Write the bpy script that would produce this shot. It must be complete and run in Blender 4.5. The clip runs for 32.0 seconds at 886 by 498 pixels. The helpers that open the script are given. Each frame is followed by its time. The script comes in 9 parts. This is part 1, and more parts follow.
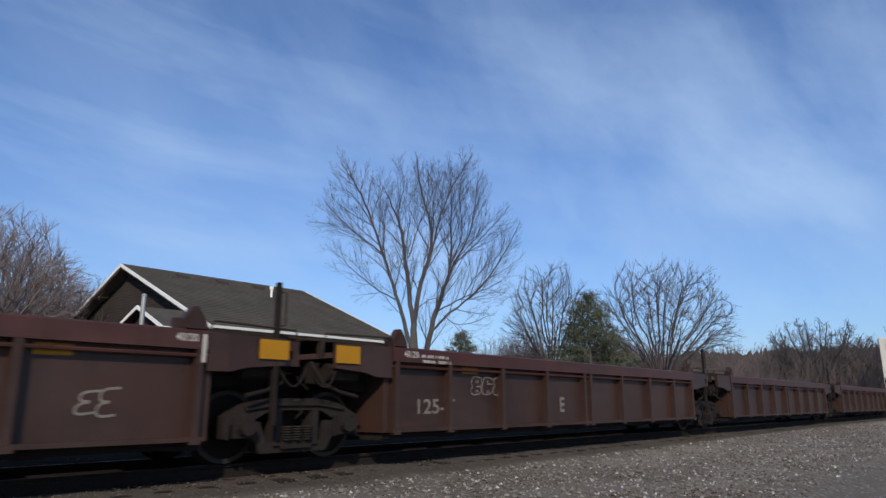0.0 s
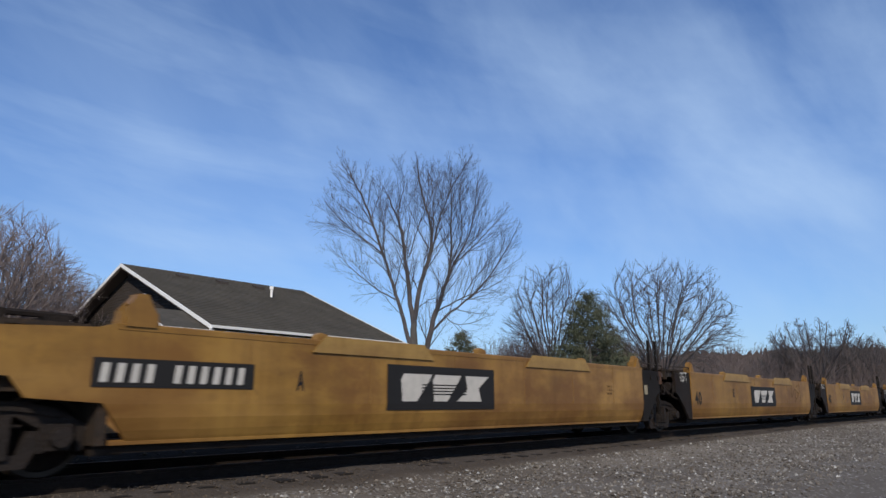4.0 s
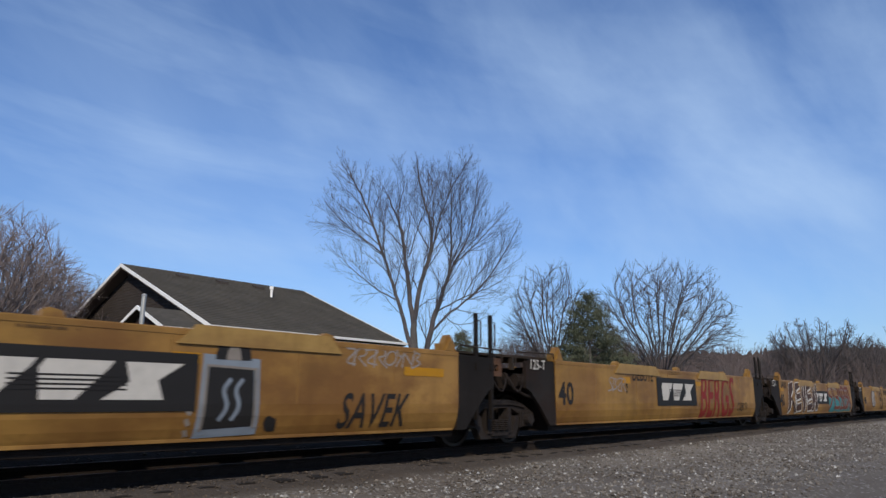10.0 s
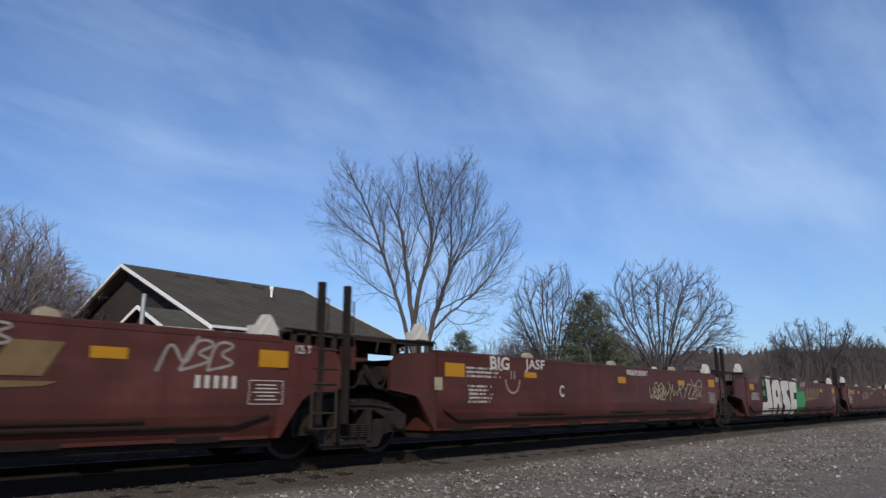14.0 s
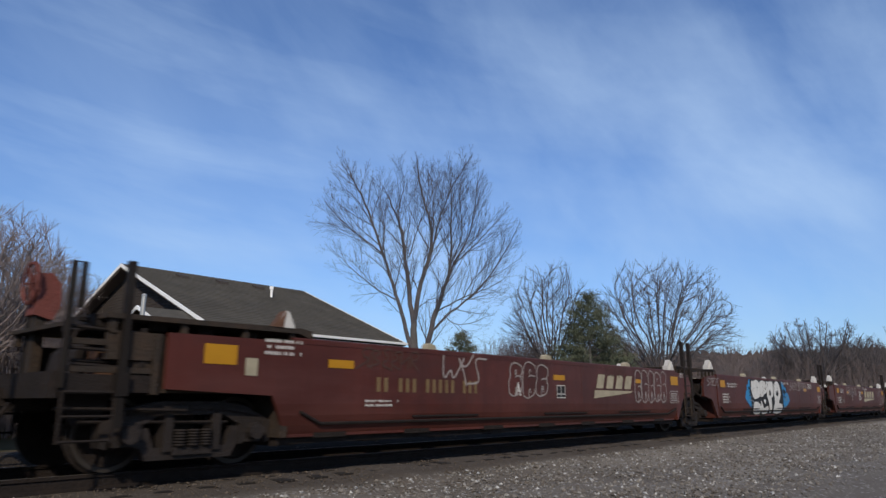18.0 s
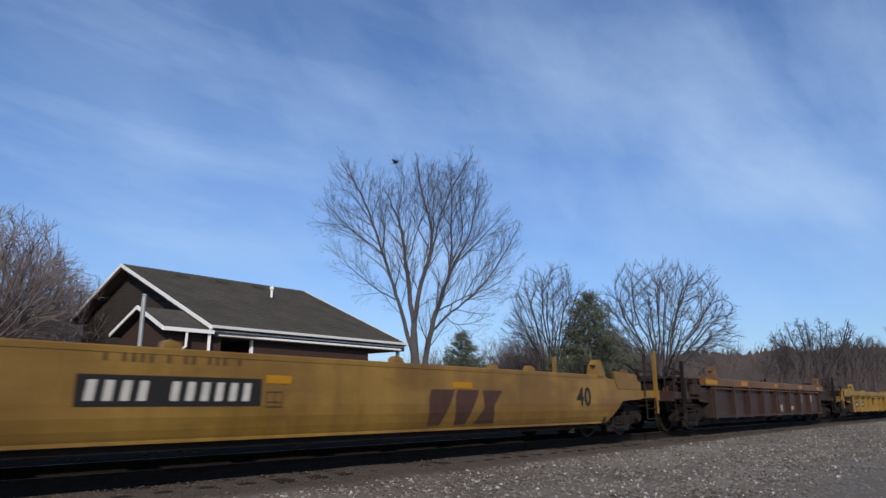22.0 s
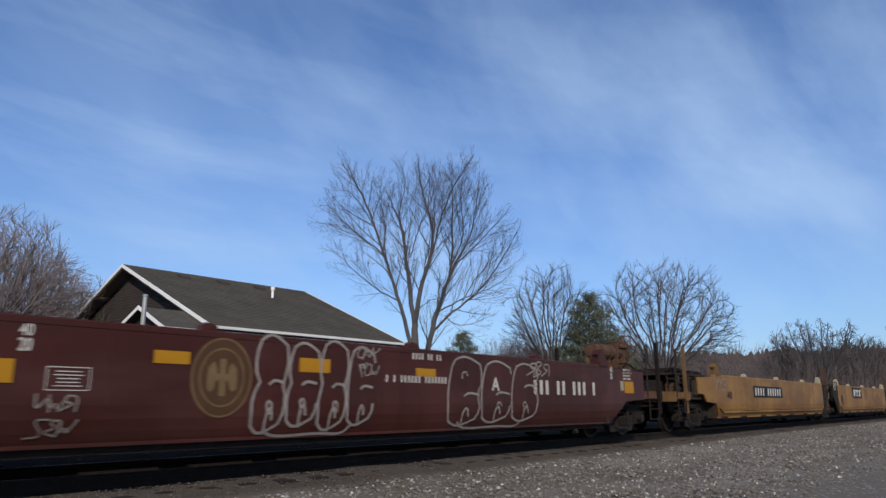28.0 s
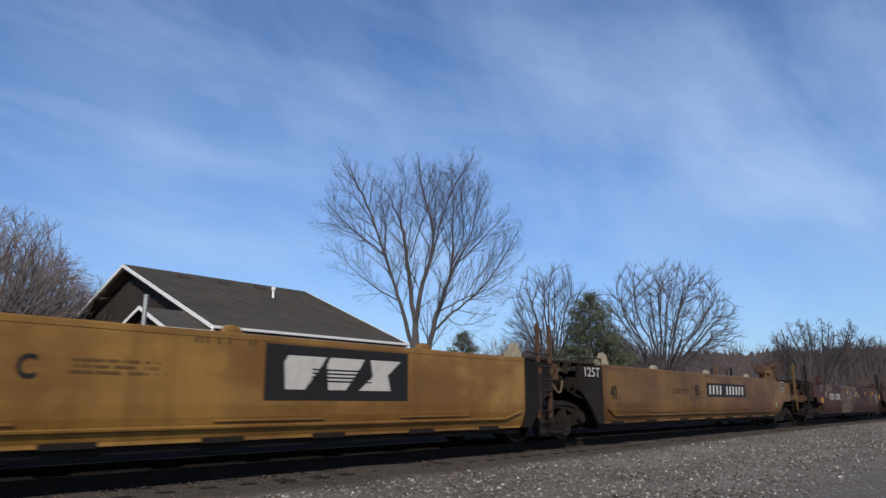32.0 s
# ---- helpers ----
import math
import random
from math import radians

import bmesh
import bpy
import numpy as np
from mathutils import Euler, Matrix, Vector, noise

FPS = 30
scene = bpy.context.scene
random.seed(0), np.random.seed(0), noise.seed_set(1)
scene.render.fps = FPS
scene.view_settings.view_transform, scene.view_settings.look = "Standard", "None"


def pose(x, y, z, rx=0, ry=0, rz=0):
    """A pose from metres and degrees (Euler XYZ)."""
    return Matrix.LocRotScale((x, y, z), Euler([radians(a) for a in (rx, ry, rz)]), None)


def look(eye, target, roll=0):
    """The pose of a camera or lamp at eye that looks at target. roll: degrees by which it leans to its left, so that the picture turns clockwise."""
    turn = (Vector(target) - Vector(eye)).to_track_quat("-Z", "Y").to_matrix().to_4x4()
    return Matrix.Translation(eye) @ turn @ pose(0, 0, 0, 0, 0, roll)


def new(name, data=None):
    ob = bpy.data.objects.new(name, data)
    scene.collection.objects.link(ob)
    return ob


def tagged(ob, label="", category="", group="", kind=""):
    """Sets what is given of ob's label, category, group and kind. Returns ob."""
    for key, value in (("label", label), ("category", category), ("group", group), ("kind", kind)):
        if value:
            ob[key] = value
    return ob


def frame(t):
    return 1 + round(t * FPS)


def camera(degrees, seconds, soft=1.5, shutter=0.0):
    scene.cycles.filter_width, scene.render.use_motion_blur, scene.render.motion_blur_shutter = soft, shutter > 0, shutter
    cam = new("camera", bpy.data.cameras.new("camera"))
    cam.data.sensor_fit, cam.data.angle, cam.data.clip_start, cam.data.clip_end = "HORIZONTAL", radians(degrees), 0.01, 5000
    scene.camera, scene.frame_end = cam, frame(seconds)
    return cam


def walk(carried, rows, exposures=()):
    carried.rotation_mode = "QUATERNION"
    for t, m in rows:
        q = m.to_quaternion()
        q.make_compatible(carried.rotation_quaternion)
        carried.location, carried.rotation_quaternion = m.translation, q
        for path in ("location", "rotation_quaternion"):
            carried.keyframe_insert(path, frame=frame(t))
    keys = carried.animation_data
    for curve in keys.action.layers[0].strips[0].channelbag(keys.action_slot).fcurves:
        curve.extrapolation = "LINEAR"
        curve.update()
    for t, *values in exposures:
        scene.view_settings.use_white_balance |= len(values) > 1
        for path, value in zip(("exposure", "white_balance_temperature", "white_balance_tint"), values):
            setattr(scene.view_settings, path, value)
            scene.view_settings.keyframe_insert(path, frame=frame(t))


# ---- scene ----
# ---------------------------------------------------------------- camera
YAW, PITCH = math.degrees(0.7148), math.degrees(0.2231)
EYE = (0.0, 0.0, 0.754)
cam = camera(2 * math.degrees(math.atan(784 / 1200)), 32.0, soft=1.45, shutter=0.07)


def eye_pose(turn=0.0, dip=0.0):
    return pose(*EYE, 90 + PITCH + dip, 0, YAW - 90 + turn)


walk(cam, [(0, eye_pose()), (10, eye_pose()), (21, eye_pose()), (23.5, eye_pose(0.06, 0.03)),
           (28, eye_pose(0.09, 0.04)), (30, eye_pose(0.13, 0.04)), (32, eye_pose(0.14, 0.04))])

# ---------------------------------------------------------------- light
SUN_EL, SUN_AZ = 32.0, 226.0          # degrees; azimuth from +y towards +x
sx, sy = math.sin(radians(SUN_AZ)), math.cos(radians(SUN_AZ))
to_sun = Vector((sx * math.cos(radians(SUN_EL)), sy * math.cos(radians(SUN_EL)), math.sin(radians(SUN_EL))))
sun = new("sun", bpy.data.lights.new("sun", "SUN"))
sun.data.energy, sun.data.angle, sun.data.color = 3.5, radians(0.6), (1.0, 0.89, 0.73)
sun.matrix_world = look(to_sun * 60, (0, 0, 0))

world = bpy.data.worlds.new("sky")
scene.world = world
world.use_nodes = True
wn, wl = world.node_tree.nodes, world.node_tree.links
wn.clear()
w_out, w_bg = wn.new("ShaderNodeOutputWorld"), wn.new("ShaderNodeBackground")
w_sky = wn.new("ShaderNodeTexSky")
w_sky.sky_type, w_sky.sun_disc = "NISHITA", False
w_sky.sun_elevation, w_sky.sun_rotation = radians(SUN_EL), radians(SUN_AZ)
w_sky.air_density, w_sky.dust_density, w_sky.ozone_density, w_sky.altitude = 1.0, 0.6, 2.5, 200
w_co = wn.new("ShaderNodeTexCoord")


def cloud_layer(scale, turn, stretch, detail, lo, hi):
    """Streaks of thin ice cloud, by direction."""
    mp, nz, rp = wn.new("ShaderNodeMapping"), wn.new("ShaderNodeTexNoise"), wn.new("ShaderNodeValToRGB")
    mp.vector_type = "TEXTURE"
    mp.inputs["Rotation"].default_value = [radians(a) for a in turn]
    mp.inputs["Scale"].default_value = [1 / a for a in stretch]
    nz.inputs["Scale"].default_value, nz.inputs["Detail"].default_value, nz.inputs["Roughness"].default_value = scale, detail, 0.55
    nz.inputs["Distortion"].default_value = 0.25
    rp.color_ramp.elements[0].position, rp.color_ramp.elements[1].position = lo, hi
    wl.new(w_co.outputs["Generated"], mp.inputs["Vector"])
    wl.new(mp.outputs["Vector"], nz.inputs["Vector"])
    wl.new(nz.outputs["Fac"], rp.inputs["Fac"])
    return rp.outputs["Color"]


c_soft = cloud_layer(2.6, (48, 0, 41), (1.0, 1.0, 2.1), 7, 0.36, 0.80)
c_streak = cloud_layer(2.2, (9, 0, 41), (1.0, 1.0, 6.0), 5, 0.42, 0.86)
c_fine = cloud_layer(6.5, (40, 0, 41), (1.0, 1.0, 2.6), 7, 0.46, 0.86)


def w_math(op, a, b, clamp=False):
    m = wn.new("ShaderNodeMath")
    m.operation, m.use_clamp = op, clamp
    for sock, v in zip(m.inputs, (a, b)):
        if hasattr(v, "is_output"):
            wl.new(v, sock)
        else:
            sock.default_value = v
    return m.outputs[0]


def w_range(value, a, b, c, d):
    r = wn.new("ShaderNodeMapRange")
    for k, v in zip(("From Min", "From Max", "To Min", "To Max"), (a, b, c, d)):
        r.inputs[k].default_value = v
    wl.new(value, r.inputs["Value"])
    return r.outputs["Result"]


# the veil is thin and streaked in the north and thickens to soft patches towards the east
w_sep, w_side = wn.new("ShaderNodeSeparateXYZ"), wn.new("ShaderNodeVectorMath")
wl.new(w_co.outputs["Generated"], w_sep.inputs["Vector"])
w_side.operation = "DOT_PRODUCT"
w_side.inputs[1].default_value = (math.sin(radians(YAW)), -math.cos(radians(YAW)), 0)
wl.new(w_co.outputs["Generated"], w_side.inputs[0])
east = w_range(w_side.outputs["Value"], -0.30, 0.52, 0.16, 0.50)
north = w_range(w_side.outputs["Value"], -0.35, 0.25, 0.34, 0.10)
w_veil = w_math("ADD", w_math("MULTIPLY", c_soft, east), w_math("MULTIPLY", c_streak, north))
w_veil = w_math("ADD", w_veil, w_math("MULTIPLY", c_fine, w_math("MULTIPLY", east, 0.25)))
w_veil = w_math("ADD", w_veil, w_range(w_sep.outputs["Z"], 0.05, 0.50, 0.14, 0.03), True)
w_tint = wn.new("ShaderNodeMix")
w_tint.data_type, w_tint.blend_type = "RGBA", "MULTIPLY"
w_tint.inputs["Factor"].default_value = 1.0
w_tint.inputs["B"].default_value = (0.76, 0.97, 1.30, 1)
w_mix = wn.new("ShaderNodeMix")
w_mix.data_type = "RGBA"
wl.new(w_sky.outputs["Color"], w_tint.inputs["A"])
wl.new(w_veil, w_mix.inputs["Factor"])
wl.new(w_tint.outputs["Result"], w_mix.inputs["A"])
w_mix.inputs["B"].default_value = (5.5, 7.3, 9.7, 1)
# the air is a little dimmer low over the horizon
w_low = wn.new("ShaderNodeMapRange")
for k_, v_ in zip(("From Min", "From Max", "To Min", "To Max"), (0.0, 0.32, 0.84, 1.0)):
    w_low.inputs[k_].default_value = v_
wl.new(w_sep.outputs["Z"], w_low.inputs["Value"])
w_dim = wn.new("ShaderNodeVectorMath")
w_dim.operation = "SCALE"
wl.new(w_mix.outputs["Result"], w_dim.inputs[0])
wl.new(w_low.outputs["Result"], w_dim.inputs["Scale"])
wl.new(w_dim.outputs[0], w_bg.inputs["Color"])
w_bg.inputs["Strength"].default_value = 0.104
wl.new(w_bg.outputs["Background"], w_out.inputs["Surface"])
scene.view_settings.exposure = 0.0


# ---------------------------------------------------------------- materials
def nodes_of(name, rough=0.6, metal=0.0):
    m = bpy.data.materials.new(name)
    m.use_nodes = True
    b = m.node_tree.nodes["Principled BSDF"]
    b.inputs["Roughness"].default_value, b.inputs["Metallic"].default_value = rough, metal
    b.inputs["Specular IOR Level"].default_value = 0.25
    return m, m.node_tree.nodes, m.node_tree.links, b


def noise_fac(nt, ln, scale, detail=4, lo=0.35, hi=0.65, stretch=(1, 1, 1), src="Object", rough=0.55):
    co, mp, nz, rp = (nt.new("ShaderNode" + k) for k in ("TexCoord", "Mapping", "TexNoise", "ValToRGB"))
    mp.inputs["Scale"].default_value = stretch
    nz.inputs["Scale"].default_value, nz.inputs["Detail"].default_value = scale, detail
    nz.inputs["Roughness"].default_value = rough
    rp.color_ramp.elements[0].position, rp.color_ramp.elements[1].position = lo, hi
    ln.new(co.outputs[src], mp.inputs["Vector"])
    ln.new(mp.outputs["Vector"], nz.inputs["Vector"])
    ln.new(nz.outputs["Fac"], rp.inputs["Fac"])
    return rp.outputs["Color"]


def blend(nt, ln, fac, a, b, mode="MIX"):
    mx = nt.new("ShaderNodeMix")
    mx.data_type, mx.blend_type = "RGBA", mode
    for sock, val in ((mx.inputs["Factor"], fac), (mx.inputs["A"], a), (mx.inputs["B"], b)):
        if hasattr(val, "is_output"):
            ln.new(val, sock)
        else:
            sock.default_value = val if isinstance(val, float) else (*val, 1)
    return mx.outputs["Result"]


def scaled(nt, ln, val, k):
    mt = nt.new("ShaderNodeMath")
    mt.operation = "MULTIPLY"
    ln.new(val, mt.inputs[0])
    mt.inputs[1].default_value = k
    return mt.outputs[0]


def bump(nt, ln, b, fac, strength, dist=0.02):
    bp = nt.new("ShaderNodeBump")
    bp.inputs["Strength"].default_value, bp.inputs["Distance"].default_value = strength, dist
    ln.new(fac, bp.inputs["Height"])
    ln.new(bp.outputs["Normal"], b.inputs["Normal"])


def paint(name, base, stain, rust, rough=0.46, stain_k=0.5, rust_k=0.4, gloss=0.30, blot=0.72):
    """Weathered railway paint: broad stains, run-down streaks, rust specks."""
    m, nt, ln, b = nodes_of(name, rough)
    b.inputs["Specular IOR Level"].default_value = gloss
    base, stain, rust = (tuple(c * 0.53 for c in k) for k in (base, stain, rust))
    broad = noise_fac(nt, ln, 0.42, 6, 0.42, 0.60, rough=0.6)
    streak = noise_fac(nt, ln, 1.6, 6, 0.44, 0.72, (2.2, 1, 0.18))
    speck = noise_fac(nt, ln, 6.0, 7, 0.60, 0.76)
    light = tuple(min(1, c * 1.30 + 0.02) for c in base)
    col = blend(nt, ln, scaled(nt, ln, broad, 0.9), base, stain)
    col = blend(nt, ln, scaled(nt, ln, noise_fac(nt, ln, 0.23, 3, 0.4, 0.75), 0.6), col, light)
    col = blend(nt, ln, scaled(nt, ln, streak, stain_k), col, tuple(0.7 * c for c in stain))
    col = blend(nt, ln, scaled(nt, ln, speck, rust_k), col, rust)
    smear = noise_fac(nt, ln, 0.9, 6, 0.48, 0.74, (0.6, 1, 1.4), rough=0.65)
    col = blend(nt, ln, scaled(nt, ln, smear, 0.7), col, tuple(0.5 * c + 0.003 for c in stain))
    scuff = noise_fac(nt, ln, 1.1, 6, 0.55, 0.78, (0.3, 1, 1.6), rough=0.6)
    col = blend(nt, ln, scaled(nt, ln, scuff, 0.4), col, tuple(min(1, 1.15 * c + 0.03) for c in base))
    patch = noise_fac(nt, ln, 0.60, 7, 0.50, 0.63, (0.6, 1, 1.0), rough=0.68)
    col = blend(nt, ln, scaled(nt, ln, patch, blot), col, tuple(0.75 * a + 0.45 * b for a, b in zip(rust, stain)))
    inf = nt.new("ShaderNodeObjectInfo")
    tone = nt.new("ShaderNodeMapRange")
    tone.inputs["To Min"].default_value, tone.inputs["To Max"].default_value = 0.0, 0.28
    ln.new(inf.outputs["Random"], tone.inputs["Value"])
    col = blend(nt, ln, tone.outputs["Result"], col, stain)
    ln.new(col, b.inputs["Base Color"])
    ln.new(scaled(nt, ln, broad, 0.25), b.inputs["Coat Roughness"])
    bump(nt, ln, b, noise_fac(nt, ln, 1.3, 3, 0.2, 0.8), 0.25, 0.03)
    return m


def rough_stuff(name, base, other, scale=4.0, rough=0.85, relief=0.4, src="Object", stretch=(1, 1, 1)):
    m, nt, ln, b = nodes_of(name, rough)
    f1 = noise_fac(nt, ln, scale, 6, 0.35, 0.68, stretch, src)
    f2 = noise_fac(nt, ln, scale * 7, 4, 0.3, 0.7, stretch, src)
    dark = tuple(c * 0.62 for c in base)
    col = blend(nt, ln, f1, base, other)
    col = blend(nt, ln, scaled(nt, ln, f2, 0.6), col, dark)
    ln.new(col, b.inputs["Base Color"])
    bump(nt, ln, b, f2, relief)
    return m


def plain(name, base, rough=0.6, metal=0.0, vary=0.25):
    m, nt, ln, b = nodes_of(name, rough, metal)
    f = noise_fac(nt, ln, 5.0, 5, 0.35, 0.75)
    col = blend(nt, ln, scaled(nt, ln, f, vary), base, tuple(c * 0.45 for c in base))
    ln.new(col, b.inputs["Base Color"])
    return m


MAT = {
    "amber": paint("amber_paint", (0.505, 0.277, 0.059), (0.285, 0.130, 0.029), (0.12, 0.046, 0.016)),
    "amber_pale": paint("pale_yellow_paint", (0.56, 0.350, 0.105), (0.400, 0.225, 0.060), (0.20, 0.10, 0.04)),
    "amber_worn": paint("rust_stained_amber_paint", (0.330, 0.165, 0.038), (0.170, 0.075, 0.020), (0.09, 0.036, 0.015), rust_k=0.7, blot=0.9),
    "orange_worn": paint("rust_brown_paint", (0.290, 0.140, 0.041), (0.165, 0.073, 0.026), (0.08, 0.030, 0.015), rust_k=0.8, blot=0.9),
    "amber_orange": paint("faded_orange_paint", (0.500, 0.262, 0.054), (0.280, 0.122, 0.028), (0.10, 0.038, 0.015), rust_k=0.7, blot=0.72),
    "lemon": paint("yellow_paint", (0.555, 0.335, 0.046), (0.34, 0.19, 0.036), (0.16, 0.08, 0.03), stain_k=0.45, rust_k=0.5),
    "gold": paint("dull_yellow_paint", (0.440, 0.252, 0.044), (0.275, 0.146, 0.030), (0.15, 0.07, 0.03)),
    "maroon": paint("oxide_red_paint", (0.138, 0.0335, 0.0225), (0.092, 0.0240, 0.0168), (0.06, 0.03, 0.024), gloss=0.20),
    "wine": paint("dark_oxide_paint", (0.106, 0.0260, 0.0190), (0.070, 0.0192, 0.0146), (0.05, 0.026, 0.022), gloss=0.18),
    "umber": paint("brown_paint", (0.074, 0.034, 0.026), (0.050, 0.025, 0.019), (0.10, 0.045, 0.03)),
    "chord_red": paint("red_brown_paint", (0.118, 0.034, 0.027), (0.072, 0.026, 0.021), (0.07, 0.035, 0.03)),
    "chord_tan": paint("tan_paint", (0.30, 0.142, 0.042), (0.17, 0.075, 0.030), (0.10, 0.045, 0.03)),
    "black": paint("black_paint", (0.0125, 0.0092, 0.0075), (0.021, 0.0145, 0.0108), (0.04, 0.02, 0.014), rough=0.7, gloss=0.15),
    "grime": rough_stuff("grimy_steel", (0.0105, 0.0072, 0.0060), (0.020, 0.0130, 0.0100), 5.0, 0.85),
    "cast": rough_stuff("cast_steel", (0.0150, 0.0112, 0.0098), (0.026, 0.0185, 0.0155), 4.0, 0.75),
    "rusty": rough_stuff("rusty_steel", (0.112, 0.055, 0.032), (0.048, 0.027, 0.018), 4.0, 0.8),
    "red_steel": rough_stuff("red_primer_steel", (0.150, 0.042, 0.032), (0.080, 0.030, 0.024), 4.0, 0.8),
    "tan": rough_stuff("dirty_tan_steel", (0.170, 0.095, 0.036), (0.070, 0.040, 0.021), 3.0, 0.75),
    "hose": plain("tan_rubber_hose", (0.16, 0.115, 0.07), 0.7),
    "deck": rough_stuff("walkway_steel", (0.023, 0.0175, 0.0135), (0.044, 0.027, 0.017), 4.0, 0.8),
    "wheel": plain("worn_wheel_steel", (0.040, 0.033, 0.028), 0.55, 0.4),
    "tread": plain("bright_tread", (0.16, 0.14, 0.12), 0.5, 0.6),
    "W": plain("white_marking", (0.46, 0.435, 0.40), 0.6, 0, 0.35),
    "C": plain("cream_marking", (0.30, 0.26, 0.18), 0.65, 0, 0.5),
    "G": plain("faded_marking", (0.20, 0.175, 0.155), 0.7, 0, 0.6),
    "K": plain("black_marking", (0.014, 0.0125, 0.012), 0.6, 0, 0.2),
    "B": plain("brown_lettering", (0.09, 0.05, 0.02), 0.7, 0, 0.5),
    "N": plain("maroon_marking", (0.062, 0.030, 0.021), 0.6, 0, 0.5),
    "Y": plain("reflective_yellow", (0.35, 0.165, 0.006), 0.45, 0, 0.2),
    "O": plain("ochre_marking", (0.15, 0.098, 0.045), 0.6, 0, 0.6),
    "R": plain("red_spray", (0.175, 0.014, 0.012), 0.55, 0, 0.25),
    "T": plain("teal_spray", (0.035, 0.16, 0.17), 0.55, 0, 0.3),
    "U": plain("grey_blue_spray", (0.18, 0.21, 0.25), 0.6, 0, 0.35),
    "P": plain("fresh_white_spray", (0.52, 0.505, 0.475), 0.6, 0, 0.4),
    "S": plain("thin_white_spray", (0.25, 0.22, 0.205), 0.65, 0, 0.45),
    "D": plain("faded_ochre_disc", (0.066, 0.031, 0.014), 0.65, 0, 0.4),
    "M": plain("faded_red_lettering", (0.135, 0.034, 0.020), 0.6, 0, 0.5),
    "A": plain("rusty_amber_panel", (0.165, 0.072, 0.018), 0.6, 0, 0.75),
    "L": plain("blue_spray", (0.022, 0.17, 0.36), 0.5, 0, 0.3),
    "V": plain("green_spray", (0.035, 0.20, 0.07), 0.55, 0, 0.25),
}


# ---------------------------------------------------------------- mesh helpers
def face(bm, vs, mi=0):
    try:
        bm.faces.new(vs).material_index = mi
    except ValueError:
        pass


def box(bm, x0, x1, y0, y1, z0, z1, mi=0):
    v = [bm.verts.new((x, y, z)) for x in (x0, x1) for y in (y0, y1) for z in (z0, z1)]
    for f in ((0, 1, 3, 2), (4, 6, 7, 5), (0, 4, 5, 1), (2, 3, 7, 6), (0, 2, 6, 4), (1, 5, 7, 3)):
        face(bm, [v[i] for i in f], mi)


def prism(bm, pts, lo, hi, axis="y", mi=0):
    """A polygon pushed from lo to hi along an axis. pts: (x, z) for y, (y, z) for x, (x, y) for z."""
    def at(p, k):
        return {"y": (p[0], k, p[1]), "x": (k, p[0], p[1]), "z": (p[0], p[1], k)}[axis]
    a = [bm.verts.new(at(p, lo)) for p in pts]
    b = [bm.verts.new(at(p, hi)) for p in pts]
    face(bm, a, mi)
    face(bm, b[::-1], mi)
    for i in range(len(pts)):
        j = (i + 1) % len(pts)
        face(bm, (a[i], a[j], b[j], b[i]), mi)


def rod(bm, p, q, r, n=6, mi=0, r2=None):
    p, q = Vector(p), Vector(q)
    d = (q - p).normalized()
    s = d.orthogonal().normalized()
    t = d.cross(s)
    rings = []
    for c, rr in ((p, r), (q, r if r2 is None else r2)):
        rings.append([bm.verts.new(c + rr * (math.cos(2 * math.pi * i / n) * s + math.sin(2 * math.pi * i / n) * t)) for i in range(n)])
    for i in range(n):
        j = (i + 1) % n
        face(bm, (rings[0][i], rings[0][j], rings[1][j], rings[1][i]), mi)
    face(bm, rings[0][::-1], mi)
    face(bm, rings[1], mi)


def pipe(bm, pts, r, n=6, mi=0):
    """A round tube through points, with mitred bends."""
    pts = [Vector(p) for p in pts]
    rings, s = [], None
    for i, p in enumerate(pts):
        d = (pts[min(i + 1, len(pts) - 1)] - pts[max(i - 1, 0)]).normalized()
        s = d.orthogonal() if s is None else s - d * s.dot(d)
        s = s.normalized()
        t = d.cross(s)
        rings.append([bm.verts.new(p + r * (math.cos(2 * math.pi * j / n) * s + math.sin(2 * math.pi * j / n) * t)) for j in range(n)])
    for a, b in zip(rings, rings[1:]):
        for j in range(n):
            k = (j + 1) % n
            face(bm, (a[j], a[k], b[k], b[j]), mi)
    face(bm, rings[0][::-1], mi)
    face(bm, rings[-1], mi)


def ring(bm, c, radius, r, axis="x", n=16):
    c = Vector(c)
    u, w = {"x": (Vector((0, 1, 0)), Vector((0, 0, 1))), "y": (Vector((1, 0, 0)), Vector((0, 0, 1)))}[axis]
    pts = [c + radius * (math.cos(2 * math.pi * i / n) * u + math.sin(2 * math.pi * i / n) * w) for i in range(n + 1)]
    pipe(bm, pts, r, 4)


STORE = {}


def mesh_of(key, make, *mats):
    """The mesh made by make(bm), built once per key."""
    if key not in STORE:
        bm = bmesh.new()
        make(bm)
        bmesh.ops.recalc_face_normals(bm, faces=bm.faces)
        me = bpy.data.meshes.new(str(key[0]) if isinstance(key, tuple) else key)
        bm.to_mesh(me)
        bm.free()
        for k in mats:
            me.materials.append(MAT[k] if isinstance(k, str) else k)
        STORE[key] = me
    return STORE[key]


def part(name, me, parent, label="", at=(0, 0, 0), spin=0.0):
    ob = new(name, me)
    ob.parent = parent
    ob.matrix_basis = pose(*at, 0, 0, spin)
    if label:
        ob["label"] = label
    return ob


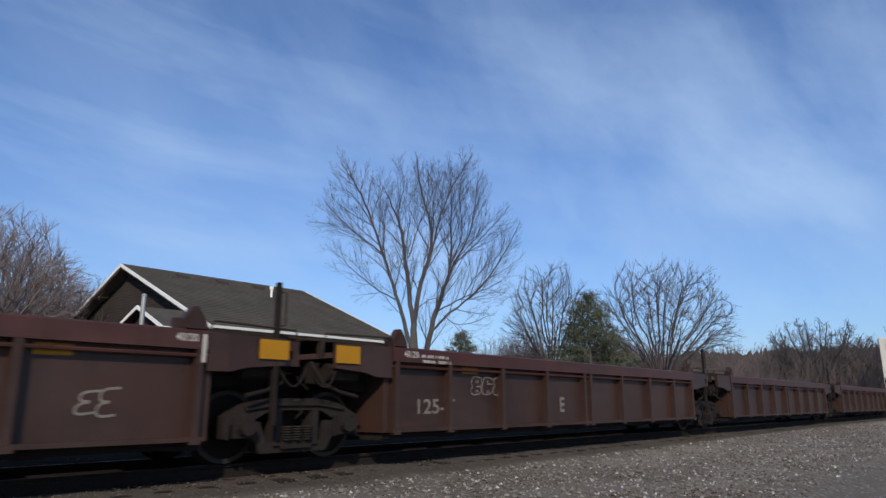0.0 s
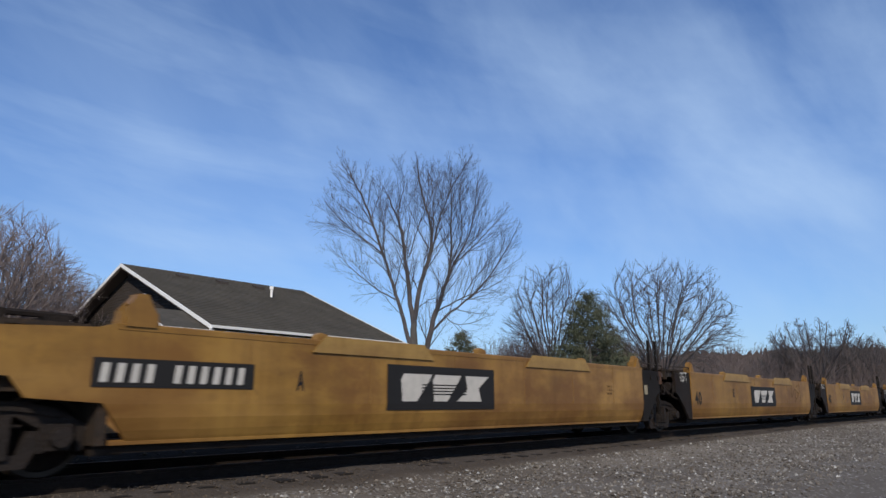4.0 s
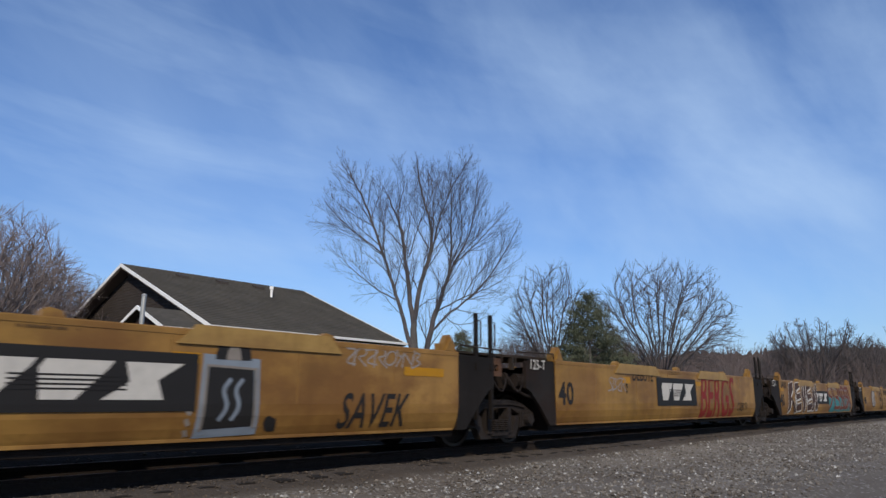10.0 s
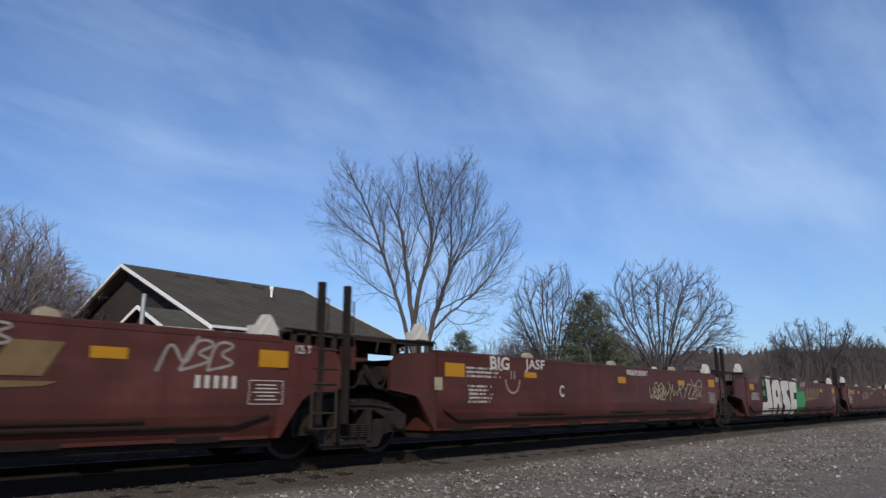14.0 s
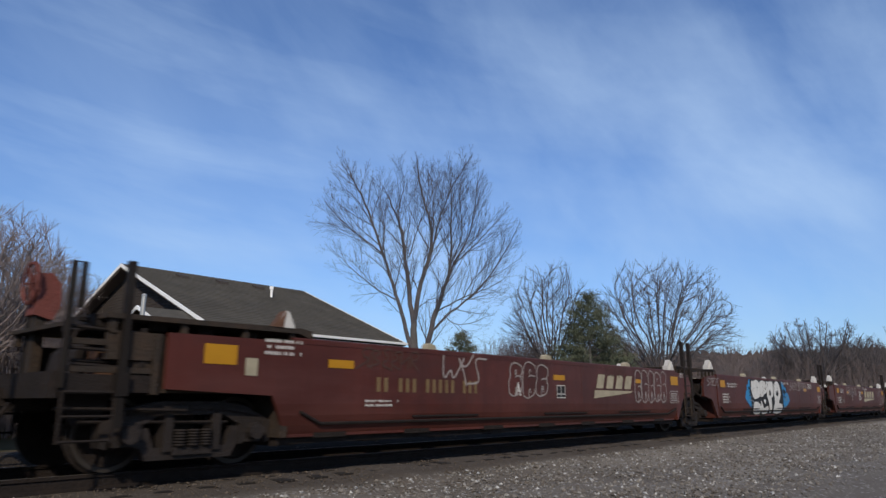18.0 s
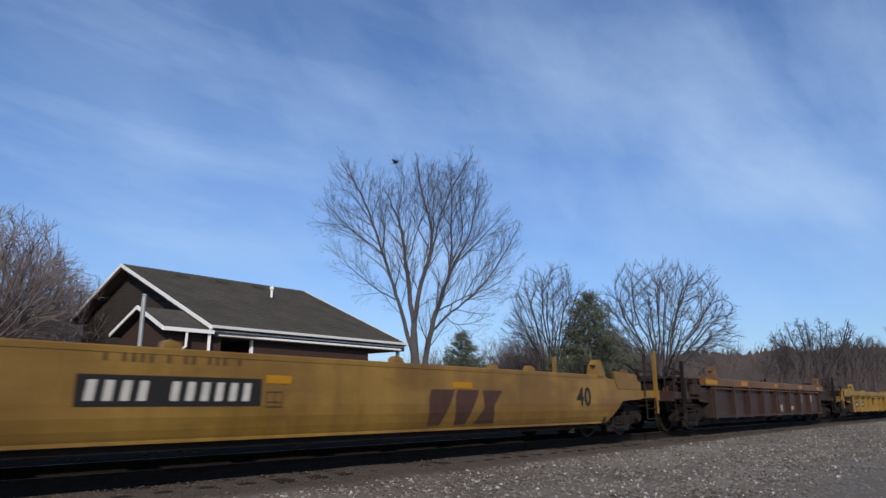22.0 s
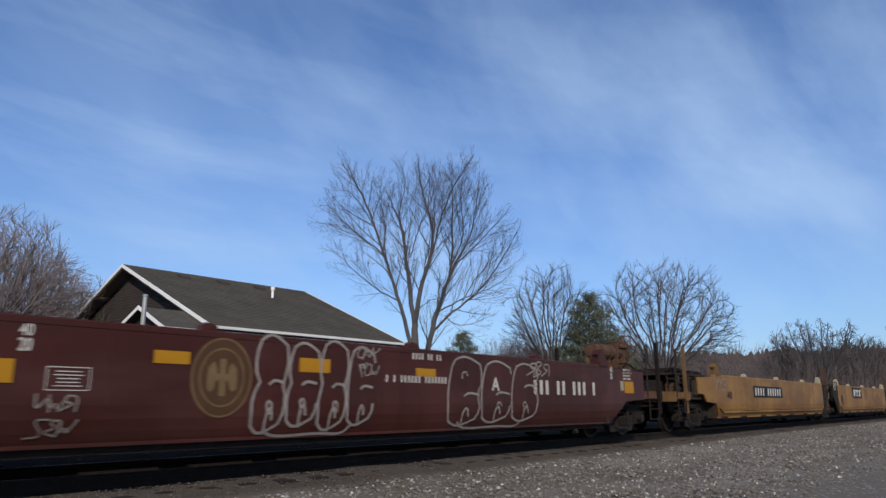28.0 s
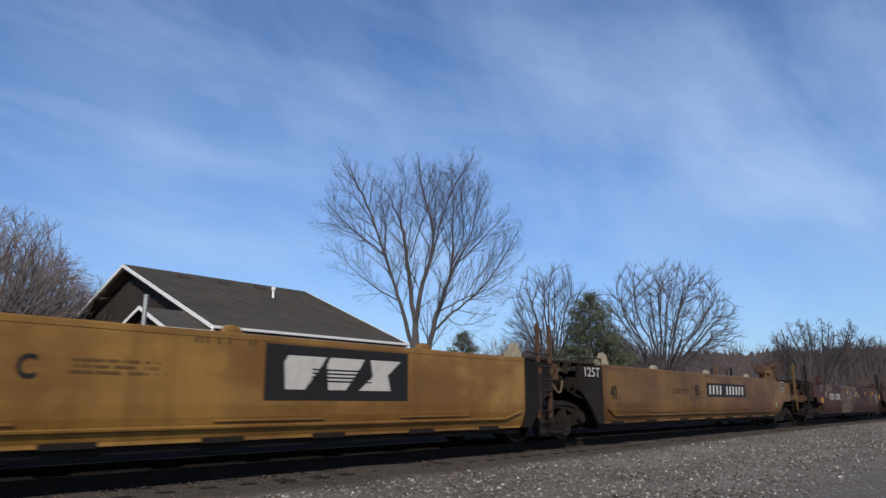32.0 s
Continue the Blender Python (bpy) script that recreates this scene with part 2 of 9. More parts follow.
def solid(name, make, mats, label="", category="", group="", kind="", parent=None):
    """A one-off mesh object, made by make(bm)."""
    bm = bmesh.new()
    make(bm)
    bmesh.ops.recalc_face_normals(bm, faces=bm.faces)
    me = bpy.data.meshes.new(name)
    bm.to_mesh(me)
    bm.free()
    for k in (mats if isinstance(mats, (list, tuple)) else [mats]):
        me.materials.append(MAT[k] if isinstance(k, str) else k)
    ob = new(name, me)
    ob.parent = parent
    return tagged(ob, label, category, group, kind)


def glyphs(body, offset=0.0, shear=0.0):
    """A flat mesh of the built-in font's letters, fitted to a box one wide and one high round the origin, in x and z."""
    key = ("glyphs", body, offset, shear)
    if key not in STORE:
        cu = bpy.data.curves.new("lettering", "FONT")
        cu.body, cu.offset, cu.shear, cu.resolution_u = body, offset, shear, 3 if offset < 0.05 else 8
        cu.space_character = 1.0 + 2.0 * offset
        ob = bpy.data.objects.new("lettering", cu)
        me = bpy.data.meshes.new_from_object(ob)
        bpy.data.objects.remove(ob)
        co = np.array([v.co for v in me.vertices])
        lo, hi = co.min(0), co.max(0)
        for v, c in zip(me.vertices, co):
            v.co = ((c[0] - lo[0]) / max(hi[0] - lo[0], 1e-4) - 0.5, 0, (c[1] - lo[1]) / max(hi[1] - lo[1], 1e-4) - 0.5)
        STORE[key] = ([tuple(v.co) for v in me.vertices], [tuple(p.vertices) for p in me.polygons])
        bpy.data.meshes.remove(me)
    return STORE[key]


# ---------------------------------------------------------------- ground
TRACK_Y = 8.72


def ground_z(x, y):
    near = np.interp(y, (-60, -6, 3.5, 6.0, 6.7, 7.25, 7.5, 9.9, 10.4, 10.85, 11.4, 13.0, 14.5, 30, 80), (-0.6, -0.46, -0.40, -0.33, -0.25, -0.20, -0.168, -0.168, -0.20, 0.06, 0.06, -0.45, -0.5, -0.35, -0.3))
    lift = np.interp(x, (8, 30), (0.0, 0.09)) * np.interp(y, (-10, 0, 6.5, 7.3), (0, 1, 1, 0))
    return near + lift


def build_ground():
    def axis(stops):
        out = []
        for a, b, n in stops:
            out += list(np.linspace(a, b, n, endpoint=False))
        return out + [stops[-1][1]]
    xs = axis([(-900, -30, 12), (-30, 2, 16), (2, 30, 90), (30, 80, 50), (80, 1500, 24)])
    ys = axis([(-700, -20, 10), (-20, 2, 20), (2, 12, 70), (12, 40, 28), (40, 1200, 20)])
    vs, fs = [], []
    for y in ys:
        for x in xs:
            n = noise.noise((x * 0.9, y * 0.9, 3)) * 0.025 + noise.noise((x * 3.1, y * 3.1, 8)) * 0.012
            vs.append((x, y, ground_z(x, y) + (n if 1 < y < 40 and -5 < x < 80 else 0)))
    w = len(xs)
    for j in range(len(ys) - 1):
        for i in range(w - 1):
            fs.append((j * w + i, j * w + i + 1, (j + 1) * w + i + 1, (j + 1) * w + i))
    me = bpy.data.meshes.new("ground")
    me.from_pydata(vs, [], fs)
    m, nt, ln, b = nodes_of("gravel_and_dry_earth", 0.95)
    grit = noise_fac(nt, ln, 38, 6, 0.3, 0.7)
    peb = nt.new("ShaderNodeTexVoronoi")
    peb.inputs["Scale"].default_value = 26
    co = nt.new("ShaderNodeTexCoord")
    ln.new(co.outputs["Object"], peb.inputs["Vector"])
    patch = noise_fac(nt, ln, 0.5, 5, 0.38, 0.66)
    col = blend(nt, ln, grit, (0.098, 0.083, 0.068), (0.168, 0.145, 0.120))
    col = blend(nt, ln, scaled(nt, ln, patch, 0.6), col, (0.092, 0.072, 0.055))
    pale = nt.new("ShaderNodeValToRGB")
    pale.color_ramp.elements[0].position, pale.color_ramp.elements[1].position = 0.90, 0.97
    sepc = nt.new("ShaderNodeSeparateColor")
    ln.new(peb.outputs["Color"], sepc.inputs["Color"])
    ln.new(sepc.outputs["Red"], pale.inputs["Fac"])
    col = blend(nt, ln, scaled(nt, ln, pale.outputs["Color"], 0.7), col, (0.38, 0.365, 0.34))
    # packed paler tracks of a service road beside the line
    road = noise_fac(nt, ln, 0.35, 4, 0.46, 0.60, (0.25, 1.6, 1))
    col = blend(nt, ln, scaled(nt, ln, road, 0.6), col, (0.215, 0.188, 0.156))
    # dry grass and leaf litter away from the railway
    geo = nt.new("ShaderNodeSeparateXYZ")
    ln.new(co.outputs["Object"], geo.inputs["Vector"])
    far = nt.new("ShaderNodeMapRange")
    far.inputs["From Min"].default_value, far.inputs["From Max"].default_value = 12.5, 14.5
    ln.new(geo.outputs["Y"], far.inputs["Value"])
    # shade under the train, painted in with oily brake dust between the rails
    oily_shade = nt.new("ShaderNodeValToRGB")
    oily_shade.color_ramp.elements[0].position, oily_shade.color_ramp.elements[0].color = 0.0, (0, 0, 0, 1)
    oily_shade.color_ramp.elements[1].position, oily_shade.color_ramp.elements[1].color = 0.9, (0, 0, 0, 1)
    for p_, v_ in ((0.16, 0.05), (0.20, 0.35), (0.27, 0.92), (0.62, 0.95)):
        oily_shade.color_ramp.elements.new(p_).color = (v_, v_, v_, 1)
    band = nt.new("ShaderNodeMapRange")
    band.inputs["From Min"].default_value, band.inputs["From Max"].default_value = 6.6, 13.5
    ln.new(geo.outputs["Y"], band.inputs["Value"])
    ln.new(band.outputs["Result"], oily_shade.inputs["Fac"])
    # sandy brown fines on the shoulder of the ballast
    fines = nt.new("ShaderNodeMapRange")
    fines.inputs["From Min"].default_value, fines.inputs["From Max"].default_value = 6.55, 7.0
    ln.new(geo.outputs["Y"], fines.inputs["Value"])
    dust = blend(nt, ln, noise_fac(nt, ln, 9, 6, 0.3, 0.7), (0.072, 0.056, 0.043), (0.046, 0.035, 0.027))
    col = blend(nt, ln, scaled(nt, ln, fines.outputs["Result"], 0.9), col, dust)
    col = blend(nt, ln, oily_shade.outputs["Color"], col, (0.020, 0.015, 0.0115))
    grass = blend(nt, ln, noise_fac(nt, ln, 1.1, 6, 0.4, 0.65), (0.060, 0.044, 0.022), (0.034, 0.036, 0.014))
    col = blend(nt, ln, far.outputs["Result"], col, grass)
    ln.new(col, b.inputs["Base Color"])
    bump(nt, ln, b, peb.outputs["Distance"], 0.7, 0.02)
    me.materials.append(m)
    tagged(new("ground", me), "grey gravel and dry brown earth beside the railway", "ground", kind="structure")


build_ground()


def scatter_stones(name, count, area, sizes, mat, label, seed, power=1.0, thin=0.0):
    """Many small broken stones joined into one sheet of stuff."""
    rng = np.random.default_rng(seed)
    vs, fs = [], []
    for i in range(count):
        x = area[0] + (area[1] - area[0]) * rng.random() ** power
        y = area[2] + (area[3] - area[2]) * rng.random()
        r = sizes[0] + (sizes[1] - sizes[0]) * rng.random() ** 2
        if thin and rng.random() > min((x - area[0]) / (2 * thin), (y - area[2]) / thin):
            continue
        z = ground_z(x, y) + r * 0.25
        o = np.array([[1, 0, 0], [-1, 0, 0], [0, 1, 0], [0, -1, 0], [0, 0, 0.75], [0, 0, -0.75]]) * rng.uniform(0.6, 1.25, (6, 1))
        o += rng.normal(0, 0.16, (6, 3))
        a = rng.random() * 6.28
        c, s = math.cos(a), math.sin(a)
        o = np.stack([c * o[:, 0] - s * o[:, 1], s * o[:, 0] + c * o[:, 1], o[:, 2]], 1) * r + (x, y, z)
        k = len(vs)
        vs += o.tolist()
        fs += [(k + p, k + q, k + w) for p, q, w in ((0, 2, 4), (2, 1, 4), (1, 3, 4), (3, 0, 4), (2, 0, 5), (1, 2, 5), (3, 1, 5), (0, 3, 5))]
    me = bpy.data.meshes.new(name)
    me.from_pydata(vs, [], fs)
    me.materials.append(mat)
    tagged(new(name, me), label, "gravel", kind="stuff")


def stone_material(name, stops):
    m, nt, ln, b = nodes_of(name, 0.9)
    geo, rp = nt.new("ShaderNodeNewGeometry"), nt.new("ShaderNodeValToRGB")
    rp.color_ramp.interpolation = "CONSTANT"
    rp.color_ramp.elements[0].color = (*stops[0][1], 1)
    rp.color_ramp.elements[1].position, rp.color_ramp.elements[1].color = stops[1][0], (*stops[1][1], 1)
    for p, c in stops[2:]:
        rp.color_ramp.elements.new(p).color = (*c, 1)
    ln.new(geo.outputs["Random Per Island"], rp.inputs["Fac"])
    col = blend(nt, ln, scaled(nt, ln, noise_fac(nt, ln, 30, 3, 0.3, 0.7), 0.45), rp.outputs["Color"], (0.08, 0.07, 0.06))
    ln.new(col, b.inputs["Base Color"])
    return m


pale_stone = stone_material("pale_broken_stone", [(0, (0.118, 0.102, 0.086)), (0.32, (0.170, 0.150, 0.130)), (0.60, (0.088, 0.072, 0.058)), (0.78, (0.25, 0.235, 0.212)), (0.935, (0.44, 0.43, 0.41))])
brown_stone = stone_material("brown_ballast_stone", [(0, (0.078, 0.058, 0.042)), (0.4, (0.100, 0.076, 0.056)), (0.75, (0.056, 0.042, 0.031)), (0.99, (0.17, 0.15, 0.13))])
scatter_stones("gravel", 30000, (1.2, 40, 2.2, 6.75), (0.012, 0.036), pale_stone, "loose pale grey crushed stone beside the track", 5, 1.5, 0.9)
scatter_stones("ballast", 5000, (0.5, 40, 6.6, 7.9), (0.010, 0.022), brown_stone, "rust-stained brown track ballast", 6, 1.5)
scatter_stones("ballast", 1500, (0.5, 30, 8.0, 10.7), (0.018, 0.045), brown_stone, "rust-stained brown track ballast", 7, 1.3)


def build_track():
    base = new("railway_track")
    tagged(base, "worn steel rails on dark timber sleepers in ballast", "railway track", kind="structure")

    def rail(bm):
        prof = [(-0.07, -0.17), (0.07, -0.17), (0.07, -0.155), (0.012, -0.13), (0.012, -0.045), (0.036, -0.035), (0.036, -0.004), (0.028, 0.0), (-0.028, 0.0), (-0.036, -0.004), (-0.036, -0.035), (-0.012, -0.045), (-0.012, -0.13), (-0.07, -0.155)]
        prism(bm, prof, -60, 700, "x")
        for f in bm.faces:
            if all(abs(v.co.z) < 0.002 for v in f.verts):
                f.material_index = 1
    me = mesh_of("rail", rail, "grime", "tread")
    for y in (-0.754, 0.754):
        part("rail", me, base, "rusty rail with a polished head", (0, TRACK_Y + y, 0))
    wood = rough_stuff("creosoted_timber", (0.013, 0.010, 0.008), (0.022, 0.0165, 0.013), 3, 0.9, 0.5, stretch=(1, 0.15, 1))

    def tie(bm):
        prism(bm, [(-0.115, -0.2), (0.115, -0.2), (0.115, -0.01), (0.10, 0), (-0.10, 0), (-0.115, -0.01)], -1.3, 1.3, "y")
    def plate(bm):
        for y in (-0.754, 0.754):
            box(bm, -0.09, 0.09, y - 0.17, y + 0.17, 0, 0.014)
    tm, pm = mesh_of("sleeper", tie, wood), mesh_of("tie_plate", plate, "grime")
    rng = random.Random(4)
    for i in range(150):
        x = -6 + i * 0.52 + rng.uniform(-0.03, 0.03)
        t = part("sleeper", tm, base, "", (x, TRACK_Y - 0.12 + rng.uniform(-0.06, 0.06), -0.181), rng.uniform(-1.2, 1.2))
        part("tie_plate", pm, t)


build_track()


# ---------------------------------------------------------------- the train
SPEED = 22.935
HALF = 1.5                            # half the width of a car


def truck_mesh_set(r, base):
    def bolster(bm):
        box(bm, -0.16, 0.16, -0.95, 0.95, 0.42, 0.66)
        rod(bm, (0, 0, 0.6), (0, 0, 0.82), 0.25, 10)
    h = base / 2
    def frame_side(bm):
        # arched upper member, dropped lower member and pedestal jaws, with open windows between
        up = [(-h - 0.27, r + 0.12), (-h - 0.20, r + 0.02), (-h + 0.20, r + 0.10), (-0.40, r + 0.20), (0.40, r + 0.20), (h - 0.20, r + 0.10), (h + 0.20, r + 0.02), (h + 0.27, r + 0.12), (h - 0.06, r + 0.29), (0.38, r + 0.35), (-0.38, r + 0.35), (-h + 0.06, r + 0.29)]
        down = [(-h + 0.14, r + 0.06), (-h + 0.16, r - 0.12), (-0.52, 0.13), (0.52, 0.13), (h - 0.16, r - 0.12), (h - 0.14, r + 0.06), (h - 0.26, r + 0.06), (0.44, 0.26), (-0.44, 0.26), (-h + 0.26, r + 0.06)]
        prism(bm, up, -0.08, 0.08)
        prism(bm, down, -0.07, 0.07)
        prism(bm, [(-h + 0.02, r + 0.24), (-0.36, r + 0.30), (0.36, r + 0.30), (h - 0.02, r + 0.24), (h - 0.02, r + 0.20), (0.36, r + 0.26), (-0.36, r + 0.26), (-h + 0.02, r + 0.20)], -0.12, -0.07)
        for s in (-1, 1):
            prism(bm, [(s * (h - 0.17), r + 0.13), (s * (h - 0.17), r - 0.15), (s * (h - 0.11), r - 0.15), (s * (h - 0.11), r + 0.13)], -0.1, 0.1)
            prism(bm, [(s * (h + 0.17), r + 0.13), (s * (h + 0.19), r - 0.15), (s * (h + 0.26), r - 0.13), (s * (h + 0.27), r + 0.13)], -0.1, 0.1)
        for s in (-1, 1):
            box(bm, s * h - 0.13, s * h + 0.13, -0.12, 0.12, r - 0.13, r + 0.13)
            rod(bm, (s * h, -0.24, r), (s * h, -0.08, r), 0.10, 10)
            box(bm, s * 0.30 - 0.05, s * 0.30 + 0.05, -0.11, 0.11, 0.22, r + 0.22)
        box(bm, -0.24, 0.24, -0.12, 0.12, 0.18, 0.27)
    def springs(bm):
        # one coil as a stacked bellows
        for i in (0.0,):
            n, ringz = 8, []
            for k in range(13):
                rr = 0.075 if k % 2 else 0.055
                ringz.append([bm.verts.new((i + rr * math.cos(2 * math.pi * j / n), -0.11 + rr * math.sin(2 * math.pi * j / n), 0.27 + k * 0.016)) for j in range(n)])
            for k in range(12):
                for j in range(n):
                    q = (j + 1) % n
                    face(bm, (ringz[k][j], ringz[k][q], ringz[k + 1][q], ringz[k + 1][j]))
    def wheel(bm):
        # a turned profile: flange, tread, rim face, dished web and hub
        prof = ((0.0, 0.06), (r + 0.025, 0.06), (r + 0.025, 0.03), (r, 0.02), (r - 0.008, -0.07), (r * 0.86, -0.07), (r * 0.82, -0.03), (0.20, -0.01), (0.17, -0.08), (0.0, -0.08))
        n = 24
        rings = [[bm.verts.new((a * math.cos(2 * math.pi * j / n), y, a * math.sin(2 * math.pi * j / n))) for j in range(n)] for a, y in prof[1:-1]]
        for i in range(len(rings) - 1):
            for j in range(n):
                q = (j + 1) % n
                face(bm, (rings[i][j], rings[i][q], rings[i + 1][q], rings[i + 1][j]), 1 if i == 3 else 0)
        face(bm, rings[0])
        face(bm, rings[-1][::-1])
    def axle(bm):
        rod(bm, (0, -1.05, 0), (0, 1.05, 0), 0.085, 8, 0)
    k = (r, base)
    return (mesh_of(("bolster",) + k, bolster, "grime"), mesh_of(("side_frame",) + k, frame_side, "cast"),
            mesh_of(("spring",) + k, springs, "cast"), mesh_of(("wheel",) + k, wheel, "grime", "wheel"), mesh_of(("axle",) + k, axle, "grime"))


def add_truck(car, x, r=0.44, base=1.62):
    bo, sf, sp, wh, ax = truck_mesh_set(r, base)
    t = part("truck", bo, car, "grimy cast-steel truck", (x, 0, 0))
    for y, turn in ((-1.12, 0), (1.12, 180)):
        part("side_frame", sf, t, "", (0, y, 0), turn)
        for i in (-0.16, 0.0, 0.16):
            part("spring", sp, t, "", (i, y, 0), turn)
    for s in (-1, 1):
        part("axle", ax, t, "", (s * base / 2, 0, r))
        part("wheel", wh, t, "", (s * base / 2, -0.76, r))
        part("wheel", wh, t, "", (s * base / 2, 0.76, r), 180)


# look of each family: body, chord, end, rib spacing, top height, joint mark
STYLES = {
    "amber": dict(body="amber", chord="amber", end="black", top=1.575, ribs=False, label="amber-yellow"),
    "amber_pipe": dict(body="amber", chord="amber", end="black", top=1.575, ribs=False, pipes=True, label="amber-yellow"),
    "orange_pipe": dict(body="amber_orange", chord="amber_orange", end="black", top=1.575, ribs=False, pipes=True, label="faded orange-yellow"),
    "amber_worn": dict(body="amber_worn", chord="amber_worn", end="black", top=1.575, ribs=False, pipes=True, label="rust-stained amber"),
    "orange_worn": dict(body="orange_worn", chord="orange_worn", end="black", top=1.575, ribs=False, pipes=True, label="rust-brown faded"),
    "maroon": dict(body="maroon", chord="maroon", end="maroon", top=1.575, ribs=False, pipes=True, label="oxide-red"),
    "wine": dict(body="wine", chord="wine", end="wine", top=1.575, ribs=False, label="dark oxide-red"),
    "umber": dict(body="umber", chord="chord_red", end="umber", top=1.575, ribs=True, label="dusty brown ribbed"),
    "lemon": dict(body="lemon", chord="lemon", end="lemon", top=1.575, ribs=False, label="bright yellow"),
    "gold": dict(body="gold", chord="gold", end="gold", top=1.34, ribs=False, label="dull yellow"),
    "lemon_low": dict(body="lemon", chord="lemon", end="lemon", top=1.34, ribs=False, label="bright yellow"),
    "lemon_rib": dict(body="lemon", chord="lemon", end="lemon", top=1.34, ribs=True, label="yellow ribbed"),
    "umber_rib": dict(body="umber", chord="chord_tan", end="umber", top=1.46, ribs=True, label="brown ribbed"),
}
JOINT_IN, LOW = 1.50, 0.33
FOLD, TUCK = 0.74, 0.115              # the lower part of a smooth side turns inwards below the fold


def tuck(bm, sgn, lift=0.0):
    """Cut a mesh at the fold of a car's side and turn what lies below it inwards."""
    for z in (FOLD, 0.60, 0.47, 0.395):
        bmesh.ops.bisect_plane(bm, geom=bm.verts[:] + bm.edges[:] + bm.faces[:], plane_co=(0, 0, z - lift), plane_no=(0, 0, 1))
    for v in bm.verts:
        if v.co.z + lift < FOLD:
            v.co.y -= sgn * TUCK * ((FOLD - lift - v.co.z) / (FOLD - LOW)) ** 2


def side_outline(L, front, rear, top, full, open_front):
    """The outline of a car's side in x and z, with the cut-aways over the trucks."""
    def end(kind, sgn):
        e = L / 2
        if kind == "joint":
            i = JOINT_IN
            pts = [(e - i, LOW), (e - i, top)]
        else:
            if open_front and sgn > 0:
                pts = [(e - 3.2, LOW), (e - 3.2, top - 0.02), (e - 3.3, top)]
            elif sgn > 0:
                pts = [(e - 3.1, LOW), (e - 2.45, 0.80), (e - 1.5, 0.84), (e - 1.5, top - 0.10), (e - 3.1, top - 0.06), (e - 3.3, top)]
            elif full:
                pts = [(e - 3.28, LOW), (e - 3.02, 0.84), (e - 1.62, 0.90), (e - 1.62, top - 0.06), (e - 3.3, top - 0.05), (e - 3.45, top)]
            else:
                pts = [(e - 3.55, LOW), (e - 3.22, 0.75), (e - 2.50, 0.80), (e - 2.34, 1.0), (e - 1.95, 1.02), (e - 1.95, top - 0.12), (e - 3.1, top - 0.06), (e - 3.3, top)]
        return [(sgn * x, z) for x, z in pts]
    a, b = end(front, 1), end(rear, -1)
    return a + b[::-1]


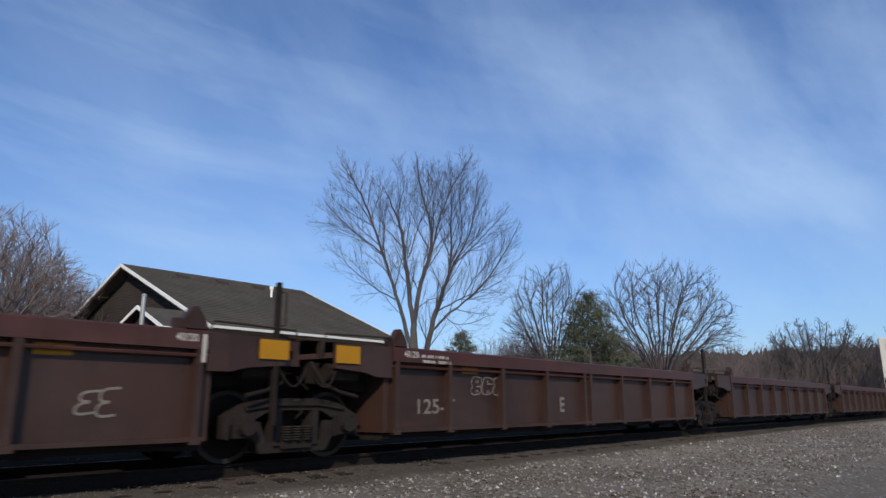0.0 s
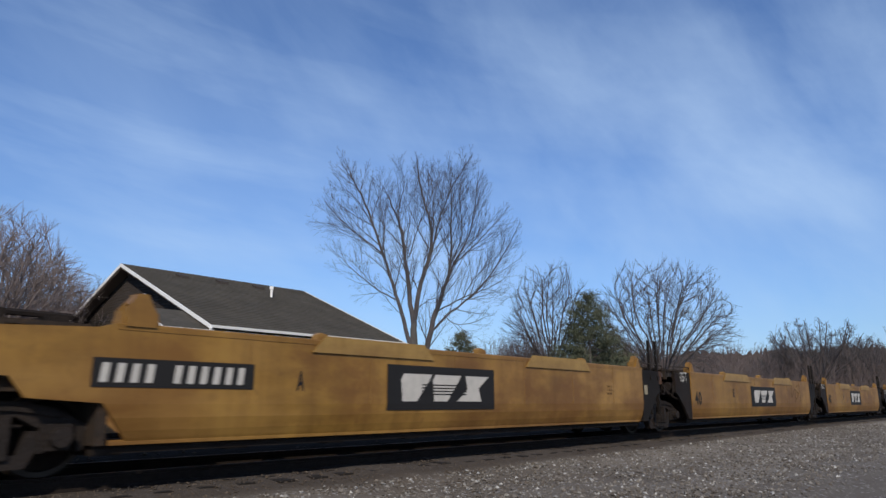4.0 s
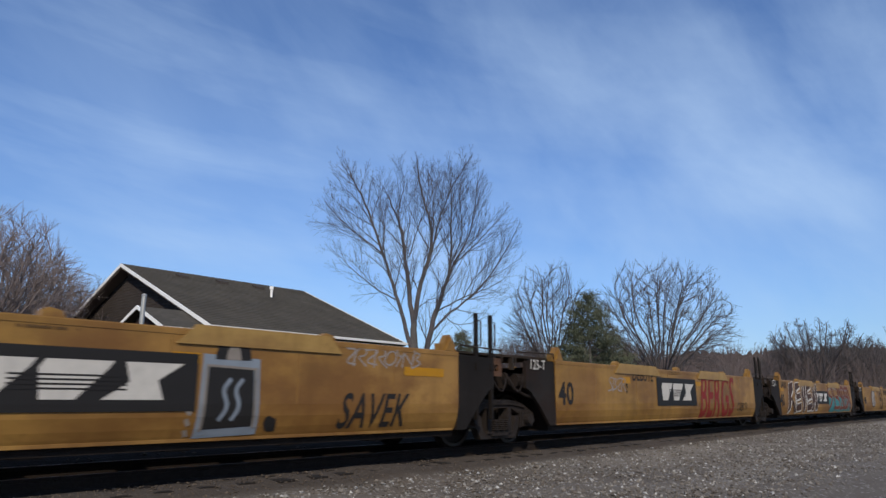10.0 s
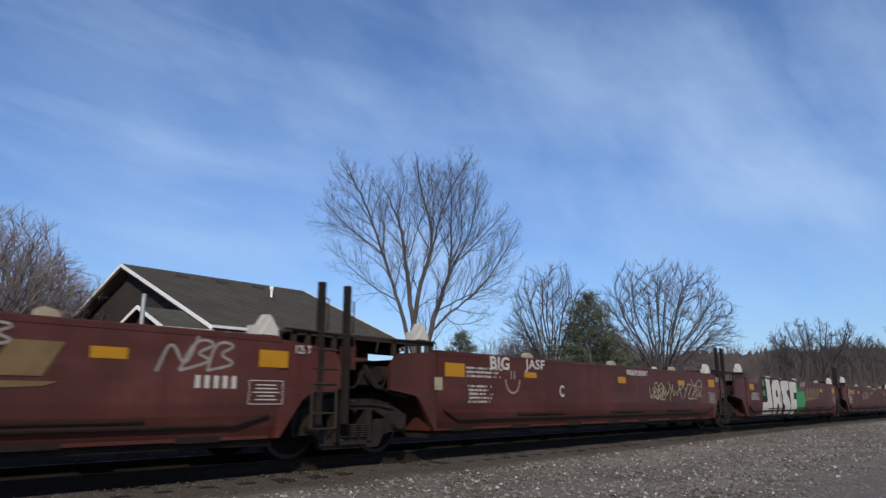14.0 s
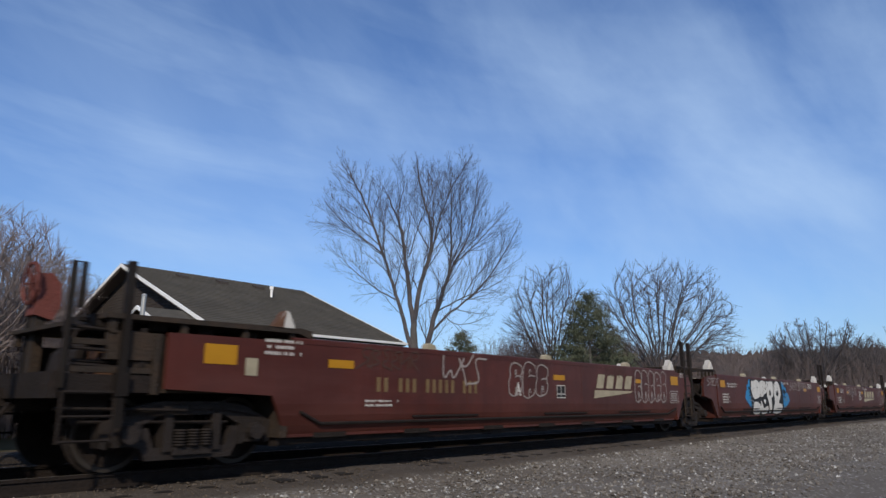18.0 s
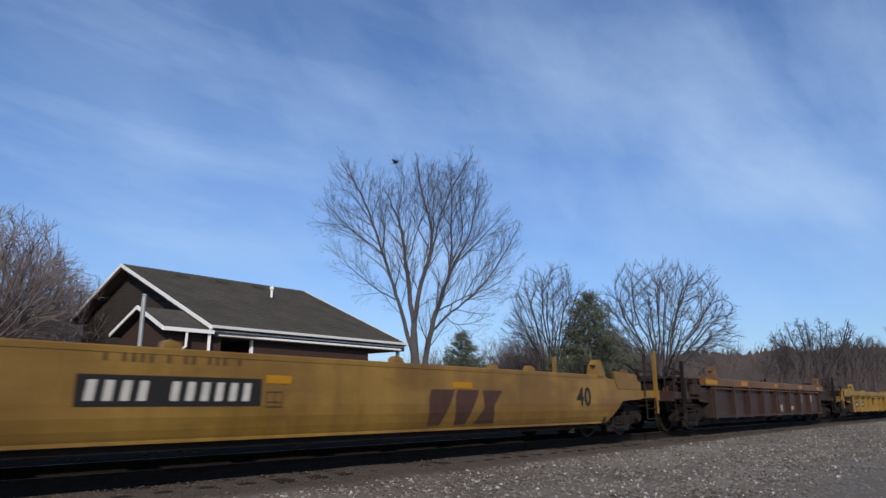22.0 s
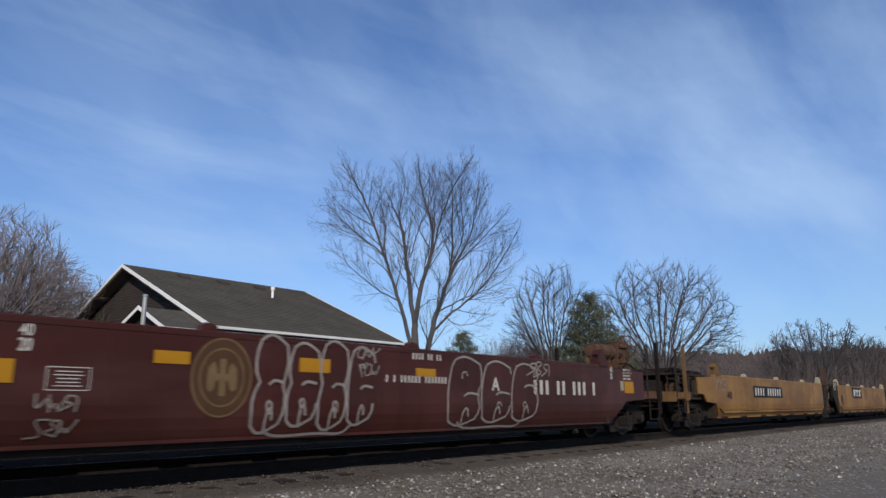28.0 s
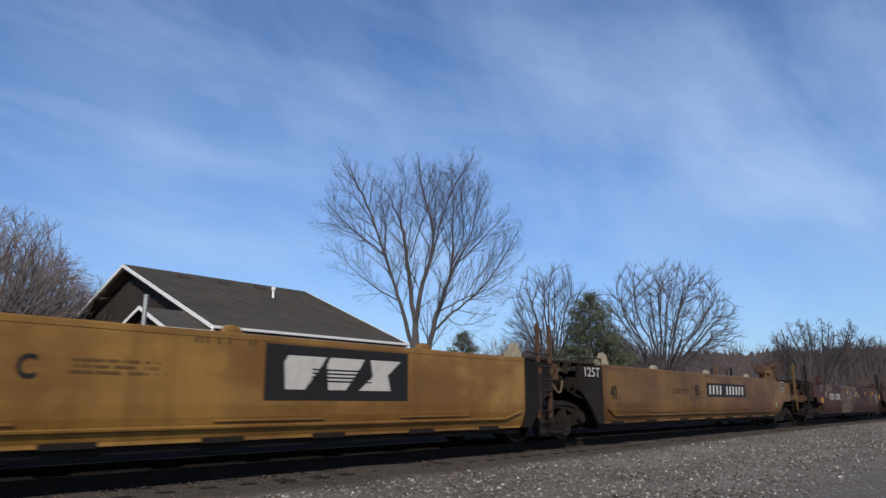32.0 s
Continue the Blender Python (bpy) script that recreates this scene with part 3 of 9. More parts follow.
def make_sides(car, sty, L, front, rear, key):
    top, ribs = sty["top"], sty["ribs"]
    inner = 0.13 if ribs else 0.0
    out = side_outline(L, front, rear, top - (0.2 if ribs else 0.0), sty["body"] == "maroon", sty["label"] == "brown ribbed")
    x1 = L / 2 - (JOINT_IN if front == "joint" else 3.3)
    x0 = -L / 2 + (JOINT_IN if rear == "joint" else 3.3)
    for sgn, name in ((-1, "side_wall"), (1, "side_wall")):
        def wall(bm, sgn=sgn):
            ys = sorted((sgn * (HALF - inner), sgn * (HALF - inner - 0.05)))
            prism(bm, out, *ys)
            if not ribs:
                tuck(bm, sgn)
        def sill(bm, sgn=sgn):
            lap = TUCK
            if ribs:
                box(bm, x0, x1, *sorted((sgn * HALF, sgn * (HALF - 0.15))), LOW, LOW + 0.05)
            else:
                prism(bm, [(sgn * (HALF + 0.02 - lap), LOW - 0.004), (sgn * (HALF + 0.02 - lap), LOW + 0.03), (sgn * (HALF + 0.003 - lap), LOW + 0.05), (sgn * (HALF - 0.15), LOW + 0.03), (sgn * (HALF - 0.15), LOW - 0.004)], x0 + 0.05, x1 - 0.05, "x")
        if not ribs and sgn < 0:
            wm = mesh_of(("weld_seam", sty["body"], top), lambda bm: prism(bm, [(-0.012, -HALF + 0.01), (-0.004, -HALF - 0.004), (0.004, -HALF - 0.004), (0.012, -HALF + 0.01)], FOLD, top - 0.07, "z"), sty["body"])
            for f in (0.13, 0.29, 0.44, 0.60, 0.74, 0.88):
                part("weld_seam", wm, car, "", (x0 + (x1 - x0) * f, 0, 0))
        part("side_sill", mesh_of(("side_sill", key, sgn), sill, sty["body"]), car)
        part(name, mesh_of(("side_wall", key, sgn), wall, sty["body"]), car)
        def chord(bm, sgn=sgn):
            e1 = L / 2 - (JOINT_IN if front == "joint" else 1.3)
            e0 = -L / 2 + (JOINT_IN if rear == "joint" else 1.3)
            if ribs:
                z0 = top - 0.22
                prism(bm, [(sgn * (HALF + 0.003), z0), (sgn * (HALF + 0.003), top - 0.02), (sgn * (HALF - 0.02), top), (sgn * (HALF - 0.17), top), (sgn * (HALF - 0.17), z0)], e0 if rear == "joint" else x0 - 0.6, e1 if front == "joint" else x1 + 0.6, "x")
                rod(bm, (x0, sgn * (HALF - 0.04), z0 - 0.07), (x1, sgn * (HALF - 0.04), z0 - 0.07), 0.022)
            else:
                prism(bm, [(sgn * (HALF + 0.008), top - 0.07), (sgn * (HALF + 0.008), top - 0.012), (sgn * (HALF - 0.005), top + 0.004), (sgn * (HALF - 0.13), top + 0.004), (sgn * (HALF - 0.13), top - 0.07)], x0, x1, "x")
        part("top_chord", mesh_of(("top_chord", key, sgn), chord, sty["chord"]), car)
        if ribs:
            def rib(bm, sgn=sgn):
                box(bm, -0.042, 0.042, *sorted((sgn * HALF, sgn * (HALF - 0.13))), LOW, top - 0.2)
                box(bm, -0.07, 0.07, *sorted((sgn * (HALF + 0.01), sgn * (HALF - 0.1))), LOW - 0.03, LOW + 0.03)
            rm = mesh_of(("rib", key[0], sgn), rib, sty["body"])
            stand = [0.13 + 1.45 * i for i in range(5)]
            stand = [a for a in stand if a < min(-x0, x1) - 0.4]
            mid = (x0 + x1) / 2
            for x in sorted([mid + a for a in stand] + [mid - a for a in stand] + [x0 + 0.10, x1 - 0.10]):
                part("rib", rm, car, "", (x, 0, 0))
    if sty.get("pipes"):
        def pipework(bm):
            z = LOW + 0.16
            pipe(bm, [(x0 + 0.5, -HALF + 0.02, z), (x1 - 0.6, -HALF + 0.02, z), (x1 - 0.15, -HALF - 0.01, z + 0.12)], 0.022)
            pipe(bm, [(x0 + 0.15, -HALF - 0.01, z + 0.15), (x0 + 0.5, -HALF + 0.02, z)], 0.022)
            for f in (0.25, 0.55, 0.8):
                c = x0 + (x1 - x0) * f
                box(bm, c - 0.8, c + 0.8, -HALF + 0.0, -HALF + 0.05, z + 0.06, z + 0.085)
        # on oxide-red cars the shadow beneath the pipe is put into its dark colour
        part("brake_pipe", mesh_of(("brake_pipe", key), pipework, "grime" if sty["body"] == "maroon" else sty["body"]), car, "pipe run along the lower side")
        def notch(bm):
            box(bm, -0.28, 0.28, -HALF + TUCK - 0.026, -HALF + 0.2, LOW - 0.02, LOW + 0.045)
        nm = mesh_of(("sill_gap", key[0]), notch, "grime")
        for f in (0.06, 0.2, 0.36, 0.5, 0.63, 0.78, 0.92):
            part("drain_gap", nm, car, "", (x0 + (x1 - x0) * f, 0, 0))
    def under(bm):
        for sgn in (-1, 1):
            box(bm, x0 - 0.05, x1 + 0.05, *sorted((sgn * (HALF - 0.18), sgn * (HALF - 0.30))), 0.24, LOW + 0.01)
        n = 8
        for i in range(n + 1):
            x = x0 + 0.1 + (x1 - x0 - 0.2) * i / n
            box(bm, x - 0.15, x + 0.15, -HALF + 0.2, HALF - 0.2, 0.22, 0.34)
        for y in (-0.5, 0.5):
            box(bm, x0, x1, y - 0.1, y + 0.1, 0.20, 0.30)
    part("well_floor", mesh_of(("well_floor", key), under, "grime"), car, "dark cross-bearers of the open well")
    return x0, x1


def step_ladder(car, x, sgn, y, at, steps, mat, z0, z1):
    """Two slim stiles and the rungs between them, on the side of a car's end."""
    sm = mesh_of(("stile", z0, z1, mat), lambda bm: rod(bm, (0, 0, z0), (0, 0, z1), 0.02, 5), mat)
    rm = mesh_of(("rung", at, mat), lambda bm: rod(bm, (-(at[1] - at[0]) / 2, 0, 0), ((at[1] - at[0]) / 2, 0, 0), 0.015, 5), mat)
    ladder = part("ladder", mesh_of(("ladder_rail", at, mat), lambda bm: rod(bm, (-(at[1] - at[0]) / 2, 0, z1), ((at[1] - at[0]) / 2, 0, z1), 0.02, 5), mat), car, "steel ladder", (x - sgn * sum(at) / 2, y, 0))
    for s in (-1, 1):
        part("stile", sm, ladder, "", (s * (at[1] - at[0]) / 2, 0, 0))
    for z in steps:
        part("rung", rm, ladder, "", (0, 0, z))


def make_joint(car, sty, x, sgn, key, posts):
    """The end of a unit over a shared truck. sgn: +1 where the unit's front is; x: the pivot."""
    top, oxide = sty["top"], sty["body"] in ("maroon", "wine")
    def plate(bm):
        for s in (-1, 1):
            ys = sorted((s * (HALF - 0.02), s * (HALF - 0.09)))
            pts = [(JOINT_IN, LOW), (1.28, LOW), (0.98, 0.66), (0.66, 0.95), (0.50, 1.02), (0.50, top - 0.06), (JOINT_IN, top - 0.03)]
            if oxide:
                pts = [(JOINT_IN, LOW), (1.45, LOW), (1.12, 0.78), (1.02, 0.86), (0.48, 0.94), (0.48, top - 0.30), (0.62, top - 0.10), (JOINT_IN, top - 0.03)]
            if sty["ribs"]:
                pts = [(JOINT_IN, top - 0.46), (1.20, top - 0.46), (0.95, top - 0.40), (0.42, top - 0.36), (0.42, top - 0.02), (JOINT_IN, top - 0.01)]
            prism(bm, [(-sgn * a, z) for a, z in pts], *ys)
        box(bm, *sorted((-sgn * JOINT_IN, -sgn * (JOINT_IN - 0.1))), -HALF + 0.1, HALF - 0.1, LOW, top - 0.12)
    part("end_plate", mesh_of(("end_plate", key[0], sgn), plate, sty["end"]), car, "dark end plate over the truck" if sty["end"] == "black" else "", (x, 0, 0))
    def beam(bm):
        prism(bm, [(-sgn * 0.02, 0.70), (-sgn * 1.5, 0.62), (-sgn * 1.5, 1.25), (-sgn * 0.55, 1.20), (-sgn * 0.02, 1.02)], -0.45, 0.45)
        for y in (-0.95, 0.95):
            prism(bm, [(-sgn * 0.30, 1.02), (-sgn * 1.5, 0.9), (-sgn * 1.5, 1.32), (-sgn * 0.30, 1.30)], y - 0.1, y + 0.1)
        rod(bm, (-sgn * 0.4, -1.25, 1.16), (-sgn * 0.95, -1.25, 1.16), 0.13, 10)
        pipe(bm, [(-sgn * 0.2, -1.2, 1.3), (-sgn * 0.35, -1.32, 1.0), (-sgn * 0.6, -1.36, 0.9), (-sgn * 0.9, -1.38, 0.84)], 0.03)
    part("end_beam", mesh_of(("end_beam", key[0], sgn), beam, "rusty" if sty.get("pipes") and sgn > 0 else "grime"), car, "", (x, 0, 0))
    def bracket(bm):
        # pierced plate that carries the walkway
        a0, a1, z0, z1 = 0.14, 0.44, top - 0.36, top - 0.04
        for p, q, r_, s_ in ((a0, a0 + 0.09, z0, z1), (a1 - 0.09, a1, z0, z1), (a0, a1, z0, z0 + 0.09), (a0, a1, z1 - 0.12, z1)):
            box(bm, *sorted((-sgn * p, -sgn * q)), -0.03, 0.03, r_, s_)
    if sgn > 0:
        part("bracket", mesh_of(("bracket", key[0], top), bracket, "rusty" if sty["end"] == "black" else sty["end"]), car, "rusty pierced bracket", (x, -HALF + 0.14, 0))
    def hose(bm):
        pts = [(-sgn * (0.52 - 0.5 * u), -HALF + 0.10 - 0.06 * math.sin(math.pi * u), top - 0.30 - 0.28 * math.sin(math.pi * u) - 0.08 * u) for u in np.linspace(0, 1, 8)]
        pipe(bm, pts, 0.015, 5)
    part("air_hose", mesh_of(("air_hose", key[0], sgn), hose, "hose" if sgn > 0 and sty["end"] == "black" and sty.get("pipes") else "grime"), car, "", (x, 0, 0))
    def rail_rod(bm):
        pipe(bm, [(-sgn * 1.5, -HALF + 0.03, top + 0.02), (-sgn * 1.45, -HALF + 0.01, top + 0.12), (-sgn * 0.25, -HALF + 0.05, top + 0.10), (-sgn * 0.2, -HALF + 0.05, top - 0.1)], 0.014, 5)
    part("hand_rail", mesh_of(("hand_rail", key[0], sgn, top), rail_rod, "deck"), car, "", (x, 0, 0))
    def high_deck(bm):
        a0, a1 = (0.25, 1.30) if sgn > 0 else (-0.30, 1.46)
        box(bm, *sorted((-sgn * a0, -sgn * a1)), -HALF + 0.04, HALF - 0.04, top + 0.085, top + 0.12)
        for y in (-HALF + 0.05, HALF - 0.09):
            box(bm, *sorted((-sgn * a0, -sgn * a1)), y, y + 0.04, top + 0.05, top + 0.085)
            for i in range(4):
                a = 0.55 + (a1 - 0.62) * i / 3
                box(bm, *sorted((-sgn * a, -sgn * (a + 0.06))), y, y + 0.05, top - 0.12, top + 0.085)
        for y in (-0.7, 0.1, 0.8):
            box(bm, *sorted((-sgn * a0, -sgn * a1)), y, y + 0.08, top - 0.06, top + 0.085)
    def deck(bm):
        box(bm, *sorted((-sgn * 0.05, -sgn * 1.75)), -1.32, 1.32, top + 0.005, top + 0.045)
        for a in (0.25, 0.8, 1.35):
            box(bm, *sorted((-sgn * a, -sgn * (a + 0.07))), -1.34, -1.26, top - 0.22, top + 0.01)
            box(bm, *sorted((-sgn * a, -sgn * (a + 0.07))), 1.26, 1.34, top - 0.22, top + 0.01)
    part("walkway", mesh_of(("walkway", key[0], sgn), high_deck if oxide else deck, "deck"), car, "narrow dark steel walkway", (x, 0, 0))
    def guide(bm):
        prism(bm, [(0.00, top - 0.02), (0.36, top - 0.02), (0.34, top + 0.10), (0.22, top + 0.27), (0.15, top + 0.27), (0.03, top + 0.10)], -0.05, 0.06)
        prism(bm, [(0.05, top + 0.01), (0.30, top + 0.01), (0.19, top + 0.22)], -0.10, 0.085)
        box(bm, -0.05, 0.02, -0.06, 0.06, top - 0.01, top + 0.12)
    cap = "W" if key[0] == "maroon" else "C" if sty["end"] == "black" and sty.get("pipes") else sty["body"]
    gm = mesh_of(("corner_guide", key[0], top), guide, cap)
    for y in (-HALF + 0.1, HALF - 0.1):
        part("corner_guide", gm, car, "pale container corner guide" if cap in ("C", "W") else "", (x + 0.98, y, 0.13) if oxide and sgn < 0 else (x - sgn * (JOINT_IN + 0.18) - 0.18, y, 0))
    if posts:
        def post(bm):
            k = 0.042 if key[0] == "maroon" else 0.03
            box(bm, -k, k, -k, k, 0.48, 2.37 if oxide else 2.27)
            box(bm, -0.05, 0.05, -0.045, 0.045, 1.30, 1.42)
        def grab(bm):
            pipe(bm, [(0.0, 0, 2.15), (0.11, -0.02, 2.15), (0.11, -0.02, 1.72), (0.0, 0, 1.72)], 0.014, 5)
        pm, gm2 = mesh_of(("post", key[0]), post, "rusty" if sty.get("pipes") and sty["end"] == "black" else ("black" if sty["end"] == "black" else "grime")), mesh_of("grab_rail", grab, "deck")
        for a in (0.55,) if key[0] == "umber" else (0.84, 0.38) if oxide else (0.96, 0.55):
            part("post", pm, car, "tall end post", (x - sgn * a, -HALF + 0.05, 0))
            part("grab_rail", gm2, car, "", (x - sgn * a, -HALF + 0.05, 0))
        if sty.get("pipes"):
            step_ladder(car, x, sgn, -HALF + 0.02, (0.55, 0.96), (0.42, 0.62, 0.90, 1.20, 1.45), "deck", 0.42, 1.0)


def make_coupler_end(car, sty, x, sgn, key, brake, pz):
    top = sty["top"]
    low = top < 1.5
    raised = (sty["body"] == "maroon" and sgn < 0) or (key[0] == "lemon" and sgn > 0)
    def draft(bm):
        box(bm, *sorted((-sgn * 0.55, -sgn * 3.2)), -0.32, 0.32, 0.66, 0.98)
        box(bm, *sorted((-sgn * 0.12, -sgn * 0.6)), -0.09, 0.09, 0.72, 0.92)
        prism(bm, [(-sgn * 0.18, -0.15), (sgn * 0.04, -0.17), (sgn * 0.06, 0.0), (-sgn * 0.02, 0.05), (-sgn * 0.02, 0.16), (-sgn * 0.18, 0.16)], 0.68, 0.95, "z")
        pipe(bm, [(-sgn * 0.5, -0.35, 0.75), (-sgn * 0.3, -0.36, 0.45), (0, -0.3, 0.36), (sgn * 0.1, -0.2, 0.42)], 0.03)
    part("coupler", mesh_of(("coupler", sgn), draft, "grime"), car, "knuckle coupler and draft sill", (x, 0, 0))
    def plat(bm):
        box(bm, *sorted((-sgn * 0.50, -sgn * 1.55)), -1.42, 1.42, 0.86, 1.04)
        box(bm, *sorted((-sgn * 0.48, -sgn * 0.56)), -1.44, 1.44, 0.80, 1.06)
    part("end_platform", mesh_of(("end_platform", key[0], sgn), plat, {"black": "tan", "wine": "rusty", "maroon": "grime", "lemon": "gold"}.get(sty["end"], sty["end"])), car, "", (x, 0, 0))
    def deck(bm):
        if raised:
            prism(bm, [(-sgn * 0.95, top + 0.05), (-sgn * 0.95, top + 0.10), (-sgn * 3.45, top + 0.13), (-sgn * 3.62, top + 0.10), (-sgn * 3.62, top - 0.01), (-sgn * 3.40, top + 0.06)], -HALF + 0.02, HALF - 0.02)
            for a in (1.0, 1.8, 2.6, 3.3):
                box(bm, *sorted((-sgn * a, -sgn * (a + 0.07))), -1.44, -1.36, top - 0.10, top + 0.06)
                box(bm, *sorted((-sgn * a, -sgn * (a + 0.07))), 1.36, 1.44, top - 0.10, top + 0.06)
        else:
            box(bm, *sorted((-sgn * 0.75, -sgn * 3.1)), -1.30, 1.30, top - 0.07, top - 0.02)
        zt = top - 0.1 if sgn > 0 or sty["body"] == "maroon" else 1.06
        box(bm, *sorted((-sgn * 1.3, -sgn * 3.1)), -1.38, -1.30, 0.86, zt)
        box(bm, *sorted((-sgn * 1.3, -sgn * 3.1)), 1.30, 1.38, 0.86, zt)
        box(bm, *sorted((-sgn * 3.2, -sgn * 3.3)), -HALF + 0.05, HALF - 0.05, LOW, top - 0.05)
        if sgn > 0 or sty["body"] == "maroon":
            box(bm, *sorted((-sgn * 1.5, -sgn * 1.57)), -HALF + 0.06, HALF - 0.06, 0.84, top - 0.1)
        else:
            for a, y in ((0.95, -1.3), (1.6, -1.32), (2.2, -1.36), (0.95, 1.3), (1.6, 1.32), (2.2, 1.36)):
                box(bm, *sorted((-sgn * a, -sgn * (a + 0.09))), y - 0.05, y + 0.05, 0.9, top - 0.05)
            box(bm, *sorted((-sgn * 1.75, -sgn * 2.4)), -1.46, -1.38, 0.98, top - 0.2)
    part("end_deck", mesh_of(("end_deck", key[0], sgn, top), deck, "deck"), car, "", (x, 0, 0))
    # ladder frames at the corners
    thick = mesh_of(("end_post", key[0], pz), lambda bm: (box(bm, -0.038, 0.038, -0.04, 0.04, 0.50, pz), box(bm, -0.065, 0.065, -0.06, 0.06, 0.82, 1.06)), "black" if sty["body"] in ("umber", "maroon", "wine") or (sty["body"] == "amber" and not sty.get("pipes") and sgn > 0 and key[0] == "amber" and key[1] < 16.8) else ("tan" if sty["end"] == "black" else sty["body"]))
    slim = mesh_of(("grab_post", pz, key[0] == "lemon", raised), lambda bm: pipe(bm, [(0, 0, 0.9), (0, 0, pz - 0.08), (0.10, 0, pz - 0.08), (0.10, 0, pz - 0.55)], 0.034 if key[0] == "lemon" or raised else 0.018, 6), "lemon" if key[0] == "lemon" else "black" if raised else "deck")
    for y in (-HALF + 0.05, HALF - 0.05):
        part("end_post", thick, car, "tall square end post", (x - sgn * (0.56 if sgn > 0 else 1.16), y, 0))
        part("grab_post", slim, car, "thin grab rail", (x - sgn * (1.18 if sgn > 0 else 0.58), y, 0))
        step_ladder(car, x, sgn, y, (0.60, 1.12), (0.38, 0.62), "lemon" if sty["end"] == "lemon" and sgn > 0 else "grime", 0.36, 0.86)
    # brake rods, levers, boxes and a bent pipe on and under the platform
    for a, b, y, z in ((0.60, 2.0, -1.30, 0.70), (0.70, 1.5, -1.34, 1.14), (0.90, 2.6, -1.18, 0.56), (0.62, 1.5, -1.40, 1.30), (0.62, 1.45, -1.36, 1.52), (0.70, 2.3, -1.28, 1.18)):
        part("brake_rod", mesh_of(("brake_rod", sgn, a, b), lambda bm: rod(bm, (-sgn * a, 0, 0), (-sgn * b, 0, -0.03), 0.02, 5), "grime"), car, "", (x, y, z))
    for a, z0, z1 in ((1.36, 0.9, 1.55),):
        part("bracket", mesh_of(("upright", z0, z1), lambda bm: box(bm, -0.03, 0.03, -0.03, 0.03, z0, z1), "grime"), car, "", (x - sgn * (a + 0.03), -1.37, 0))
    part("brake_lever", mesh_of(("brake_lever", sgn), lambda bm: prism(bm, [(-sgn * 0.7, 0.86), (-sgn * 1.25, 0.86), (-sgn * 1.1, 0.52), (-sgn * 0.85, 0.52)], -0.03, 0.03), "grime"), car, "", (x, -1.07, 0))
    part("valve_cover", mesh_of(("valve_cover", sgn), lambda bm: prism(bm, [(-sgn * 0.85, 1.04), (-sgn * 1.42, 1.04), (-sgn * 1.36, 1.36), (-sgn * 1.1, 1.48), (-sgn * 0.9, 1.3)], -0.35, 0.35), "grime"), car, "", (x, -0.55, 0))
    part("control_box", mesh_of(("control_box", sgn), lambda bm: box(bm, -0.15, 0.15, -0.12, 0.12, 1.04, 1.3), "rusty"), car, "", (x - sgn * 1.15, -1.08, 0))
    part("air_pipe", mesh_of(("air_pipe", sgn, top), lambda bm: pipe(bm, [(-sgn * 0.62, -1.2, 1.05), (-sgn * 0.8, -1.1, 1.5), (-sgn * 1.3, -1.0, 1.72), (-sgn * 1.9, -1.1, top + 0.1)], 0.022, 5), "grime"), car, "", (x, 0, 0))
    def guide(bm):
        for y in (-0.10, 0.08):
            prism(bm, [(0, top - 0.03), (0.46, top - 0.03), (0.40, top + 0.14), (0.28, top + 0.33), (0.20, top + 0.33), (0.05, top + 0.16)], y, y + 0.02)
        for a in (0.02, 0.40):
            box(bm, a, a + 0.03, -0.08, 0.08, top - 0.03, top + 0.13)
        prism(bm, [(0.18, top + 0.33), (0.30, top + 0.33), (0.36, top + 0.22), (0.12, top + 0.22)], -0.08, 0.08)
        box(bm, 0.06, 0.40, -0.13, -0.10, top - 0.03, top + 0.06)
    def small_guide(bm):
        z = top + 0.12
        prism(bm, [(0.10, z), (0.42, z), (0.33, z + 0.20), (0.28, z + 0.22)], -0.09, -0.07)
        prism(bm, [(0.12, z), (0.18, z), (0.30, z + 0.20), (0.28, z + 0.22)], -0.07, 0.07, mi=1)
        prism(bm, [(0.34, z), (0.40, z), (0.33, z + 0.19), (0.30, z + 0.22)], -0.07, 0.07)
        prism(bm, [(0.08, z), (0.24, z), (0.28, z + 0.215), (0.25, z + 0.19)], -0.096, -0.09, mi=1)
    gm = mesh_of(("end_guide", key[0], top, raised and sgn < 0), small_guide if raised and sgn < 0 else guide, ("W" if sty["body"] == "maroon" else "tan") if sty.get("pipes") else sty["chord"], "rusty")
    for y in (-HALF + 0.1, HALF - 0.1):
        part("corner_guide", gm, car, "", (x - sgn * (3.1 if raised and sgn < 0 else 3.5) - 0.2, y, 0))
    if not low and sgn < 0:
        for a, z in ((0.9, 0.34), (1.5, 0.20), (2.1, 0.26), (2.7, 0.16)):
            part("deck_box", mesh_of(("deck_box", sgn, z), lambda bm: box(bm, -0.11, 0.11, -0.42, 0.42, -0.03, z * 0.3), "grime"), car, "", (x - sgn * (a + 0.11), -0.83, top))
        for a, b, y, z, r_ in ((0.8, 3.0, -1.1, 0.06, 0.035), (1.2, 2.4, -0.8, 0.09, 0.05)):
            part("deck_pipe", mesh_of(("deck_pipe", sgn, a), lambda bm: rod(bm, (-sgn * a, 0, 0), (-sgn * b, 0, 0), r_, 6), "grime"), car, "", (x, y, top + z))
    if low and (sgn > 0 or key[0] == "lemon_rib") and key[0] != "umber_rib":
        def skirt(bm):
            prism(bm, [(-sgn * 1.55, top - 0.28), (-sgn * 2.7, top - 0.28), (-sgn * 2.9, top + 0.11), (-sgn * 1.75, top + 0.06)], -HALF - 0.012, -HALF + 0.05)
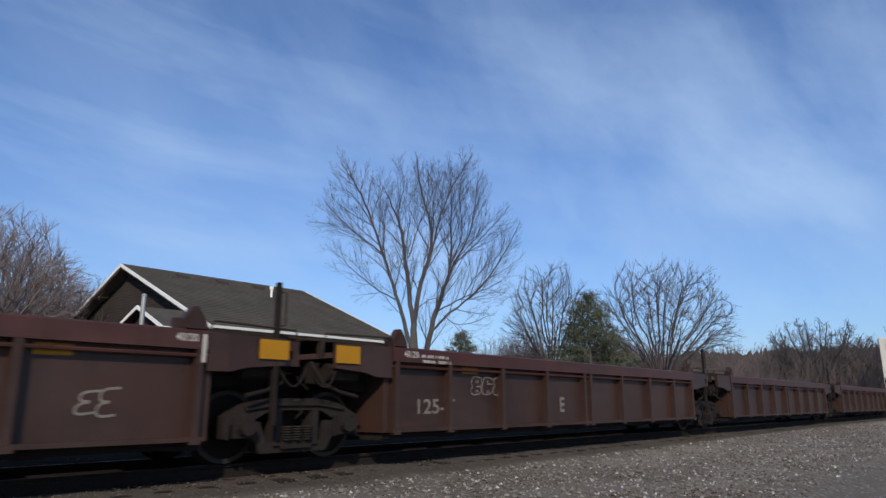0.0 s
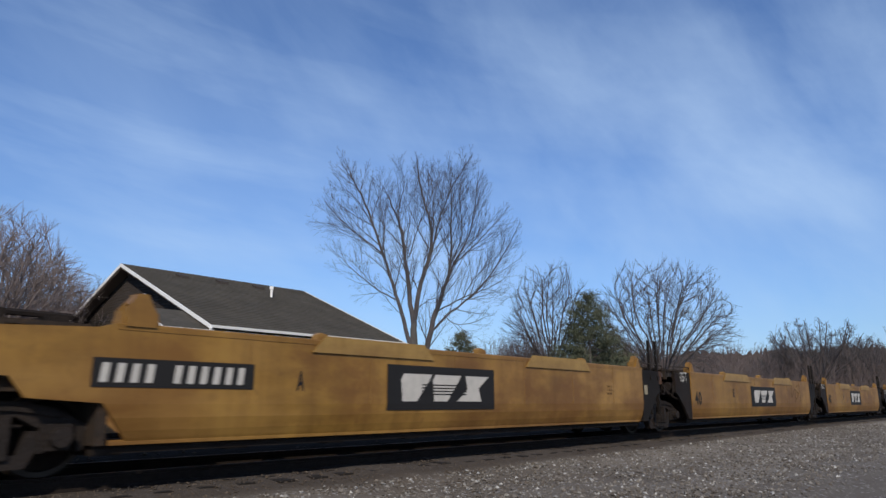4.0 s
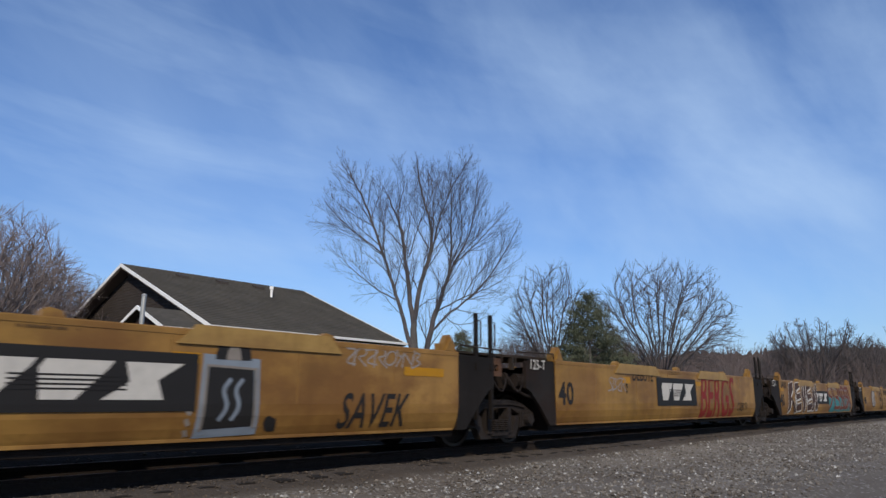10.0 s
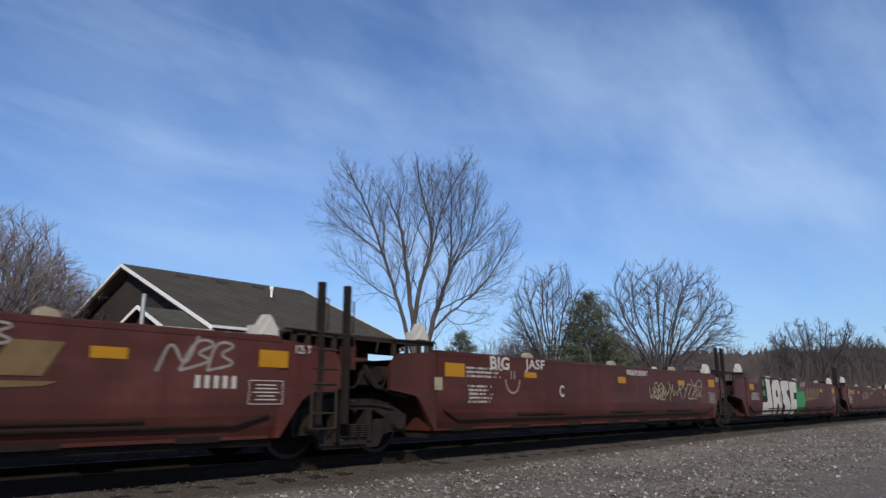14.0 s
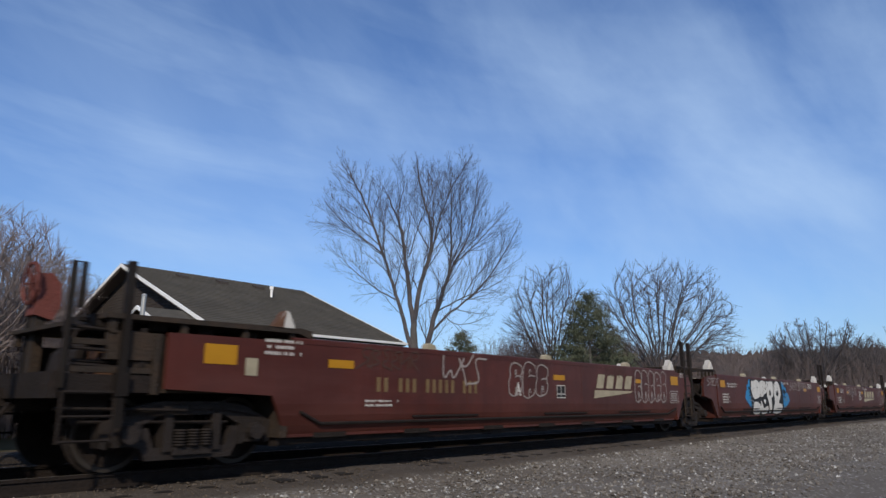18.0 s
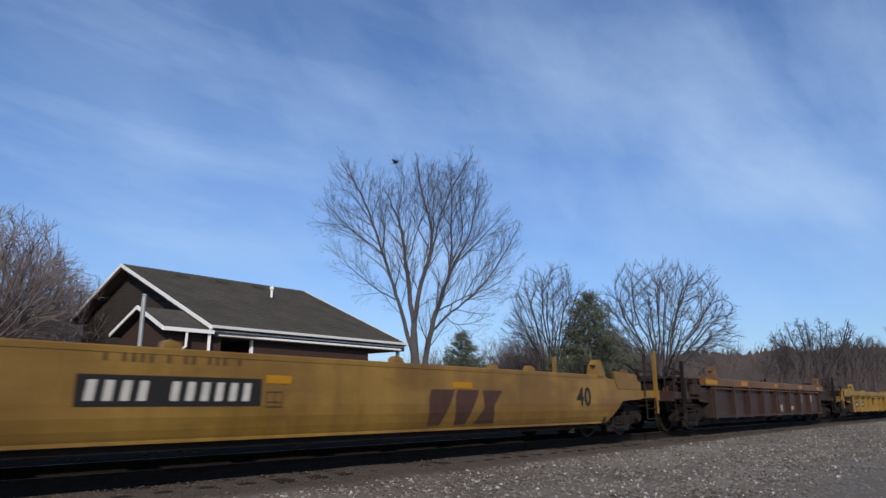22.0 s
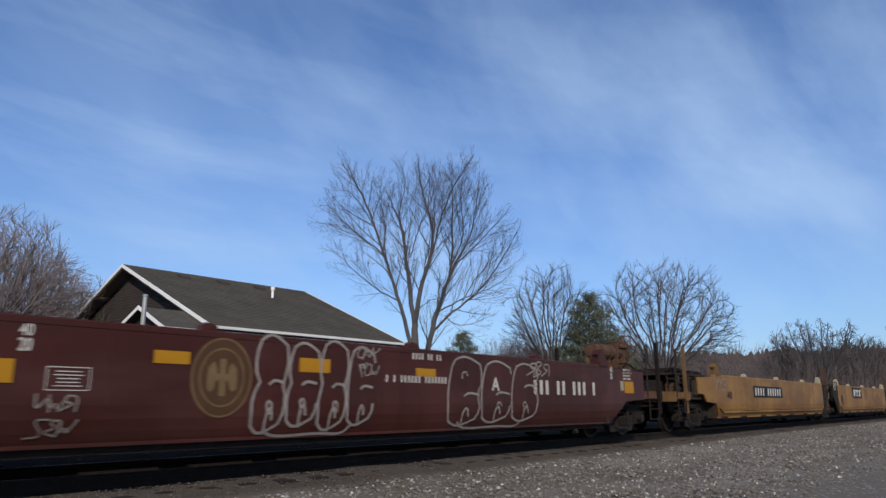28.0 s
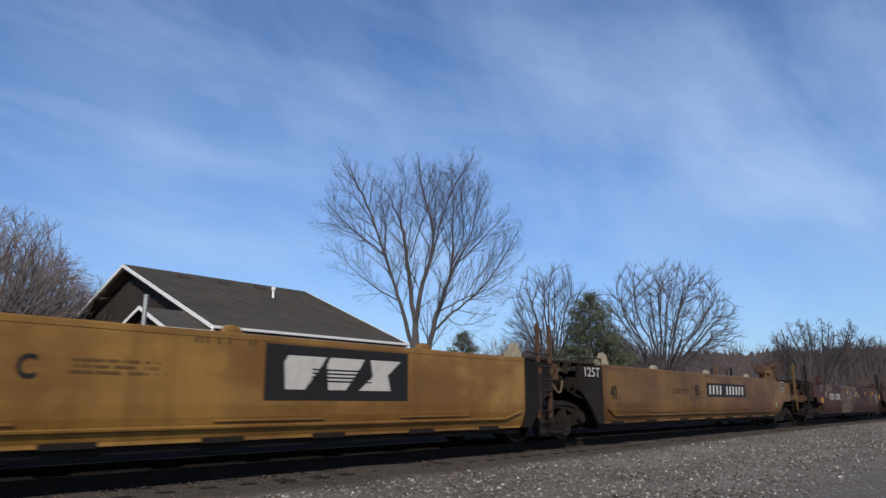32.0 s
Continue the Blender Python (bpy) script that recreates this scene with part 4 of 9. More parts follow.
        part("end_fairing", mesh_of(("end_fairing", key[0], sgn), skirt, sty["body"]), car, "", (x, 0, 0))
    if raised and sgn < 0:
        # the hand brake stands at the far corner of the rear platform
        def far_wheel(bm):
            c = (0, 0, 2.28)
            ring(bm, c, 0.27, 0.026, "x")
            for i in range(6):
                a = math.pi * i / 3
                rod(bm, c, (0, 0.27 * math.cos(a), 2.28 + 0.27 * math.sin(a)), 0.014, 4)
        part("brake_wheel", mesh_of("far_wheel", far_wheel, "red_steel"), car, "red spoked hand-brake wheel", (x + 0.98, 1.05, 0))
        def far_box(bm):
            prism(bm, [(0.04, 1.86), (0.26, 1.80), (0.34, 1.98), (0.32, 2.28), (0.20, 2.42), (0.06, 2.40)], -0.16, 0.16)
            rod(bm, (0.16, 0, 2.05), (0.16, 0.34, 2.05), 0.07, 8)
        part("brake_housing", mesh_of("far_box", far_box, "red_steel"), car, "red hand-brake housing", (x + 0.98, 1.05, 0))
        part("bracket", mesh_of("brake_column", lambda bm: (box(bm, 0.08, 0.20, -0.10, 0.10, 1.0, 1.86), box(bm, 0.0, 0.30, -0.2, 0.2, 1.02, 1.10)), "deck"), car, "dark brake column", (x + 0.98, 1.05, 0))
        for a, b, z0, z1 in ((0.62, 1.5, 1.06, 1.12), (0.62, 1.2, 1.34, 1.40), (1.0, 1.6, 1.20, 1.50)):
            part("bracket", mesh_of(("end_beam", a, b), lambda bm: box(bm, a, b, -0.04, 0.04, z0, z1), "deck"), car, "", (x, -1.38, 0))
    if brake and not raised:
        def tank(bm):
            for a, b, r in ((-sgn * 2.05, -sgn * 2.0, 0.13), (-sgn * 2.05, -sgn * 2.98, 0.172), (-sgn * 2.98, -sgn * 3.03, 0.13)):
                rod(bm, (a, -0.95, top + 0.36), (b, -0.95, top + 0.36), r, 16)
            for a in (2.25, 2.72):
                ring(bm, (-sgn * a, -0.95, top + 0.36), 0.176, 0.014, "x", 20)
                prism(bm, [(-1.10, top - 0.04), (-0.80, top - 0.04), (-0.86, top + 0.22), (-1.04, top + 0.22)], *sorted((-sgn * a, -sgn * (a + 0.04))), "x")
        part("air_tank", mesh_of(("air_tank", sgn, top), tank, "rusty"), car, "rusty air reservoir", (x, 0, 0))
        def wheel(bm):
            c = (-sgn * 1.25, -0.98, top + 0.55)
            ring(bm, c, 0.27, 0.024, "x")
            for i in range(6):
                a = math.pi * i / 3
                rod(bm, c, (c[0], c[1] + 0.27 * math.cos(a), c[2] + 0.27 * math.sin(a)), 0.013, 4)
        part("brake_wheel", mesh_of(("brake_wheel", sgn, top), wheel, "rusty"), car, "spoked hand-brake wheel", (x, 0, 0))
        def housing(bm):
            c = (-sgn * 1.25, -0.98, top + 0.55)
            box(bm, c[0] - 0.12, c[0] + 0.12, c[1] + 0.03, c[1] + 0.3, c[2] - 0.64, c[2] + 0.14)
            rod(bm, (c[0], c[1], c[2]), (c[0] - sgn * 0.3, c[1] + 0.05, c[2]), 0.05, 8)
            rod(bm, (c[0] - sgn * 0.1, c[1] + 0.2, c[2] - 0.14), (c[0] - sgn * 0.5, c[1] + 0.2, c[2] - 0.14), 0.17, 10)
            box(bm, *sorted((c[0] - sgn * 0.42, c[0] - sgn * 0.50)), c[1], c[1] + 0.35, top - 0.05, c[2] + 0.05)
        part("brake_housing", mesh_of(("brake_housing", sgn, top), housing, "rusty"), car, "rusty hand-brake housing", (x, 0, 0))
    elif sgn > 0 and key[0] in ("lemon_low", "lemon_rib", "umber_rib") and pz < 2:
        def stand(bm):
            arc = [(-sgn * (1.12 + 0.24 * math.cos(a_)), 1.68 + 0.2 * math.sin(a_)) for a_ in np.linspace(0, math.pi, 9)]
            prism(bm, [(-sgn * 1.40, 1.0)] + arc + [(-sgn * 0.86, 1.0)], -1.30, -1.16)
            pipe(bm, [(p_[0] - sgn * -0.05, -1.33, p_[1] + 0.07) for p_ in arc] + [(-sgn * 0.84, -1.33, 1.1)], 0.018, 5)
            box(bm, *sorted((-sgn * 1.04, -sgn * 1.22)), -1.34, -1.30, 1.25, 1.62)
            box(bm, *sorted((-sgn * 1.4, -sgn * 1.9)), -1.2, -0.5, top - 0.02, top + 0.16)
        part("brake_stand", mesh_of(("brake_stand", key[0], sgn), stand, sty["body"]), car, "", (x, 0, 0))


units = []


def well_car(style, qf, qr, front, rear, extra=" rolling empty on the track", posts=(2.25, 2.25)):
    """One well unit, from its front pivot or coupler to its rear one."""
    sty, L = STYLES[style], qr - qf
    car = new("well_car")
    tagged(car, f"{sty['label']} well car{extra}", "rail car", "cars of the freight train")
    key = (style, round(L, 2), front, rear)
    x0, x1 = make_sides(car, sty, L, front, rear, key)
    for kind, x, sgn in ((front, L / 2, 1), (rear, -L / 2, -1)):
        if kind == "joint":
            make_joint(car, sty, x, sgn, key, posts=(sgn > 0))
        else:
            make_coupler_end(car, sty, x, sgn, key, brake=(sgn > 0 and sty["top"] > 1.5), pz=posts[0 if sgn > 0 else 1])
            add_truck(car, x - sgn * 2.15, 0.42, 1.56)
    if rear == "joint":
        add_truck(car, -L / 2, 0.46, 1.62)
    # container stops on the top chords, and trapezoid guard plates on the older cars
    if not sty["ribs"]:
        def stop(bm):
            prism(bm, [(-0.12, 0), (0.12, 0), (0.08, 0.07), (-0.05, 0.10), (-0.1, 0.07)], -0.06, 0.06)
        sm = mesh_of(("container_stop", sty["chord"]), stop, "C" if sty.get("pipes") else sty["chord"])
        for f in (0.22, 0.5, 0.78):
            for y in (-HALF + 0.07, HALF - 0.07):
                part("container_stop", sm, car, "", (x0 + (x1 - x0) * f, y, sty["top"]))
        if style == "amber" or style == "lemon":
            def guard(bm):
                prism(bm, [(-1.2, -0.17), (1.2, -0.17), (0.98, 0.055), (-0.98, 0.055)], -0.010, 0.010)
            gm = mesh_of(("guard_plate", style), guard, "amber_pale" if style == "amber" else sty["chord"])
            for f in (0.3, 0.7):
                part("guard_plate", gm, car, "", (x0 + (x1 - x0) * f, -HALF - 0.022, sty["top"]))
    car["q"], car["ribbed"], car["top"] = (qf + qr) / 2, int(sty["ribs"]), sty["top"]
    units.append(car)
    return car


def five_pack(style, *q, extra=" rolling empty on the track", lead=None):
    for i in range(len(q) - 1):
        well_car(lead if lead and i == 0 else style, q[i], q[i + 1], "coupler" if i == 0 else "joint", "coupler" if i == 4 else "joint", extra)


five_pack("umber", -67.6, -50.4, -35.4, -20.3, -5.7, 12.0)
five_pack("amber", 12.0, 28.75, 43.9, 59.2, 74.65, 91.9)
five_pack("amber_pipe", 91.9, 109.1, 124.2, 139.4, 154.53, 171.75, extra=" with side pipes, empty")
five_pack("amber", 171.75, 188.85, 203.9, 219.15, 234.55, 252.1, extra=" with sprayed lettering, empty")
five_pack("maroon", 252.1, 269.2, 284.3, 299.4, 314.4, 331.6, extra=" with white stencilled markings, empty")
five_pack("maroon", 331.6, 348.7, 363.7, 378.75, 393.75, 410.75, extra=" with sprayed white tags, empty")
well_car("lemon", 410.75, 429.9, "coupler", "coupler")
well_car("lemon_low", 429.9, 449.3, "coupler", "coupler", posts=(1.95, 1.6))
well_car("lemon_rib", 449.3, 468.5, "coupler", "coupler", posts=(1.3, 1.3))
well_car("umber_rib", 468.5, 487.6, "coupler", "coupler", posts=(1.9, 1.85))
well_car("gold", 487.6, 506.9, "coupler", "coupler", posts=(2.0, 1.85))
well_car("gold", 506.9, 525.8, "coupler", "coupler", posts=(1.85, 1.3))
well_car("lemon_rib", 525.8, 545.7, "coupler", "coupler")
five_pack("orange_pipe", 545.7, 562.6, 577.75, 592.7, 607.7, 625.1, lead="orange_worn")
five_pack("wine", 625.1, 642.2, 657.05, 672.1, 687.2, 704.5, extra=" with outlined sprayed letters, empty")
five_pack("amber_pipe", 704.5, 721.86, 737.0, lead="amber_worn")


boxes = []


def container(car, z, tint):
    """A corrugated steel box that rides in a well."""
    c = new("shipping_container")
    tagged(c, "white corrugated shipping container stacked in a well car", "container", "containers")
    L, W, H = 6.1, 1.22, 2.9
    def shell(bm):
        n = 40
        for s in (-1, 1):
            pts = []
            for i in range(n + 1):
                a = -L + 2 * L * i / n
                d = 0.0 if i % 2 else 0.03
                pts += [(a, s * (W - d - 0.01)), (min(a + 0.16, L), s * (W - d - 0.01))]
            prism(bm, pts + [(L, s * (W - 0.08)), (-L, s * (W - 0.08))], 0.12, H - 0.1, "z")
        box(bm, -L, L, -W + 0.05, W - 0.05, H - 0.1, H - 0.03)
        box(bm, -L, L, -W + 0.05, W - 0.05, 0.05, 0.14)
    part("shell", mesh_of("container_shell", shell, tint), c)
    pm = mesh_of("corner_post", lambda bm: box(bm, -0.08, 0.08, -0.07, 0.07, 0, H), tint)
    for sx_ in (-1, 1):
        for sy_ in (-1, 1):
            part("corner_post", pm, c, "", (sx_ * L, sy_ * (W - 0.05), 0))
    dm = mesh_of("container_door", lambda bm: (box(bm, -0.03, 0.03, -0.56, 0.56, 0.12, H - 0.1), rod(bm, (-0.05, -0.2, 0.15), (-0.05, -0.2, H - 0.15), 0.02, 5), rod(bm, (-0.05, 0.2, 0.15), (-0.05, 0.2, H - 0.15), 0.02, 5)), tint)
    for s in (-1, 1):
        part("door", dm, c, "", (-L, s * 0.575, 0))
    rm = mesh_of("container_rail", lambda bm: box(bm, -L, L, -0.04, 0.04, 0, 0.12), tint)
    for s in (-1, 1):
        for zz in (0.0, H - 0.12):
            part("side_rail", rm, c, "", (0, s * (W - 0.04), zz))
    c["q"], c["z"] = car["q"] + 2.2, z
    boxes.append(c)


box_paint = plain("white_container_paint", (0.62, 0.60, 0.54), 0.5, 0, 0.3)
well_car("umber", -84.8, -67.6, "coupler", "coupler", extra=" carrying stacked white containers")
container(units[-1], 0.345, box_paint)
container(units[-1], 3.25, box_paint)


# ---------------------------------------------------------------- markings on the cars
def quad(bm, x0, x1, z0, z1, y, mi=0, lean=0.0):
    v = [bm.verts.new(c) for c in ((x0, y, z0), (x1, y, z0), (x1 + lean, y, z1), (x0 + lean, y, z1))]
    face(bm, v, mi)


def poly(bm, pts, y, mi=0):
    face(bm, [bm.verts.new((x, y, z)) for x, z in pts], mi)


def ribbon(bm, pts, w, y, mi=0):
    """A painted stroke of even width through points in x and z."""
    pts = [Vector((a, 0, b)) for a, b in pts]
    left, right = [], []
    for i, p in enumerate(pts):
        d = (pts[min(i + 1, len(pts) - 1)] - pts[max(i - 1, 0)]).normalized()
        n = Vector((-d.z, 0, d.x)) * w / 2
        left.append(bm.verts.new((p.x + n.x, y, p.z + n.z)))
        right.append(bm.verts.new((p.x - n.x, y, p.z - n.z)))
    for i in range(len(pts) - 1):
        face(bm, (left[i], left[i + 1], right[i + 1], right[i]), mi)


def letters(bm, body, w, h, y, mi=0, offset=0.0, dx=0.0, dz=0.0, shear=0.0):
    vs, fs = glyphs(body, offset, shear)
    v = [bm.verts.new((x * w + dx, y, z * h + dz)) for x, _, z in vs]
    for f in fs:
        face(bm, [v[i] for i in f], mi)


def blob(cx, cz, w, h, rng, n=22, lobes=3):
    ph, out = rng.uniform(0, 6.28), []
    for i in range(n + 1):
        a = 2 * math.pi * (i % n) / n
        k = 1 + 0.13 * math.sin(lobes * a + ph) + 0.06 * math.sin(5 * a + 2 * ph)
        sq = max(abs(math.cos(a)), abs(math.sin(a))) ** -0.35
        out.append((cx + w / 2 * k * sq * math.cos(a) * 0.88, cz + h / 2 * k * sq * math.sin(a) * 0.88))
    return out


STROKES = (((0.1, 0), (0.15, 1), (0.8, 0.85), (0.25, 0.52), (0.9, 0.3), (0.1, 0.02)), ((0.85, 0.85), (0.3, 1), (0.1, 0.7), (0.7, 0.4), (0.75, 0.1), (0.1, 0.05)),
           ((0.1, 0), (0.12, 0.95), (0.75, 0.9), (0.7, 0.55), (0.2, 0.5), (0.9, 0)), ((0.5, 0.98), (0.1, 0.6), (0.3, 0.05), (0.85, 0.2), (0.8, 0.8), (0.45, 0.98)),
           ((0.05, 0.95), (0.3, 0.05), (0.5, 0.6), (0.7, 0.05), (0.95, 0.95)), ((0.85, 0.95), (0.15, 0.9), (0.2, 0.5), (0.7, 0.52), (0.15, 0.45), (0.2, 0.05), (0.9, 0.1)),
           ((0.1, 0), (0.15, 0.95), (0.8, 0.05), (0.85, 1.0)), ((0.1, 1.0), (0.5, 0.5), (0.9, 1.0), (0.5, 0.45), (0.35, 0.0)), ((0.1, 0.9), (0.9, 0.92), (0.1, 0.08), (0.9, 0.05)))


def smooth(p, steps=5):
    """A curve that rounds off a line of points."""
    out = [p[0]]
    for i in range(1, len(p) - 1):
        a = ((p[i - 1][0] + p[i][0]) / 2, (p[i - 1][1] + p[i][1]) / 2)
        c = ((p[i][0] + p[i + 1][0]) / 2, (p[i][1] + p[i + 1][1]) / 2)
        for s in range(steps + 1):
            u = s / steps
            out.append(((1 - u) ** 2 * a[0] + 2 * u * (1 - u) * p[i][0] + u * u * c[0], (1 - u) ** 2 * a[1] + 2 * u * (1 - u) * p[i][1] + u * u * c[1]))
    return out + [p[-1]]


# fat capitals: left edge, width, white shapes, dark holes
FAT_S = (((0.06, 0.98), (0.25, 0.92), (0.5, 1.0), (0.85, 0.96), (0.96, 0.85), (0.95, 0.5), (0.55, 0.46), (0.3, 0.42), (0.1, 0.52), (0.0, 0.72)), ((0.1, 0.34), (0.45, 0.37), (0.8, 0.31), (1.0, 0.2), (1.0, 0.0), (0.12, 0.0)))
FAT_E = (((0.02, 0.98), (0.85, 0.98), (0.9, 0.6), (0.45, 0.58), (0.4, 0.52), (0.05, 0.47), (0.0, 0.7)), ((0.3, 0.43), (0.74, 0.43), (0.58, 0.26)), ((0.0, 0.40), (0.15, 0.38), (0.25, 0.22), (0.5, 0.16), (0.75, 0.25), (1.0, 0.22), (1.0, 0.0), (0.1, 0.0)))
FAT_P = (((0.02, 0.98), (0.3, 0.94), (0.9, 1.0), (1.0, 0.85), (0.98, 0.62), (0.85, 0.5), (0.6, 0.48), (0.62, 0.3), (0.7, 0.12), (0.45, 0.0), (0.3, 0.12), (0.25, 0.35), (0.02, 0.55)),)
FAT_2 = (((0.15, 0.9), (0.4, 0.98), (0.7, 0.98), (0.85, 0.8), (0.88, 0.6), (0.75, 0.46), (0.5, 0.31), (1.0, 0.30), (1.0, 0.0), (0.0, 0.0), (0.0, 0.22), (0.2, 0.38), (0.12, 0.6)),)
EYE_HOLE = (((0.33, 0.62), (0.5, 0.74), (0.64, 0.62), (0.55, 0.53), (0.38, 0.54)),)
FAT = ((-2.95, 0.98, FAT_S, ()), (-2.06, 0.86, FAT_E, ()), (-1.36, 0.86, FAT_P, EYE_HOLE), (-0.62, 1.10, FAT_2, EYE_HOLE))
# tags drawn in single strokes
TAG_D = (((-4.47, 0.52), (-4.47, 0.95), (-4.26, 1.24), (-4.02, 1.12), (-3.84, 0.85), (-3.80, 0.45)), ((-3.93, 1.55), (-3.88, 1.1), (-3.78, 0.45)))
TAG_I = (((-3.62, 1.55), (-3.56, 1.1), (-3.47, 0.48)), ((-3.49, 1.25), (-3.44, 0.9), (-3.38, 0.48)), ((-3.52, 1.53), (-3.47, 1.46), (-3.46, 1.38)))
TAG_K = (((-3.34, 1.55), (-3.40, 1.28), (-3.22, 0.95), (-2.92, 0.55)), ((-3.09, 1.55), (-3.09, 1.42), (-3.08, 1.28)), ((-3.20, 1.26), (-2.98, 1.28), (-2.72, 1.02), (-2.54, 0.50)), ((-3.22, 0.78), (-3.08, 0.98), (-2.90, 0.95), (-2.77, 0.78)))
TAG_E = (((-2.88, 1.55), (-2.74, 1.42), (-2.64, 1.52), (-2.70, 1.28), (-2.48, 1.32), (-2.46, 1.20)), ((-2.50, 1.16), (-2.62, 1.02), (-2.50, 0.86), (-2.22, 0.58)))
TAG_M = (((-0.97, 0.62), (-1.32, 1.18), (-1.26, 1.46), (-1.0, 1.50), (-0.86, 1.08), (-0.64, 0.60), (-0.74, 1.26), (-0.55, 1.32)), ((-0.39, 0.50), (-0.52, 1.34), (-0.40, 1.48), (-0.22, 1.30), (-0.02, 1.48), (0.08, 1.22), (-0.12, 1.08), (0.06, 0.84), (0.22, 0.50)))
TAG_S = (((0.56, 1.36), (0.30, 1.34), (0.24, 1.0), (0.52, 0.96), (0.42, 0.72), (0.68, 0.74), (0.60, 1.20)), ((0.52, 1.02), (0.72, 1.50), (0.90, 1.50), (0.98, 0.98), (0.78, 0.84)))
CURL_A = (((-0.33, 1.0), (-0.37, 0.88), (-0.35, 0.66), (-0.24, 0.51), (-0.10, 0.51), (0.02, 0.63), (0.06, 0.83), (0.0, 1.0)), ((-0.88, 0.63), (-0.87, 0.75), (-0.79, 0.82), (-0.63, 0.77), (-0.53, 0.64), (-0.49, 0.48)), ((-1.05, 0.88), (-0.96, 0.87), (-0.95, 0.98), (-0.87, 1.08)), ((-0.96, 1.31), (-0.87, 1.24), (-0.88, 1.11)), ((-0.40, 1.44), (-0.37, 1.33), (-0.39, 1.16)))
CURL_B = (((0.45, 1.25), (0.39, 0.95), (0.42, 0.66), (0.61, 0.55), (0.84, 0.58), (0.95, 0.84), (0.95, 1.09)), ((0.57, 1.29), (0.54, 1.46), (0.65, 1.53), (0.86, 1.50), (0.95, 1.38), (1.0, 1.19)), ((0.68, 1.33), (0.71, 1.44), (0.81, 1.43), (0.87, 1.28)), ((0.96, 1.53), (1.06, 1.45), (1.14, 1.43), (1.07, 1.36), (1.13, 1.26), (1.28, 1.23)), ((1.24, 0.84), (1.16, 0.74), (1.17, 0.55)), ((0.33, 1.34), (0.35, 1.22), (0.27, 1.16), (0.31, 0.89), (0.31, 0.57)))
LINES = {"curl": CURL_A + CURL_B, "low": TAG_D + TAG_I + TAG_K + TAG_E, "high": TAG_M + TAG_S}
# letters as slanted shards: an offset and an outline
SHARD_K = ((-5.20, 0.37), (-4.96, 1.45), (-4.36, 1.55), (-4.40, 1.22), (-4.72, 1.02), (-4.06, 0.43), (-4.22, 0.37), (-4.76, 0.84), (-4.88, 0.52))
SHARD_E = ((-4.20, 0.70), (-4.09, 1.50), (-3.44, 1.53), (-3.44, 1.33), (-3.92, 1.22), (-3.92, 1.10), (-3.42, 1.14), (-3.40, 0.93), (-3.98, 0.85), (-3.96, 0.70), (-3.38, 0.78), (-3.37, 0.47), (-4.00, 0.43))
SHARD_V = ((-3.28, 1.16), (-3.00, 1.46), (-2.93, 0.86), (-2.78, 1.50), (-2.50, 1.52), (-2.84, 0.38), (-3.02, 0.38))
SHARD_N = ((-1.74, 0.42), (-1.48, 1.45), (-1.30, 1.30), (-1.12, 0.92), (-1.10, 1.49), (-0.86, 1.50), (-0.82, 0.52), (-1.08, 0.43), (-1.30, 0.82), (-1.42, 0.46))
SHARDS = ((0.0, SHARD_K), (0.0, SHARD_E), (0.0, SHARD_V), (1.62, SHARD_E), (0.0, SHARD_N))
# a stepped stroke in a unit box, and where such strokes and the boxes between them stand
STEPS = ((0.0, 1.0), (0.0, 0.80), (0.85, 0.74), (1.0, 0.58), (0.15, 0.46), (0.2, 0.34), (0.95, 0.22), (0.9, 0.09), (0.0, 0.07), (0.0, -0.02))
STROKES_AT = ((-5.36, 0.36), (-4.36, 0.22), (-4.02, 0.32), (-3.08, 0.24), (-2.68, 0.30), (-1.90, 0.22), (-1.56, 0.26), (-0.66, 0.30))
BOXES_AT = ((-4.88, 0.28, 1.12, 1.42), (-4.78, 0.32, 0.56, 0.95), (-3.54, 0.28, 1.10, 1.35), (-3.48, 0.28, 0.54, 0.90), (-2.44, 0.22, 1.14, 1.36), (-2.36, 0.30, 0.46, 0.82), (-1.14, 0.20, 0.56, 1.44))
# each capital: its left edge and width along the row, its outline, the gaps in it
def end_cover(car):
    """A raised cover plate with a slit under it, over the front end of a unit's well."""
    def cover(bm):
        for y in (-1.38, 1.34):
            prism(bm, [(4.62, 1.56), (4.86, 1.56), (4.90, 1.66), (5.70, 1.67), (5.74, 1.56), (6.18, 1.56), (6.14, 1.76), (5.95, 1.90), (4.80, 1.84), (4.66, 1.78)], y, y + 0.04)
        prism(bm, [(4.66, 1.78), (4.80, 1.84), (5.95, 1.90), (6.14, 1.76), (6.16, 1.79), (5.96, 1.93), (4.80, 1.87), (4.64, 1.80)], -1.38, 1.38)
        prism(bm, [(5.72, 1.62), (5.84, 1.62), (5.86, 1.88), (5.98, 1.92), (5.94, 2.04), (5.88, 2.00), (5.80, 2.03), (5.70, 1.94)], -1.42, -1.36, mi=1)
    part("end_cover", mesh_of("end_cover", cover, "wine", "C"), car, "raised dark-red cover plate")


end_cover(units[44])

